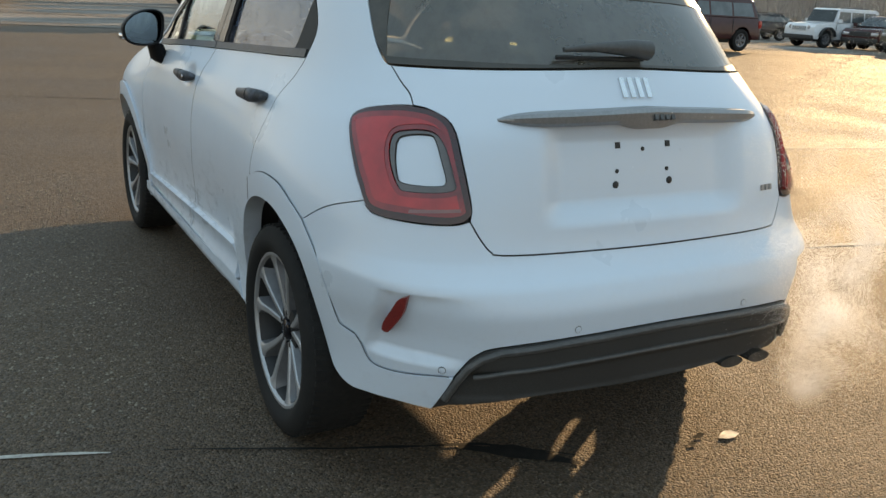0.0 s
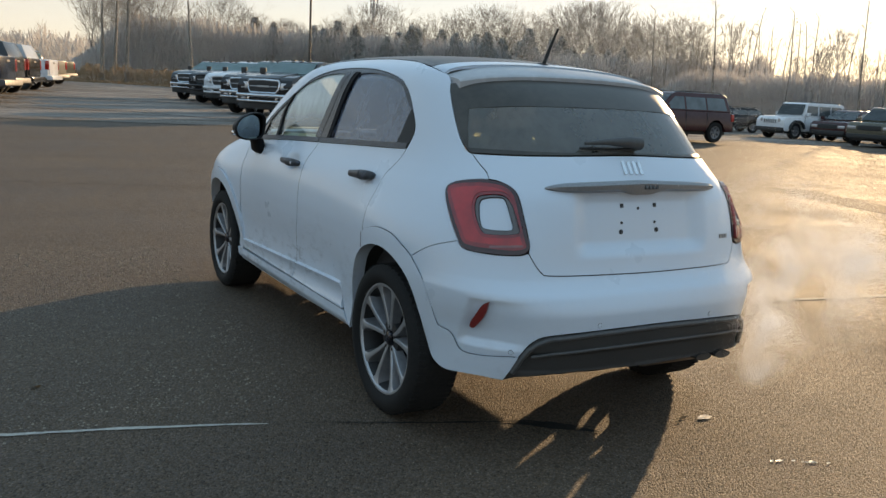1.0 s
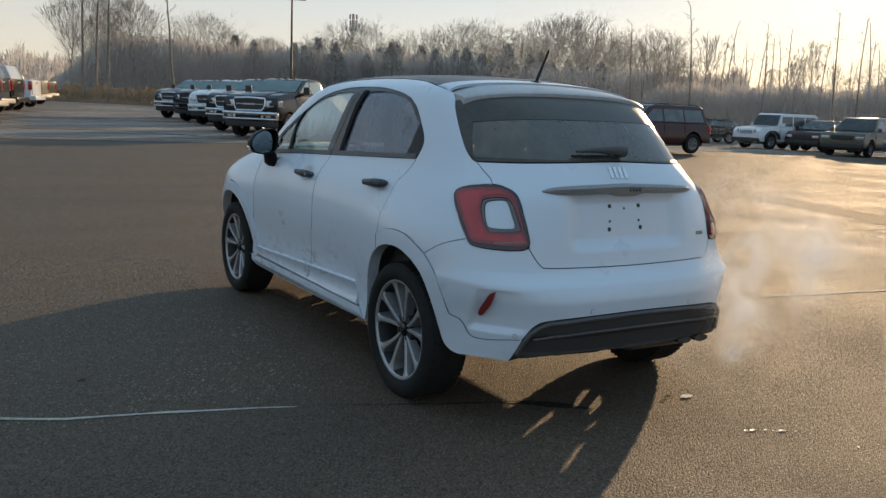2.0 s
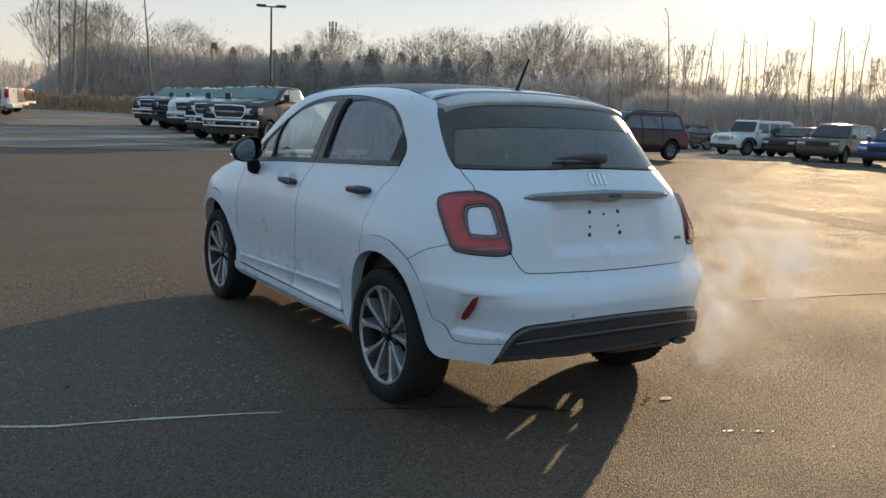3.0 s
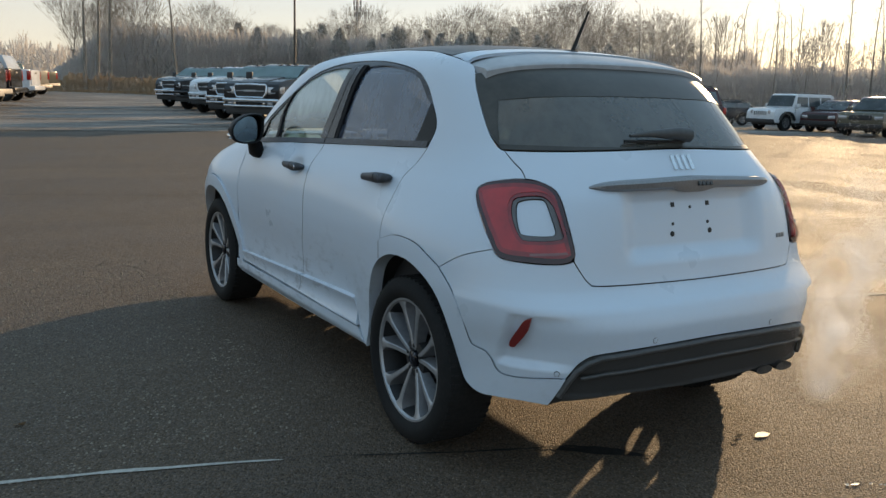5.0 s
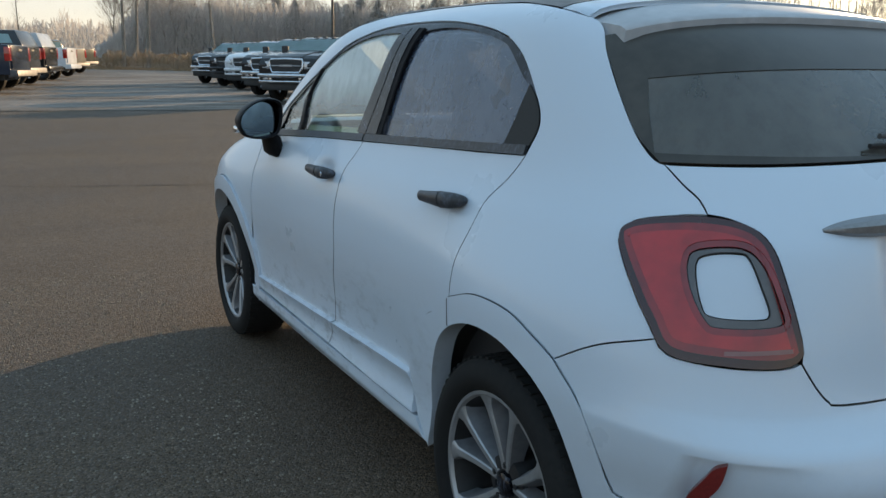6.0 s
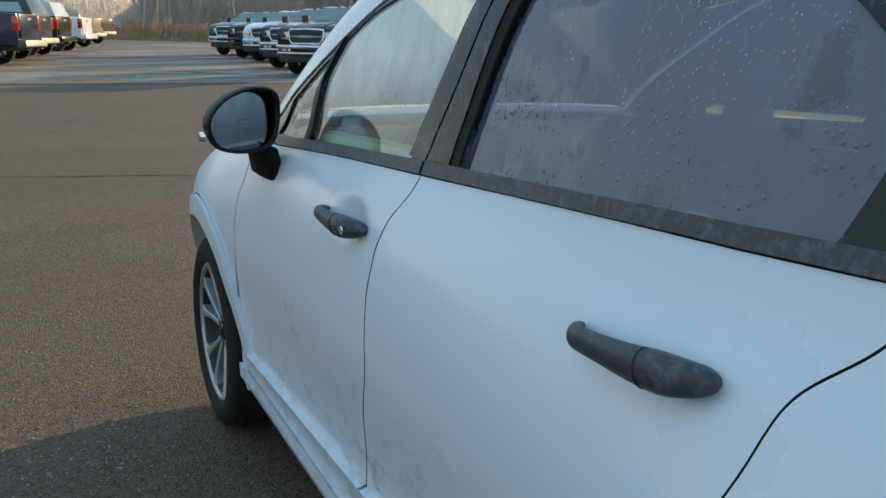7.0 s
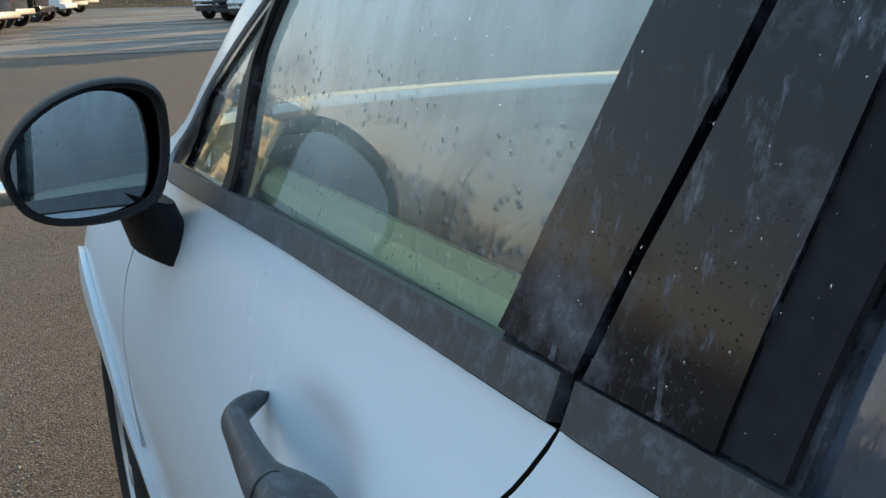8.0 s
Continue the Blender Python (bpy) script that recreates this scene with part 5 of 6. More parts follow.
def fleck(name, at, size, mat, label, cat, seed, lift=.012):
    """A small curled scrap lying on the ground."""
    rnd = random.Random(seed)
    bm = bmesh.new()
    n, vs = 9, []
    mid = bm.verts.new((at[0], at[1], lift))
    for i in range(n):
        t = 2 * math.pi * i / n
        r = size * rnd.uniform(.5, 1.0)
        vs.append(bm.verts.new((at[0] + r * math.cos(t), at[1] + r * .55 * math.sin(t), .003 + rnd.uniform(0, lift))))
    for i in range(n):
        bm.faces.new((mid, vs[i], vs[(i + 1) % n]))
    r = bmesh.ops.solidify(bm, geom=bm.faces[:], thickness=.003)
    return tagged(part(name, bm, mat), label, cat)


M_ICE = principled("white_ice_scrap", (.74, .72, .69), (.55, .53, .50), .35, 60)
M_LEAF = principled("dry_leaf", (.22, .12, .05), (.14, .07, .03), .8, 40)
fleck("ice_scrap", (.50, -.63), .055, M_ICE, "small white scrap of ice on asphalt", "ice", 3, .005)
fleck("ice_scrap", (.40, -.60), .03, M_SEALANT, "small dark wet scrap on asphalt", "debris", 5, .004)
fleck("ice_scrap", (.34, -.63), .025, M_SEALANT, "small dark wet scrap on asphalt", "debris", 6, .004)
fleck("leaf", (-2.16, .81), .035, M_LEAF, "dry brown leaf lying on asphalt", "leaf", 8)


def scatter(name, n, region, r0, r1, mat, label, cat, seed, density=None):
    """Loose stones, each a squat eight-sided lump, in one mesh."""
    rnd = random.Random(seed)
    verts, faces = [], []
    while n > 0:
        x, y = rnd.uniform(region[0], region[1]), rnd.uniform(region[2], region[3])
        n -= 1
        r = r0 + (r1 - r0) * rnd.random() ** 3
        k = len(verts)
        t0 = rnd.uniform(0, 6.28)
        for i in range(4):
            t = t0 + math.pi / 2 * i
            q = r * rnd.uniform(.7, 1.2)
            verts.append((x + q * math.cos(t), y + q * math.sin(t), r * .25))
        verts += [(x, y, r * rnd.uniform(.7, 1.1)), (x, y, -.002)]
        for i in range(4):
            faces += [(k + i, k + (i + 1) % 4, k + 4), (k + (i + 1) % 4, k + i, k + 5)]
    return tagged(link(name, verts, faces, mat, smooth=False), label, cat, kind="stuff")


M_GRIT = principled("mixed_grit", (.30, .25, .19), (.12, .10, .08), .8, 8)
scatter("gravel", 17000, (-1.0, 3.6, -2.4, 1.6), .0012, .0034, M_GRIT, "loose brown grit on the asphalt", "grit", 11)
scatter("gravel", 13000, (-3.2, -1.0, .2, 6.5), .002, .008, M_GRIT, "loose brown grit on the asphalt", "grit", 12)
# a broken streak of ice chips beyond the shadow
chips = random.Random(31)
for i in range(16):
    u = .5 + .5 * (2 * chips.random() - 1) if i % 3 else .72 + .1 * chips.random()
    at = (.335 + .27 * u, -1.095 - .083 * u + .02 * math.sin(5 * u) + chips.uniform(-.008, .008))
    fleck("ice_scrap", at, chips.uniform(.009, .020), M_ICE, "small pale scrap of ice on asphalt", "ice", 20 + i, .002)
fleck("ice_scrap", (.694, -1.453), .015, M_ICE, "small pale scrap of ice on asphalt", "ice", 50, .002)


# ---- parked vehicles beyond ----
# pale teal puts the mirrored sky into the panes' colour
M_CARGLASS = principled("sky_toned_vehicle_glass", (.17, .28, .28), (.23, .36, .36), .12, 2, coat=.6)
M_WAGONGLASS = principled("dark_vehicle_glass", (.05, .065, .07), (.09, .11, .115), .12, 2, coat=.6)
M_TRUCKCHROME = principled("dull_chrome", (.62, .63, .65), (.48, .49, .50), .22, 8, metal=1.0)
# rear chrome is darkened in colour to hold down the low sun's glare
M_REARCHROME = principled("glare_cut_chrome", (.10, .10, .105), (.06, .06, .065), .5, 8, metal=.6)
M_HEADLAMP = principled("clear_headlamp", (.55, .56, .58), (.35, .36, .38), .12, 30, metal=.5, coat=1.0)
M_TAILRED = principled("red_tail_lamp", (.45, .02, .015), (.30, .012, .01), .15, 30, coat=1.0)
M_DARKPLASTIC = principled("dark_bumper_plastic", (.03, .03, .03), None, .6, 60)
PAINTS = {n: principled(n + "_vehicle_paint", c, None, .16, 6, spec=.4) for n, c in dict(black=(.018, .018, .02), charcoal=(.04, .045, .05), navy=(.02, .03, .05), white=(.70, .72, .74), tan=(.34, .29, .22), maroon=(.06, .02, .02), silver=(.45, .46, .47), olive=(.12, .11, .08), blue=(.03, .10, .28)).items()}


def arch_profile(y_rear, y_front, low, wheels, r, top):
    """A body side from the rear bottom along the sill with wheel openings, then back over the given top line."""
    pts = [(y_rear, low)]
    for wy in sorted(wheels):
        h = math.sqrt(max(0, r * r - (low - .42) ** 2))
        a0 = math.atan2(low - .42, -h)
        a1 = math.atan2(low - .42, h)
        for t in np.linspace(a0 if a0 > 0 else a0 + 2 * math.pi, a1, 9):
            pts.append((wy + r * math.cos(t), .42 + r * math.sin(t)))
    pts.append((y_front, low))
    return pts + top


def side_pane(name, pts, w, draw, z0, z1, mat, parent, sgn):
    """A window on a sloping side, from (y, z) points."""
    bm = bmesh.new()
    def x(z):
        return sgn * (w - draw * min(1, max(0, (z - z0) / (z1 - z0))) + .006)
    a = [bm.verts.new((x(z), y, z)) for y, z in pts]
    b = [bm.verts.new((x(z) - sgn * .03, y, z)) for y, z in pts]
    bm.faces.new(a)
    n = len(pts)
    for i in range(n):
        bm.faces.new((a[i], b[i], b[(i + 1) % n], a[(i + 1) % n]))
    part(name, bm, mat, parent, smooth=False)


def road_wheel(parent, x, y, r, w, rim_mat):
    """A tyre on a six-spoke rim."""
    sgn = 1 if x > 0 else -1
    hub = new("wheel")
    hub.parent = parent
    hub.matrix_local = pose(x, y, r)
    bm = bmesh.new()
    q = r * .60
    lathe(bm, [(u * w * sgn, s) for u, s in ((-.40, q), (-.5, q + .04), (-.5, r * .86), (-.42, r * .97), (-.2, r), (.2, r), (.42, r * .97), (.5, r * .86), (.5, q + .04), (.40, q))], 28, closed=True)
    part("tyre", bm, M_RUBBER, hub)
    bm = bmesh.new()
    lathe(bm, [(sgn * w * .42, q + .005), (sgn * w * .38, q - .03), (sgn * w * .05, q - .05)], 28)
    for k in range(6):
        t = 2 * math.pi * k / 6
        er, et = Vector((0, math.cos(t), math.sin(t))), Vector((0, -math.sin(t), math.cos(t)))
        X = sgn * w * .34
        ring = [[bm.verts.new(er * rr + et * (s * ww) + Vector((X + dx, 0, 0))) for s, dx in ((-1, 0), (1, 0), (1, -sgn * .05), (-1, -sgn * .05))] for rr, ww in ((.03, .03), (q - .01, .045))]
        for i in range(4):
            bm.faces.new((ring[0][i], ring[0][(i + 1) % 4], ring[1][(i + 1) % 4], ring[1][i]))
    lathe(bm, [(sgn * w * .40, .0001), (sgn * w * .39, .06), (sgn * w * .2, .08)], 14)
    part("rim", bm, rim_mat, hub)


def pickup(at, heading, colour, label, chrome=True, cap=False, group="row of parked pickups"):
    """A full-size crew-cab pickup, nose along its own +y; heading: compass degrees from +y towards +x."""
    t = thing("pickup_truck", label, "pickup truck", group, at, -heading)
    m, ch = PAINTS[colour], (M_TRUCKCHROME if chrome else PAINTS[colour])
    W = 1.0
    bm = bmesh.new()
    prism(bm, arch_profile(-2.86, 2.78, .58, (-1.75, 1.98), .50, [(2.80, .80), (2.82, 1.12), (2.74, 1.30), (2.55, 1.40), (2.1, 1.47), (1.42, 1.53), (1.35, 1.50), (-.62, 1.50), (-.64, 1.44), (-2.86, 1.44)]), -W, W, .035, 2, .06, 1.1, 1.54)
    part("body", bm, m, t)
    bm = bmesh.new()
    box(bm, -.80, .80, -2.74, -.72, 1.35, 1.425)
    part("bed_floor", bm, M_DARKPLASTIC, t, smooth=False)
    bm = bmesh.new()
    prism(bm, [(-.66, 1.47), (-.56, 1.92), (-.42, 1.99), (.25, 2.005), (.58, 1.96), (1.46, 1.47)], -.955, .955, .04, 2, .17, 1.43, 1.98)
    part("cab", bm, m, t)
    for s in (-1, 1):
        side_pane("side_window", [(.42, 1.53), (1.18, 1.53), (.58, 1.88), (.45, 1.90)], .955, .17, 1.43, 1.98, M_CARGLASS, t, s)
        side_pane("side_window", [(-.50, 1.53), (.36, 1.53), (.38, 1.90), (-.44, 1.88)], .955, .17, 1.43, 1.98, M_CARGLASS, t, s)
        bm = bmesh.new()
        box(bm, s * 1.13 - .11, s * 1.13 + .11, 1.02, 1.14, 1.46, 1.72, .04)
        box(bm, s * 1.0 - .06, s * 1.0 + .06, 1.05, 1.12, 1.42, 1.50, .01)
        part("door_mirror", bm, M_DARKPLASTIC, t)
        for yy in (1.28, .40, -.60):
            bm = bmesh.new()
            box(bm, s * .999 - .006, s * .999 + .006, yy - .008, yy + .008, .64, 1.40)
            part("door_seam", bm, M_SEAL, t, smooth=False)
        for yy in (.55, -.42):
            bm = bmesh.new()
            box(bm, s * 1.01 - .02, s * 1.01 + .02, yy - .11, yy + .11, 1.24, 1.28, .01)
            part("door_handle", bm, ch, t)
        bm = bmesh.new()
        box(bm, s * 1.0 - .07, s * 1.0 + .05, -1.1, 1.35, .42, .50, .02)
        part("running_board", bm, M_DARKPLASTIC, t)
        bm = bmesh.new()
        prism(bm, [(2.50, 1.02), (2.845, .99), (2.83, 1.22), (2.50, 1.24)], min(s * .60, s * .985), max(s * .60, s * .985), .03)
        bmesh.ops.translate(bm, verts=[v for v in bm.verts if abs(v.co.x) > .9], vec=(0, -.09, 0))
        hl = part("headlamp", bm, M_HEADLAMP, t)
        bm = bmesh.new()
        tube(bm, [(s * .64, 2.85, 1.06), (s * .80, 2.84, 1.03), (s * .93, 2.77, 1.06)], .014, 6)
        part("lamp_strip", bm, M_ALLOY, hl)
        bm = bmesh.new()
        box(bm, s * .93 - .08, s * .93 + .075, -2.90, -2.74, .98, 1.38, .02)
        part("tail_lamp", bm, M_TAILRED, t)
        for yy in (-1.75, 1.98):
            road_wheel(t, s * .86, yy, .42, .27, M_SPOKESIDE if chrome else M_ALLOYDARK)
    # windscreen and back window lie on the cab's slopes
    for nm, (y0, z0), (y1, z1), o in (("windscreen", (1.37, 1.525), (.66, 1.915), .02), ("back_window", (-.655, 1.50), (-.575, 1.84), -.012)):
        bm = bmesh.new()
        h0, h1 = .955 - .17 * (z0 - 1.43) / .55 - .07, .955 - .17 * (z1 - 1.43) / .55 - .07
        q = [bm.verts.new(p) for p in ((-h0, y0 + o, z0 + abs(o)), (h0, y0 + o, z0 + abs(o)), (h1, y1 + o, z1 + abs(o)), (-h1, y1 + o, z1 + abs(o)))]
        bm.faces.new(q)
        bmesh.ops.solidify(bm, geom=bm.faces[:], thickness=.012)
        part(nm, bm, M_CARGLASS, t, smooth=False)
    # raised bonnet, grille with its frame and bars, bumper
    bm = bmesh.new()
    prism(bm, [(2.70, 1.25), (2.80, 1.27), (2.74, 1.36), (2.45, 1.455), (1.50, 1.575), (1.42, 1.50)], -.52, .52, .03, 2, .06, 1.25, 1.58)
    part("bonnet", bm, m, t)
    bm = bmesh.new()
    prism(bm, [(2.70, .90), (2.86, .90), (2.84, 1.27), (2.70, 1.27)], -.56, .56, .02)
    grille = part("grille", bm, M_DARKPLASTIC, t)
    ring = [(-.47, .89), (-.56, 1.02), (-.585, 1.20), (-.54, 1.275), (0, 1.295), (.54, 1.275), (.585, 1.20), (.56, 1.02), (.47, .89), (-.47, .89)]
    bm = bmesh.new()
    tube(bm, [(x, 2.885 - .10 * (z - .9) - .05 * abs(x), z) for x, z in ring], .038, 8, cap=False)
    part("grille_frame", bm, ch, grille)
    for x0, x1, z in ((-.50, -.24, 1.09), (.24, .50, 1.09), (-.47, .47, .97), (-.50, .50, 1.20)):
        bm = bmesh.new()
        tube(bm, [(x0, 2.86, z), (x1, 2.86, z)], .016 if abs(z - 1.09) < .01 else .008, 6)
        part("grille_bar", bm, M_ALLOY if abs(z - 1.09) < .01 else M_DARKPLASTIC, grille)
    bm = bmesh.new()
    box(bm, -.22, .22, 2.855, 2.885, 1.06, 1.12, .008)
    part("grille_badge", bm, M_ALLOY, grille)
    bm = bmesh.new()
    for z0, z1, y0 in ((.735, .865, 2.97), (.575, .665, 2.955)):
        pts = [(x, y0 - .17 * (abs(x) / 1.0) ** 3, (z0 + z1) / 2) for x in np.linspace(-1.0, 1.0, 13)]
        tube(bm, pts, (z1 - z0) / 2, 10)
    for x0, x1 in ((-1.0, -.86), (-.57, -.47), (.47, .57), (.86, 1.0)):
        ym = 2.94 - .17 * ((abs(x0) + abs(x1)) / 2) ** 3
        box(bm, x0, x1, ym - .10, ym + .025, .60, .82, .02)
    part("front_bumper", bm, ch, t)
    bm = bmesh.new()
    box(bm, -.96, .96, 2.50, 2.86, .60, .84, .05)
    part("bumper_core", bm, M_DARKPLASTIC, t)
    bm = bmesh.new()
    box(bm, -.90, .90, 2.50, 2.88, .36, .60, .06)
    part("air_dam", bm, M_DARKPLASTIC, t)
    for s in (-1, 1):
        bm = bmesh.new()
        box(bm, s * .715 - .09, s * .715 + .09, 2.78, 2.90, .67, .735, .02)
        part("fog_lamp", bm, M_HEADLAMP, t)
    for x in (-.30, 0, .30):
        bm = bmesh.new()
        box(bm, x - .07, x + .07, .42, .56, 1.985, 2.025, .015)
        part("roof_light", bm, M_DARKPLASTIC, t)
    bm = bmesh.new()
    prism(bm, [(-2.80, .50), (-2.80, .72), (-3.06, .72), (-3.08, .54)], -.98, .98, .03)
    part("rear_bumper", bm, M_REARCHROME if chrome else m, t)
    bm = bmesh.new()
    box(bm, -.83, .83, -2.905, -2.80, .76, 1.43, .02)
    part("tailgate", bm, m, t)
    bm = bmesh.new()
    box(bm, -.16, .16, -2.915, -2.86, 1.26, 1.33, .01)
    part("tailgate_handle", bm, M_DARKPLASTIC, t)
    bm = bmesh.new()
    box(bm, -.70, .70, -2.6, 2.6, .42, .72)
    part("chassis", bm, M_DARKPLASTIC, t, smooth=False)
    if cap:
        bm = bmesh.new()
        prism(bm, [(-2.86, 1.43), (-2.62, 1.95), (-.70, 1.95), (-.70, 1.43)], -.98, .98, .05, 2, .14, 1.43, 1.95)
        c = part("bed_cap", bm, PAINTS["silver"] if colour == "black" else m, t)
        for s in (-1, 1):
            side_pane("cap_window", [(-2.55, 1.52), (-.85, 1.52), (-.85, 1.82), (-2.42, 1.82)], .98, .14, 1.43, 1.95, M_CARGLASS, c, s)
    return t


def wagon(name, at, heading, colour, label, cat, L=4.8, W=.96, H=1.74, hood=1.06, belt=1.10, nose_y=1.15, screen=.75, tail=-.12, wheel=.37, boxy=False, group="row of parked cars"):
    """A five-door car or off-roader; screen: how far its windscreen rakes, tail: how far the back glass rakes."""
    t = thing(name, label, cat, group, at, -heading)
    m = PAINTS[colour]
    F, B = L / 2, -L / 2
    wy = (B + .85, F - .88)
    bm = bmesh.new()
    prof = arch_profile(B + .06, F - .08, .40, wy, wheel + .09, [(F, .52), (F - .01, hood - .16), (F - .16, hood), (nose_y, belt + .02), (B + .10, belt + .02), (B, belt - .10), (B - .02, .55)])
    prism(bm, prof, -W, W, .05 if not boxy else .03, 3, .06, .85, belt + .02)
    part("body", bm, m, t)
    bm = bmesh.new()
    prism(bm, [(B + .10, belt), (B + .10 - tail, H - .10), (B + .30 - tail, H), (nose_y - screen - .15, H), (nose_y - screen, H - .05), (nose_y + .02, belt)], -(W - .04), W - .04, .05, 3, .20 if not boxy else .08, belt, H)
    part("cabin", bm, m, t)
    dr = .20 if not boxy else .08
    n = 3
    ys = np.linspace(B + .28, nose_y - .20, n + 1)
    for s in (-1, 1):
        for i in range(n):
            y0, y1 = ys[i] + .04, ys[i + 1] - .04
            z1 = H - .16
            yt1 = min(y1, nose_y - screen - .02) if i == n - 1 else y1
            side_pane("side_window", [(y0, belt + .06), (y1, belt + .06), (yt1, z1), (y0 + (.10 if i == 0 else 0), z1)], W - .04, dr, belt, H, M_WAGONGLASS, t, s)
        for yy in wy:
            road_wheel(t, s * (W - .12), yy, wheel, .23, M_SPOKESIDE)
        bm = bmesh.new()
        box(bm, s * (W + .08) - .09, s * (W + .08) + .09, nose_y - .28, nose_y - .16, belt + .02, belt + .20, .03)
        part("door_mirror", bm, m, t)
        bm = bmesh.new()
        if boxy:
            lathe(bm, [(0, .09), (.03, .09), (.04, .0001)], 16, "x")
            bmesh.ops.rotate(bm, verts=bm.verts, matrix=Matrix.Rotation(radians(90), 3, "Z"))
            bmesh.ops.translate(bm, verts=bm.verts, vec=(s * (W - .36), F - .02, hood - .17))
        else:
            box(bm, s * (W - .22) - .18, s * (W - .22) + .18, F - .16, F + .01, hood - .30, hood - .16, .03)
        part("headlamp", bm, M_HEADLAMP, t)
        bm = bmesh.new()
        box(bm, s * (W - .10) - .09, s * (W - .10) + .09, B - .035, B + .1, belt - .32, belt - .06, .02)
        part("tail_lamp", bm, M_TAILRED, t)
        for yy in (ys[1], ys[2], nose_y - .12):
            bm = bmesh.new()
            box(bm, s * (W - .002) - .006, s * (W - .002) + .006, yy - .007, yy + .007, .46, belt - .03)
            part("door_seam", bm, M_SEAL, t, smooth=False)
        if boxy:
            for yy in wy:
                bm = bmesh.new()
                arc = [(yy + (wheel + .16) * math.cos(q), .40 + (wheel + .16) * math.sin(q)) for q in np.radians(np.linspace(15, 165, 8))]
                arc2 = [(yy + (wheel + .09) * math.cos(q), .40 + (wheel + .09) * math.sin(q)) for q in np.radians(np.linspace(165, 15, 8))]
                prism(bm, arc + arc2, min(s * (W - .05), s * (W + .12)), max(s * (W - .05), s * (W + .12)))
                part("wing_flare", bm, M_DARKPLASTIC, t)
    for nm, y0, z0, y1, z1, o in (("windscreen", nose_y + .01, belt + .05, nose_y - screen + .05, H - .10, .015), ("back_window", B + .10, belt + .08, B + .10 - tail, H - .18, -.012)):
        bm = bmesh.new()
        h0, h1 = W - .04 - dr * (z0 - belt) / (H - belt) - .06, W - .04 - dr * (z1 - belt) / (H - belt) - .06
        bm.faces.new([bm.verts.new(p) for p in ((-h0, y0 + o, z0 + abs(o)), (h0, y0 + o, z0 + abs(o)), (h1, y1 + o, z1 + abs(o)), (-h1, y1 + o, z1 + abs(o)))])
        bmesh.ops.solidify(bm, geom=bm.faces[:], thickness=.012)
        part(nm, bm, M_WAGONGLASS, t, smooth=False)
    bm = bmesh.new()
    box(bm, -.5, .5, F - .06, F + .015, hood - .34, hood - .12, .02)
    part("grille", bm, M_DARKPLASTIC if not boxy else m, t)
    if boxy:
        for i in range(7):
            bm = bmesh.new()
            x = -.36 + .12 * i
            box(bm, x - .03, x + .03, F - .03, F + .022, hood - .32, hood - .13, .012)
            part("grille_slot", bm, M_SEAL, t)
    bm = bmesh.new()
    box(bm, -W + .03, W - .03, F - .25, F + (.12 if boxy else .05), .38, .58, .04)
    part("front_bumper", bm, M_DARKPLASTIC, t)
    bm = bmesh.new()
    box(bm, -W + .03, W - .03, B - .07, B + .2, .40, .60, .04)
    part("rear_bumper", bm, M_DARKPLASTIC, t)
    bm = bmesh.new()
    box(bm, -W + .2, W - .2, B + .2, F - .2, .28, .55)
    part("chassis", bm, M_DARKPLASTIC, t, smooth=False)
    for s in (-1, 1):
        bm = bmesh.new()
        tube(bm, [(s * (W - .26), B + .5, H - .01), (s * (W - .26), B + .6, H + .035), (s * (W - .26), nose_y - screen - .35, H + .035), (s * (W - .26), nose_y - screen - .25, H - .01)], .016, 6)
        part("roof_rail", bm, M_DARKPLASTIC, t)
    return t


def polar(bearing, dist, z=0.0):
    """A place by its bearing (degrees from +y towards +x) and distance as seen from the path's far end."""
    x, y = -2.8 + dist * math.sin(radians(bearing)), -3.58 + dist * math.cos(radians(bearing))
    return (x, y, z + rise(x, y))


def at_front(bearing, dist, heading, half=2.9):
    """Centre of a vehicle whose nose stands at that place."""
    x, y, z = polar(bearing, dist)
    x, y = x - half * math.sin(radians(heading)), y - half * math.cos(radians(heading))
    return (x, y, rise(x, y))


FRONT = 230
pickup(at_front(18.25, 28.7, FRONT), FRONT, "black", "black crew-cab pickup with chrome grille and bumper")
pickup(at_front(16.95, 32.6, FRONT), FRONT, "black", "black pickup with chrome grille parked beside another")
pickup(at_front(15.65, 38.3, FRONT), FRONT, "white", "white pickup with dark grille in a parked row", False)
pickup(at_front(14.6, 41.8, FRONT), FRONT, "black", "plain black pickup with a dark front in a row", False)
pickup(at_front(13.4, 45.3, FRONT), FRONT, "charcoal", "charcoal pickup with chrome grille ending a parked row")


def at_wheel(x, y, heading, wx=.86, wy=-1.75):
    """Place of a pickup whose rear wheel, on its right, stands at x, y."""
    c, n = math.cos(radians(heading)), math.sin(radians(heading))
    x, y = x - wx * c - wy * n, y + wx * n - wy * c
    return (x, y, rise(x, y))


BACK = 288
for x, y, turn, col, lab, cp in ((-1.8, 31.6, BACK, "navy", "dark navy pickup with a chrome rear bumper", False), (-1.2, 36.2, BACK, "charcoal", "charcoal pickup with a capped bed", True), (-.25, 40.8, BACK, "black", "black pickup with a white bed cap", True), (1.1, 47.0, BACK, "white", "white pickup on dark wheels in a parked row", False), (2.4, 53.9, 312, "tan", "tan pickup with a chrome rear bumper", False), (3.9, 63, 312, "olive", "olive pickup at the far end of a row", False)):
    pickup(at_wheel(x, y, turn), turn, col, lab, col in ("navy", "charcoal", "tan", "olive"), cp, "second row of parked pickups").scale = (1.1,) * 3
SIDE = 292
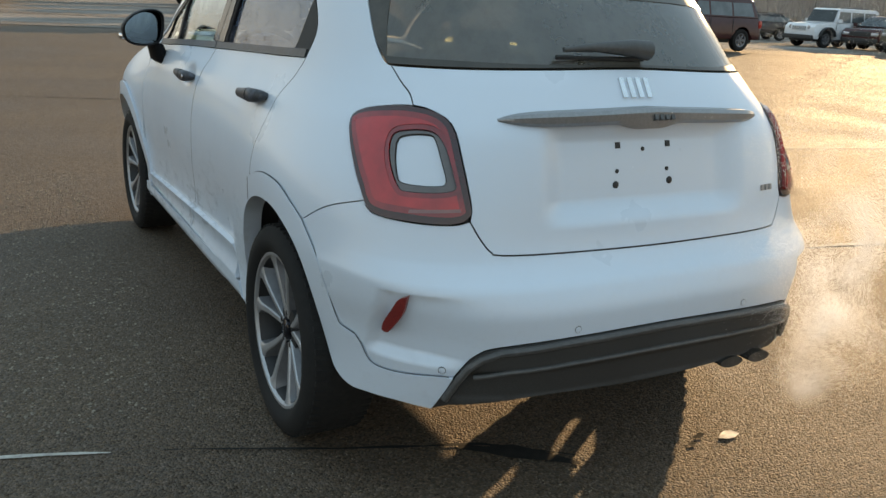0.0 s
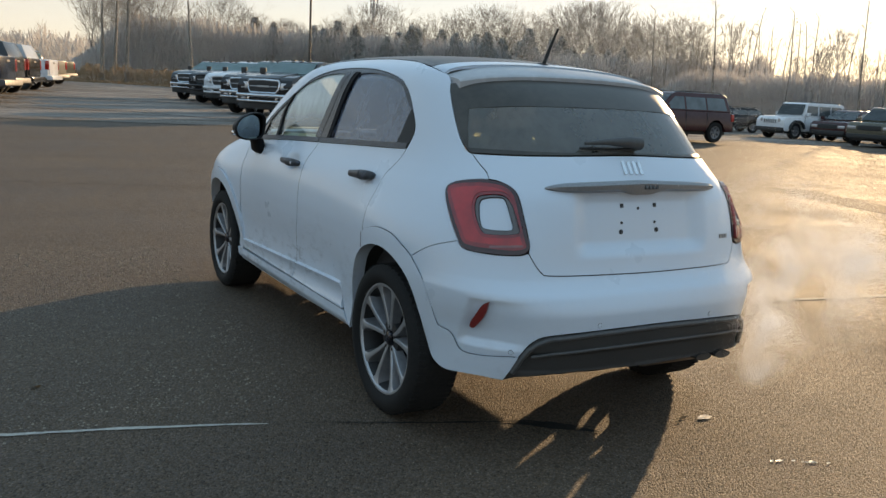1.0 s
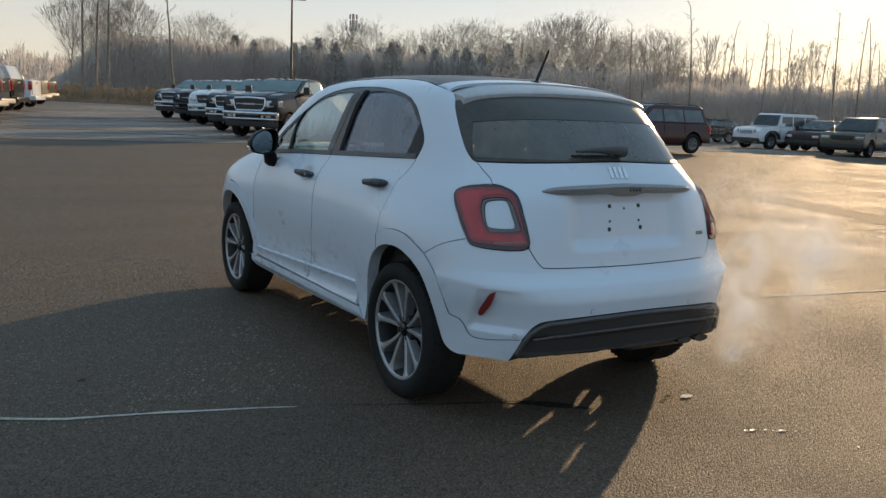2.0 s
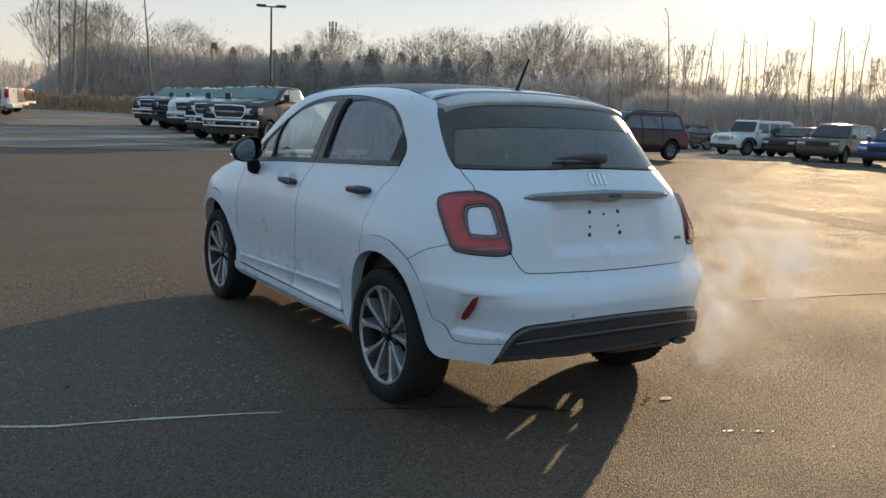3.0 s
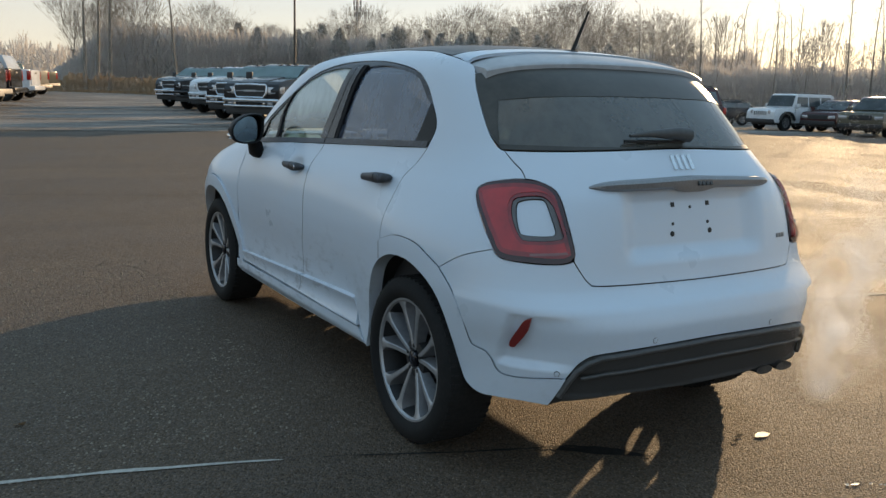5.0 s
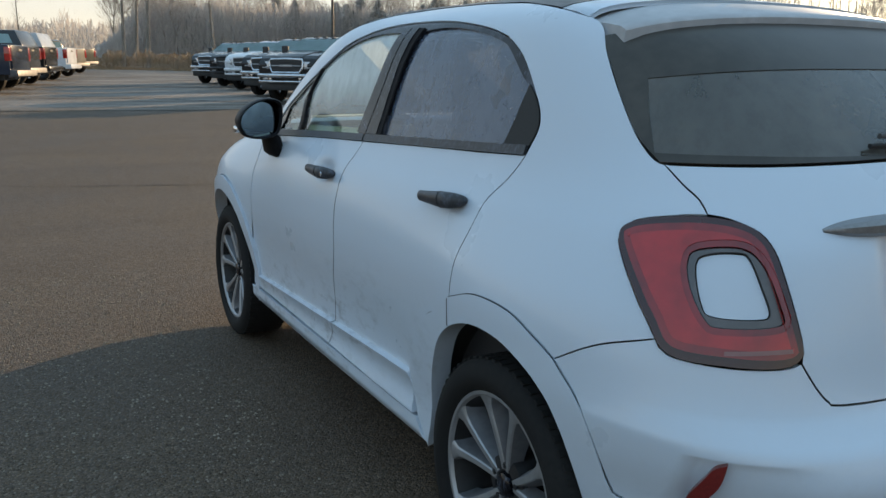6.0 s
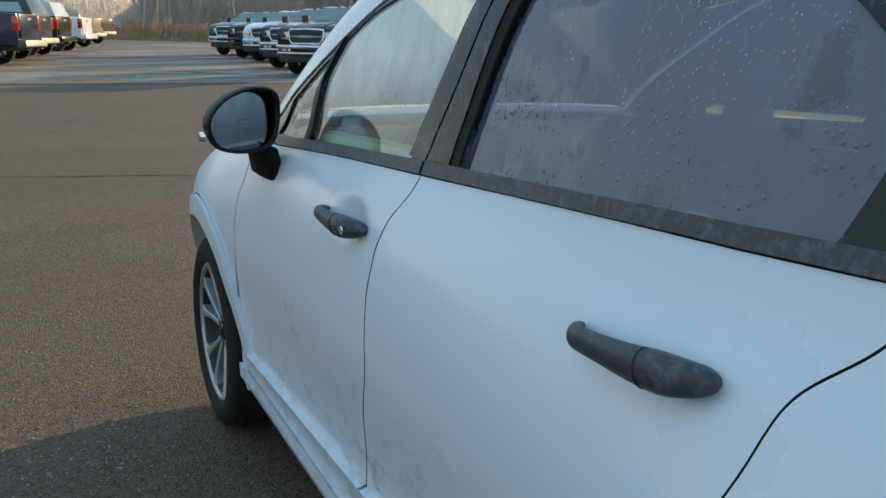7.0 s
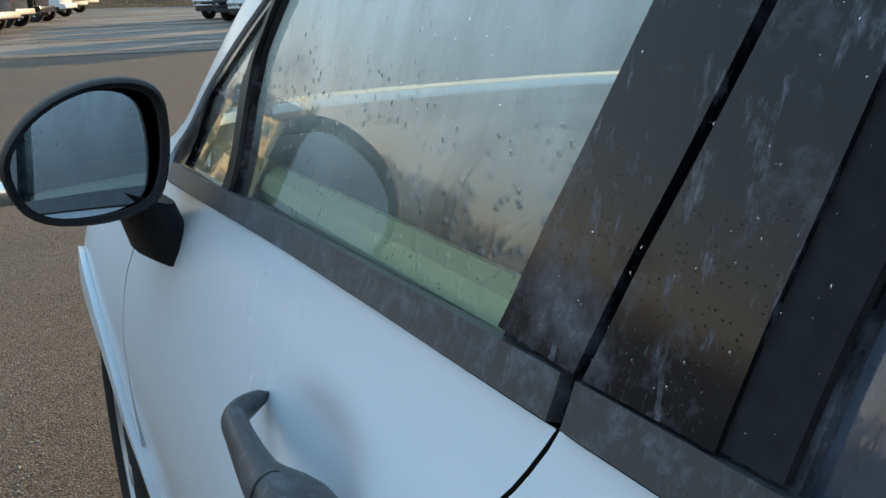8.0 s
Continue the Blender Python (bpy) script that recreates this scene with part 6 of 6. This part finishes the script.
wagon("suv", polar(44.1, 33.5), 272, "maroon", "dark maroon off-road wagon with roof rails", "suv", 4.85, .97, 1.78, 1.08, 1.12, 1.15, .75, -.15, .38)
wagon("car", polar(47.6, 56), SIDE, "black", "black car parked behind a maroon wagon", "car", 4.7, .92, 1.48, .95, 1.0, 1.1, .8, -.5, .34)
wagon("off_roader", polar(52.1, 49), 272, "white", "white boxy off-roader with black wing flares", "suv", 4.6, .90, 1.86, 1.10, 1.16, .95, .30, -.05, .42, True)
wagon("car", polar(54.8, 49), 262, "maroon", "dark red crossover parked in a row", "car", 4.5, .92, 1.60, 1.0, 1.06, 1.15, .8, -.25, .35)
wagon("suv", polar(57.0, 45), 258, "olive", "olive-brown wagon with a low-sun glint", "suv", 5.0, .98, 1.78, 1.08, 1.12, 1.3, .7, -.3, .38)
wagon("car", polar(60.3, 42), 262, "blue", "bright blue hatchback parked in a row", "car", 4.2, .90, 1.62, 1.0, 1.08, 1.1, .7, -.2, .34)
wagon("car", polar(63.8, 41), 262, "silver", "silver car at the end of a row", "car", 4.6, .92, 1.5, 1.0, 1.03, 1.1, .8, -.4, .34)


# ---- street lamp and mast ----
M_POLE = principled("weathered_bronze_pole", (.06, .055, .05), None, .5, 8, metal=.3)
M_GALV = principled("galvanised_steel", (.30, .30, .31), None, .45, 10, metal=.7)


def street_lamp(at, high, turn, label):
    t = thing("street_lamp", label, "street lamp", "", at, turn)
    bm = bmesh.new()
    tube(bm, [(0, 0, 0), (0, 0, high)], [.11, .075], 12)
    part("pole", bm, M_POLE, t)
    bm = bmesh.new()
    lathe(bm, [(0, .30), (.55, .28), (.6, .26), (.6, .0001)], 20, "z")
    part("base", bm, M_GALV, t)
    bm = bmesh.new()
    box(bm, -1.05, 1.05, -.04, .04, high - .06, high + .04, .01)
    part("arm", bm, M_POLE, t)
    for s in (-1, 1):
        bm = bmesh.new()
        box(bm, s * .75 - .38, s * .75 + .38, -.18, .18, high + .0, high + .14, .04)
        part("lamp_head", bm, M_POLE, t)


street_lamp(polar(20.9, 69), 8.9, -25, "tall bronze pole with two flat lamp heads")
mast = thing("radio_mast", "thin steel lattice mast beyond the trees", "mast", "", polar(24.8, 215))
for i in range(3):
    a = 2 * math.pi * i / 3
    bm = bmesh.new()
    tube(bm, [(.9 * math.cos(a), .9 * math.sin(a), 0), (.25 * math.cos(a), .25 * math.sin(a), 23.2)], .09, 6)
    part("leg", bm, M_GALV, mast)
bm = bmesh.new()
for k in range(22):
    z, r = 1.0 * k, .9 - .65 * k / 23
    z2, r2 = z + 1, .9 - .65 * (k + 1) / 23
    for i in range(3):
        a, b = 2 * math.pi * i / 3, 2 * math.pi * (i + 1) / 3
        tube(bm, [(r * math.cos(a), r * math.sin(a), z), (r2 * math.cos(b), r2 * math.sin(b), z2)], .04, 4, False)
part("lattice", bm, M_GALV, mast)
for z, w in ((22.6, .9), (21.2, .8), (19.8, .8)):
    for a in (0, 120, 240):
        bm = bmesh.new()
        x, y = w * math.cos(radians(a)), w * math.sin(radians(a))
        box(bm, x - .18, x + .18, y - .15, y + .15, z - .6, z + .6, .03)
        part("aerial_panel", bm, M_GALV, mast)


# ---- winter trees ----
M_BARK = principled("grey_brown_bark", (.20, .175, .15), (.13, .115, .10), .9, 6, bump=.5, dist=.02, stretch=(1, 1, .2))
# twig, scrub and evergreen tones are paled to put distance haze into the colour
M_TWIG = foliage("bare_grey_brown_twigs", (.36, .32, .285), (.29, .255, .225), .45)
M_SCRUB = foliage("haze_paled_scrub", (.50, .465, .44), (.42, .39, .37), .62, .15)
M_CEDAR = foliage("haze_paled_evergreen", (.36, .36, .345), (.30, .30, .29), .6, 1)
M_REED = foliage("dry_reeds", (.34, .23, .14), (.24, .16, .10), .4, 1.0)


def limb(verts, faces, p, q, r0, r1, sides=3):
    d = (q - p).normalized()
    u = d.orthogonal().normalized()
    w = d.cross(u)
    k = len(verts)
    for c, r in ((p, r0), (q, r1)):
        for i in range(sides):
            t = 2 * math.pi * i / sides
            verts.append(tuple(c + (u * math.cos(t) + w * math.sin(t)) * r))
    for i in range(sides):
        j = (i + 1) % sides
        faces.append((k + i, k + j, k + sides + j, k + sides + i))


def bare_tree(seed, high, share, spread, depth, thick=1.0, limbs=5, low=.5):
    """Trunk and crown meshes of a leafless tree: straight limbs that fork evenly and taper into fine twigs."""
    rnd = random.Random(seed)
    tv, tf, cv, cf = [], [], [], []
    p, d, r = Vector((0, 0, -.1)), Vector((rnd.uniform(-.04, .04), rnd.uniform(-.04, .04), 1)).normalized(), .017 * high * thick
    n, joints = 8, []
    for i in range(n):
        q = p + d * (high * share / n)
        limb(tv, tf, p, q, r, r * .91, 7)
        p, r = q, r * .91
        d = (d + Vector((rnd.uniform(-.04, .04), rnd.uniform(-.04, .04), .03))).normalized()
        if i >= n * low and i < n - 1:
            joints.append((p.copy(), d.copy(), r * .55, (high - p.z) * rnd.uniform(.26, .36), 1.35))

    def grow(p, d, r, l, k, wide):
        for i in range(2 if k > 1 else 1):
            m = 2 if k > 1 else 1
            q = p + d * (l / m)
            limb(cv, cf, p, q, max(r, .013), max(r * .8, .009), 4 if k > 3 else 3)
            p, r = q, r * .8
            d = (d + Vector((rnd.uniform(-.07, .07), rnd.uniform(-.07, .07), .09))).normalized()
            if k > 0 and m == 2 and i == 0:
                u = d.orthogonal()
                u.rotate(Matrix.Rotation(rnd.uniform(0, 6.28), 3, d))
                grow(p.copy(), (d + u.normalized() * .8).normalized(), r * .5, l * .5, k - 2 if k > 1 else 0, wide)
        if k <= 0:
            return
        kids = 3 if rnd.random() < .45 else 2
        u = d.orthogonal().normalized()
        u.rotate(Matrix.Rotation(rnd.uniform(0, 6.28), 3, d))
        for j in range(kids):
            w = u.copy()
            w.rotate(Matrix.Rotation(2 * math.pi * j / kids + rnd.uniform(-.4, .4), 3, d))
            a = wide * rnd.uniform(.45, 1.0)
            grow(p.copy(), (d * math.cos(a) + w * math.sin(a)).normalized(), r * rnd.uniform(.6, .75), l * rnd.uniform(.66, .86), k - 1, wide)
    for j in range(limbs):
        t = 2 * math.pi * j / limbs + rnd.uniform(-.4, .4)
        a = spread * rnd.uniform(.5, 1.05)
        joints.append((p.copy(), Vector((math.cos(t) * math.sin(a), math.sin(t) * math.sin(a), math.cos(a))), r * .62, (high - p.z) * rnd.uniform(.27, .34), 0))
    joints.append((p.copy(), d, r * .7, (high - p.z) * .33, 0))
    for q, d0, r0, l0, side in joints:
        if side:
            t = rnd.uniform(0, 6.28)
            d0 = (d0 + Vector((math.cos(t), math.sin(t), .15)) * side * spread).normalized()
        grow(q, d0, r0, l0, depth - (1 if side else 0), .44 * spread + .14)
    return tv, tf, cv, cf


def sapling(seed, high, thick=1.0, twigs=46):
    """A pole-like young tree with short upswept side twigs."""
    rnd = random.Random(seed)
    tv, tf, cv, cf = [], [], [], []
    p, d, r = Vector((0, 0, -.1)), Vector((rnd.uniform(-.05, .05), rnd.uniform(-.05, .05), 1)).normalized(), .0085 * high * thick
    n = 14
    for i in range(n):
        q = p + d * (high / n)
        limb(tv, tf, p, q, max(r, .02), max(r * .88, .018), 5)
        if i > n * .28:
            for _ in range(twigs // 10):
                at = p.lerp(q, rnd.random())
                t = rnd.uniform(0, 6.28)
                e = (Vector((math.cos(t), math.sin(t), rnd.uniform(.5, 1.3)))).normalized()
                l = high * rnd.uniform(.04, .13) * (1.15 - .6 * i / n)
                m = at + e * l * .5
                k = m + (e + Vector((0, 0, .25))).normalized() * l * .5
                limb(cv, cf, at, m, .020, .015)
                limb(cv, cf, m, k, .015, .010)
                for _ in range(2):
                    g = (e + Vector((rnd.uniform(-.6, .6), rnd.uniform(-.6, .6), rnd.uniform(0, .6)))).normalized()
                    limb(cv, cf, m, m + g * l * .4, .012, .009)
        p, r = q, r * .88
        d = (d + Vector((rnd.uniform(-.035, .035), rnd.uniform(-.035, .035), .03))).normalized()
    return tv, tf, cv, cf


def tree(label, meshes, high, group="bare trees at the lot's edge"):
    tv, tf, cv, cf = meshes
    fit_ = high / max(v[2] for v in cv)
    tv, cv = [tuple(c * fit_ for c in v) for v in tv], [tuple(c * fit_ for c in v) for v in cv]
    t = thing("tree", label, "tree", group)
    link("trunk", tv, tf, M_BARK, t)
    link("crown", cv, cf, M_TWIG, t, smooth=False)
    return t


KINDS = [tree("tall bare deciduous tree with a wide round crown", bare_tree(31, 14, .26, 1.05, 6, .9, 6, .45), 14.2),
         tree("tall bare deciduous tree with a dense twiggy crown", bare_tree(32, 12.5, .36, .75, 5, .85, 5, .4), 13.0),
         tree("bare deciduous tree with upright limbs", bare_tree(33, 11.5, .48, .55, 5, .75, 4, .35), 11.8),
         tree("slender bare sapling with few side twigs", sapling(34, 11, 1.8, 34), 11),
         tree("slim bare young tree with upswept twigs", bare_tree(35, 9, .55, .42, 4, .55, 4, .25), 9.4)]
used = [False] * len(KINDS)


def plant(kind, bearing, dist, scale, turn):
    m = Matrix.Translation(polar(bearing, dist)) @ Matrix.Rotation(turn, 4, "Z") @ Matrix.Scale(scale, 4)
    if used[kind]:
        o = copy_thing(KINDS[kind], m)
        o.scale = (scale,) * 3
    else:
        KINDS[kind].matrix_world = m
        used[kind] = True


rnd = random.Random(77)
plant(0, 24.9, 128, 1.0, .4)
plant(0, 28.9, 134, .98, 2.0)
plant(0, 14.9, 122, .92, 1.0)
for b in np.arange(31.6, 45.4, .85):
    plant(rnd.choice((1, 1, 0, 1)), b + rnd.uniform(-.2, .2), rnd.uniform(126, 152), (1.14 - .016 * abs(b - 37.5)) * rnd.uniform(.92, 1.05), rnd.uniform(0, 6.28))
for b in np.arange(8.2, 31, .95):
    plant(rnd.choice((1, 2, 2)), b + rnd.uniform(-.4, .4), rnd.uniform(122, 150), rnd.uniform(.78, .98), rnd.uniform(0, 6.28))
for b in (7.6, 9.4, 10.6, 11.4):
    plant(2, b, 112 + 6 * rnd.random(), rnd.uniform(1.1, 1.2), rnd.uniform(0, 6.28))
for b, d, s in ((8.3, 84, 1.40), (9.0, 86, 1.42), (9.7, 85, 1.45), (13.6, 82, 1.22), (-8, 90, 1.0), (-3, 105, .9), (2.6, 110, 1.0)):
    plant(3, b, d, s, rnd.uniform(0, 6.28))
for b in np.arange(43, 66, .30):
    plant(rnd.choice((3, 3, 3, 3, 4)), b + rnd.uniform(-.25, .25), rnd.uniform(72, 98), rnd.uniform(.60, 1.05) * (1.0 if b > 46 else .88), rnd.uniform(0, 6.28))
for b, d, s in ((56.9, 84, .62), (59.2, 80, .60), (61.6, 74, .74), (63.4, 72, .70), (66, 70, .7), (70, 70, .7), (75, 70, .7)):
    plant(1, b, d, s * .9, rnd.uniform(0, 6.28))
# unseen trees added around and behind the lot, for what paint and glass mirror
for b in np.arange(80, 352, 12):
    plant(rnd.choice((1, 2, 2)), b + rnd.uniform(-2, 2), rnd.uniform(85, 120), rnd.uniform(.6, .95), rnd.uniform(0, 6.28))


def scrub(name, b0, b1, d0, d1, h0, h1, n, width, mat, label, cat, seed, clump=1.0):
    """A belt of dense brush: countless thin stems and side shoots in one mesh."""
    rnd = random.Random(seed)
    verts, faces = [], []
    for _ in range(n):
        b = rnd.uniform(b0, b1)
        x, y, lift = polar(b, rnd.uniform(d0, d1))
        swell = .5 + .45 * noise.noise(Vector((b * .9 * clump, seed, 0))) + .30 * noise.noise(Vector((b * 3.1 * clump, seed, 5)))
        h = (h0 + (h1 - h0) * swell) * rnd.uniform(.72, 1.0) ** .5 * (.3 + .7 * float(ramp(b0, b0 + 3.5, b)))
        a = rnd.uniform(0, 3.14)
        w = width * rnd.uniform(.5, 1.4)
        z = rnd.random() * h * .92
        k = len(verts)
        dx, dy = math.cos(a) * w, math.sin(a) * w
        top = min(h, z + rnd.uniform(.15, .45) * min(h, 4.0))
        lx, ly = rnd.gauss(0, .30) * (top - z), rnd.gauss(0, .30) * (top - z)
        z, top = max(-.1, z - .1) + lift, top + lift
        verts += [(x - dx, y - dy, z), (x + dx, y + dy, z), (x + lx + dx * .7, y + ly + dy * .7, top), (x + lx - dx * .7, y + ly - dy * .7, top + .03)]
        faces.append((k, k + 1, k + 2, k + 3))
    return tagged(link(name, verts, faces, mat, smooth=False), label, cat, kind="stuff")


scrub("far_woods", 6.6, 33, 112, 150, 7.4, 10.2, 85000, .050, M_SCRUB, "dense winter thicket below bare trees, greyed for haze", "woods", 3)
scrub("far_woods", 29, 50, 112, 150, 6.4, 8.8, 66000, .050, M_SCRUB, "dense winter thicket below a dome of trees, greyed for haze", "woods", 13)
scrub("far_woods", 42, 72, 76, 110, 3.6, 5.6, 90000, .034, M_SCRUB, "dense winter thicket along the lot, paled for haze", "woods", 4)
scrub("far_woods", -32, 8, 150, 200, 5.0, 10.0, 30000, .07, M_SCRUB, "distant thicket on the horizon, greyed for haze", "woods", 5)
# brush out of view on the other sides, added for reflections
scrub("far_woods", 70, 340, 95, 130, 2.0, 5.0, 14000, .14, M_SCRUB, "unseen thicket around the lot, added for reflections", "woods", 6)
scrub("reeds", 4.5, 19, 83, 96, .8, 2.2, 9000, .035, M_REED, "dry brown reeds beside the lot", "reeds", 7, 2.0)
scrub("dry_grass", -4, 22, 79, 84, .10, .35, 6000, .03, M_REED, "strip of short dry grass at the lot's edge", "grass", 8, 2.0)


def cedar(seed, high):
    """A conical evergreen of many drooping sprays."""
    rnd = random.Random(seed)
    tv, tf, cv, cf = [], [], [], []
    limb(tv, tf, Vector((0, 0, -.1)), Vector((0, 0, high * .9)), .14, .03, 6)
    for i in range(1700):
        z = .3 + (high - .3) * rnd.random() ** .8
        r = (1 - z / high) ** .8 * high * .36 * rnd.uniform(.55, 1.1) + .05
        a = rnd.uniform(0, 6.28)
        k = len(cv)
        c = Vector((r * math.cos(a), r * math.sin(a), z))
        for j in range(3):
            cv.append(tuple(c + Vector((rnd.uniform(-.22, .22), rnd.uniform(-.22, .22), rnd.uniform(-.30, .30)))))
        cf.append((k, k + 1, k + 2))
    t = thing("evergreen", "conical evergreen among bare trees, greyed for haze", "tree", "evergreens in the thicket")
    link("trunk", tv, tf, M_BARK, t)
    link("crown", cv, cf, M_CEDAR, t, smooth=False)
    return t


c0 = cedar(5, 6.6)
spots = [(b + rnd.uniform(-.5, .5), rnd.uniform(110, 124), rnd.uniform(1.1, 1.5)) for b in (18.5, 19.2, 20.0, 20.7, 21.3, 22.0, 22.6, 23.5, 25.8, 26.6, 27.4, 28.0, 29.6, 30.3, 31.0, 31.6, 32.2, 33.0, 33.8, 34.5, 35.4, 36.2, 37.1, 38.2, 39.4, 40.4, 41.2, 17.0, 15.9, 13.0, 12.2)]
for i, (b, d, s) in enumerate(spots):
    m = Matrix.Translation(polar(b, d)) @ Matrix.Rotation(rnd.uniform(0, 6), 4, "Z") @ Matrix.Scale(s, 4)
    if i == 0:
        c0.matrix_world = m
    else:
        o = copy_thing(c0, m)
        o.scale = (s,) * 3


# ---- a low yellow house across the lot, seen only mirrored in the door glass ----
M_SIDING = principled("pale_yellow_siding", (.70, .62, .42), (.62, .54, .36), .7, 3)
M_LAWN = principled("winter_lawn", (.20, .19, .07), (.14, .13, .05), .95, 6, bump=.4, dist=.03, big=.3)
M_SHINGLE = principled("grey_shingles", (.12, .12, .125), None, .9, 5)
house = thing("house", "low pale yellow house with a grey roof", "house", "", (-23.4, 78.0, .55), 66)
bm = bmesh.new()
box(bm, -6, 6, -3.2, 3.2, -.3, 2.7)
part("wall", bm, M_SIDING, house, smooth=False)
bm = bmesh.new()
prism(bm, [(-3.7, 2.6), (0, 4.6), (3.7, 2.6)], -6.4, 6.4)
part("roof", bm, M_SHINGLE, house, smooth=False)
bm = bmesh.new()
box(bm, .5, 4.3, -4.6, -3.1, -.3, 2.6)
part("porch", bm, M_SIDING, house, smooth=False)
bm = bmesh.new()
a_, b_, c_, d_, e_, f_ = [bm.verts.new(p) for p in ((.2, -4.9, 2.5), (4.6, -4.9, 2.5), (2.4, -4.9, 4.1), (.2, -1.2, 2.5), (4.6, -1.2, 2.5), (2.4, -1.2, 4.1))]
for q in ((a_, b_, c_), (d_, f_, e_), (a_, c_, f_, d_), (b_, e_, f_, c_), (a_, d_, e_, b_)):
    bm.faces.new(q)
part("gable", bm, M_SHINGLE, house, smooth=False)
for x, y in ((-5, -3.2), (-3.1, -3.2), (-1.2, -3.2), (1.5, -4.6), (3.3, -4.6)):
    bm = bmesh.new()
    box(bm, x - .6, x + .6, y - .08, y + .05, .8, 2.1)
    w = part("window", bm, M_LINE, house, smooth=False)
    bm = bmesh.new()
    box(bm, x - .48, x + .48, y - .11, y + .03, .92, 1.98)
    part("pane", bm, M_CARGLASS, w, smooth=False)
sheet("lawn", steps(-60, -9, 3), steps(58, 100, 6), .012, M_LAWN, "winter grass lawn round a low house", "grass")
sign = thing("sign", "pale blank roadside sign board on a post", "sign", "", (-20.0, 58.0, rise(-20, 58)), 60)
bm = bmesh.new()
box(bm, -.12, .12, -.12, .12, -.2, 3.9, .02)
part("post", bm, M_SIDING, sign)
bm = bmesh.new()
box(bm, -.85, .85, -.16, .16, 3.8, 4.45, .04)
part("board", bm, M_SIDING, sign)


def flecks(p, s0, s1, g):
    """Tiny three-cornered droplets at random tilts round the places p."""
    n = len(p)
    u = g.normal(0, 1, (n, 3))
    u /= np.linalg.norm(u, axis=1)[:, None]
    w = np.cross(u, g.normal(0, 1, (n, 3)))
    w /= np.linalg.norm(w, axis=1)[:, None]
    s = g.uniform(s0, s1, n)[:, None]
    verts = np.stack([p + u * s, p - u * s * .5 + w * s, p - u * s * .5 - w * s], 1).reshape(-1, 3)
    return verts, np.arange(3 * n).reshape(-1, 3)


# ---- exhaust vapour: a drifting plume of fine droplets behind the tailpipe ----
def vapour():
    k = Nodes("water_vapour")
    s = k.add("MixShader", {0: .5, 1: k.add("BsdfTranslucent", {"Color": (.95, .95, .95, 1)}).outputs[0], 2: k.add("BsdfDiffuse", {"Color": (.95, .95, .95, 1)}).outputs[0]})
    mat = k.done(s.outputs[0])
    g, P = np.random.default_rng(9), []
    while sum(map(len, P)) < 420000:
        n = 40000
        t = g.random(n) ** .6
        r = .035 + .15 * t * (1.3 - .3 * t)
        # the main plume rises beside the corner, a thinner veil curls back over the tailgate
        curl = g.random(n) < .42
        cx = np.where(curl, .56 - .08 * t + .05 * np.sin(6 * t), .50 + .30 * t + .05 * np.sin(7 * t))
        cy = np.where(curl, -.89 - .04 * t, -.88 - .10 * t + .10 * np.sin(5 * t))
        cz = np.where(curl, .32 + .70 * t, .27 + .60 * t ** 1.1)
        p = np.stack([cx + g.normal(0, .85, n) * r, cy + g.normal(0, .7, n) * r, cz + g.normal(0, .65, n) * r], 1)
        q = np.array([noise.noise(Vector(v) * 4.0) + .5 * noise.noise(Vector(v) * 9.0) for v in p])
        ok = (p[:, 2] > .03) & (g.random(n) < .24 + 1.2 * q) & ~((p[:, 1] > -.76) & (p[:, 0] < .78) & (p[:, 2] > .2))
        P.append(p[ok])
    verts, faces = flecks(np.concatenate(P)[:420000], .0005, .0010, g)
    ob = link("exhaust_vapour", verts, faces, mat, smooth=False)
    return tagged(ob, "thin white exhaust vapour drifting from the tailpipe", "vapour", kind="stuff")


vapour()


def mist(b0, b1, d0, d1, high, n, seed, label):
    """Thin morning mist before the woods: flecks in the air stand in for haze."""
    g = np.random.default_rng(seed)
    t, d = np.radians(g.uniform(b0, b1, n)), g.uniform(d0, d1, n)
    x, y = -2.8 + d * np.sin(t), -3.58 + d * np.cos(t)
    z = .3 + .0095 * np.clip(y - 4, 0, 76) * ramp(42, 8, x) + high * g.random(n) ** 1.3
    verts, faces = flecks(np.stack([x, y, z], 1), .009, .016, g)
    return tagged(link("morning_mist", verts, faces, M_MIST, smooth=False), label, "mist", kind="stuff")


M_MIST = foliage("haze_flecks", (.7, .7, .7), (.6, .61, .62), .6, 1)
mist(34, 70, 47, 92, 8.0, 460000, 22, "bright backlit morning mist before the thicket")
mist(2, 34, 66, 108, 8.0, 260000, 23, "thin morning mist before the grey woods")
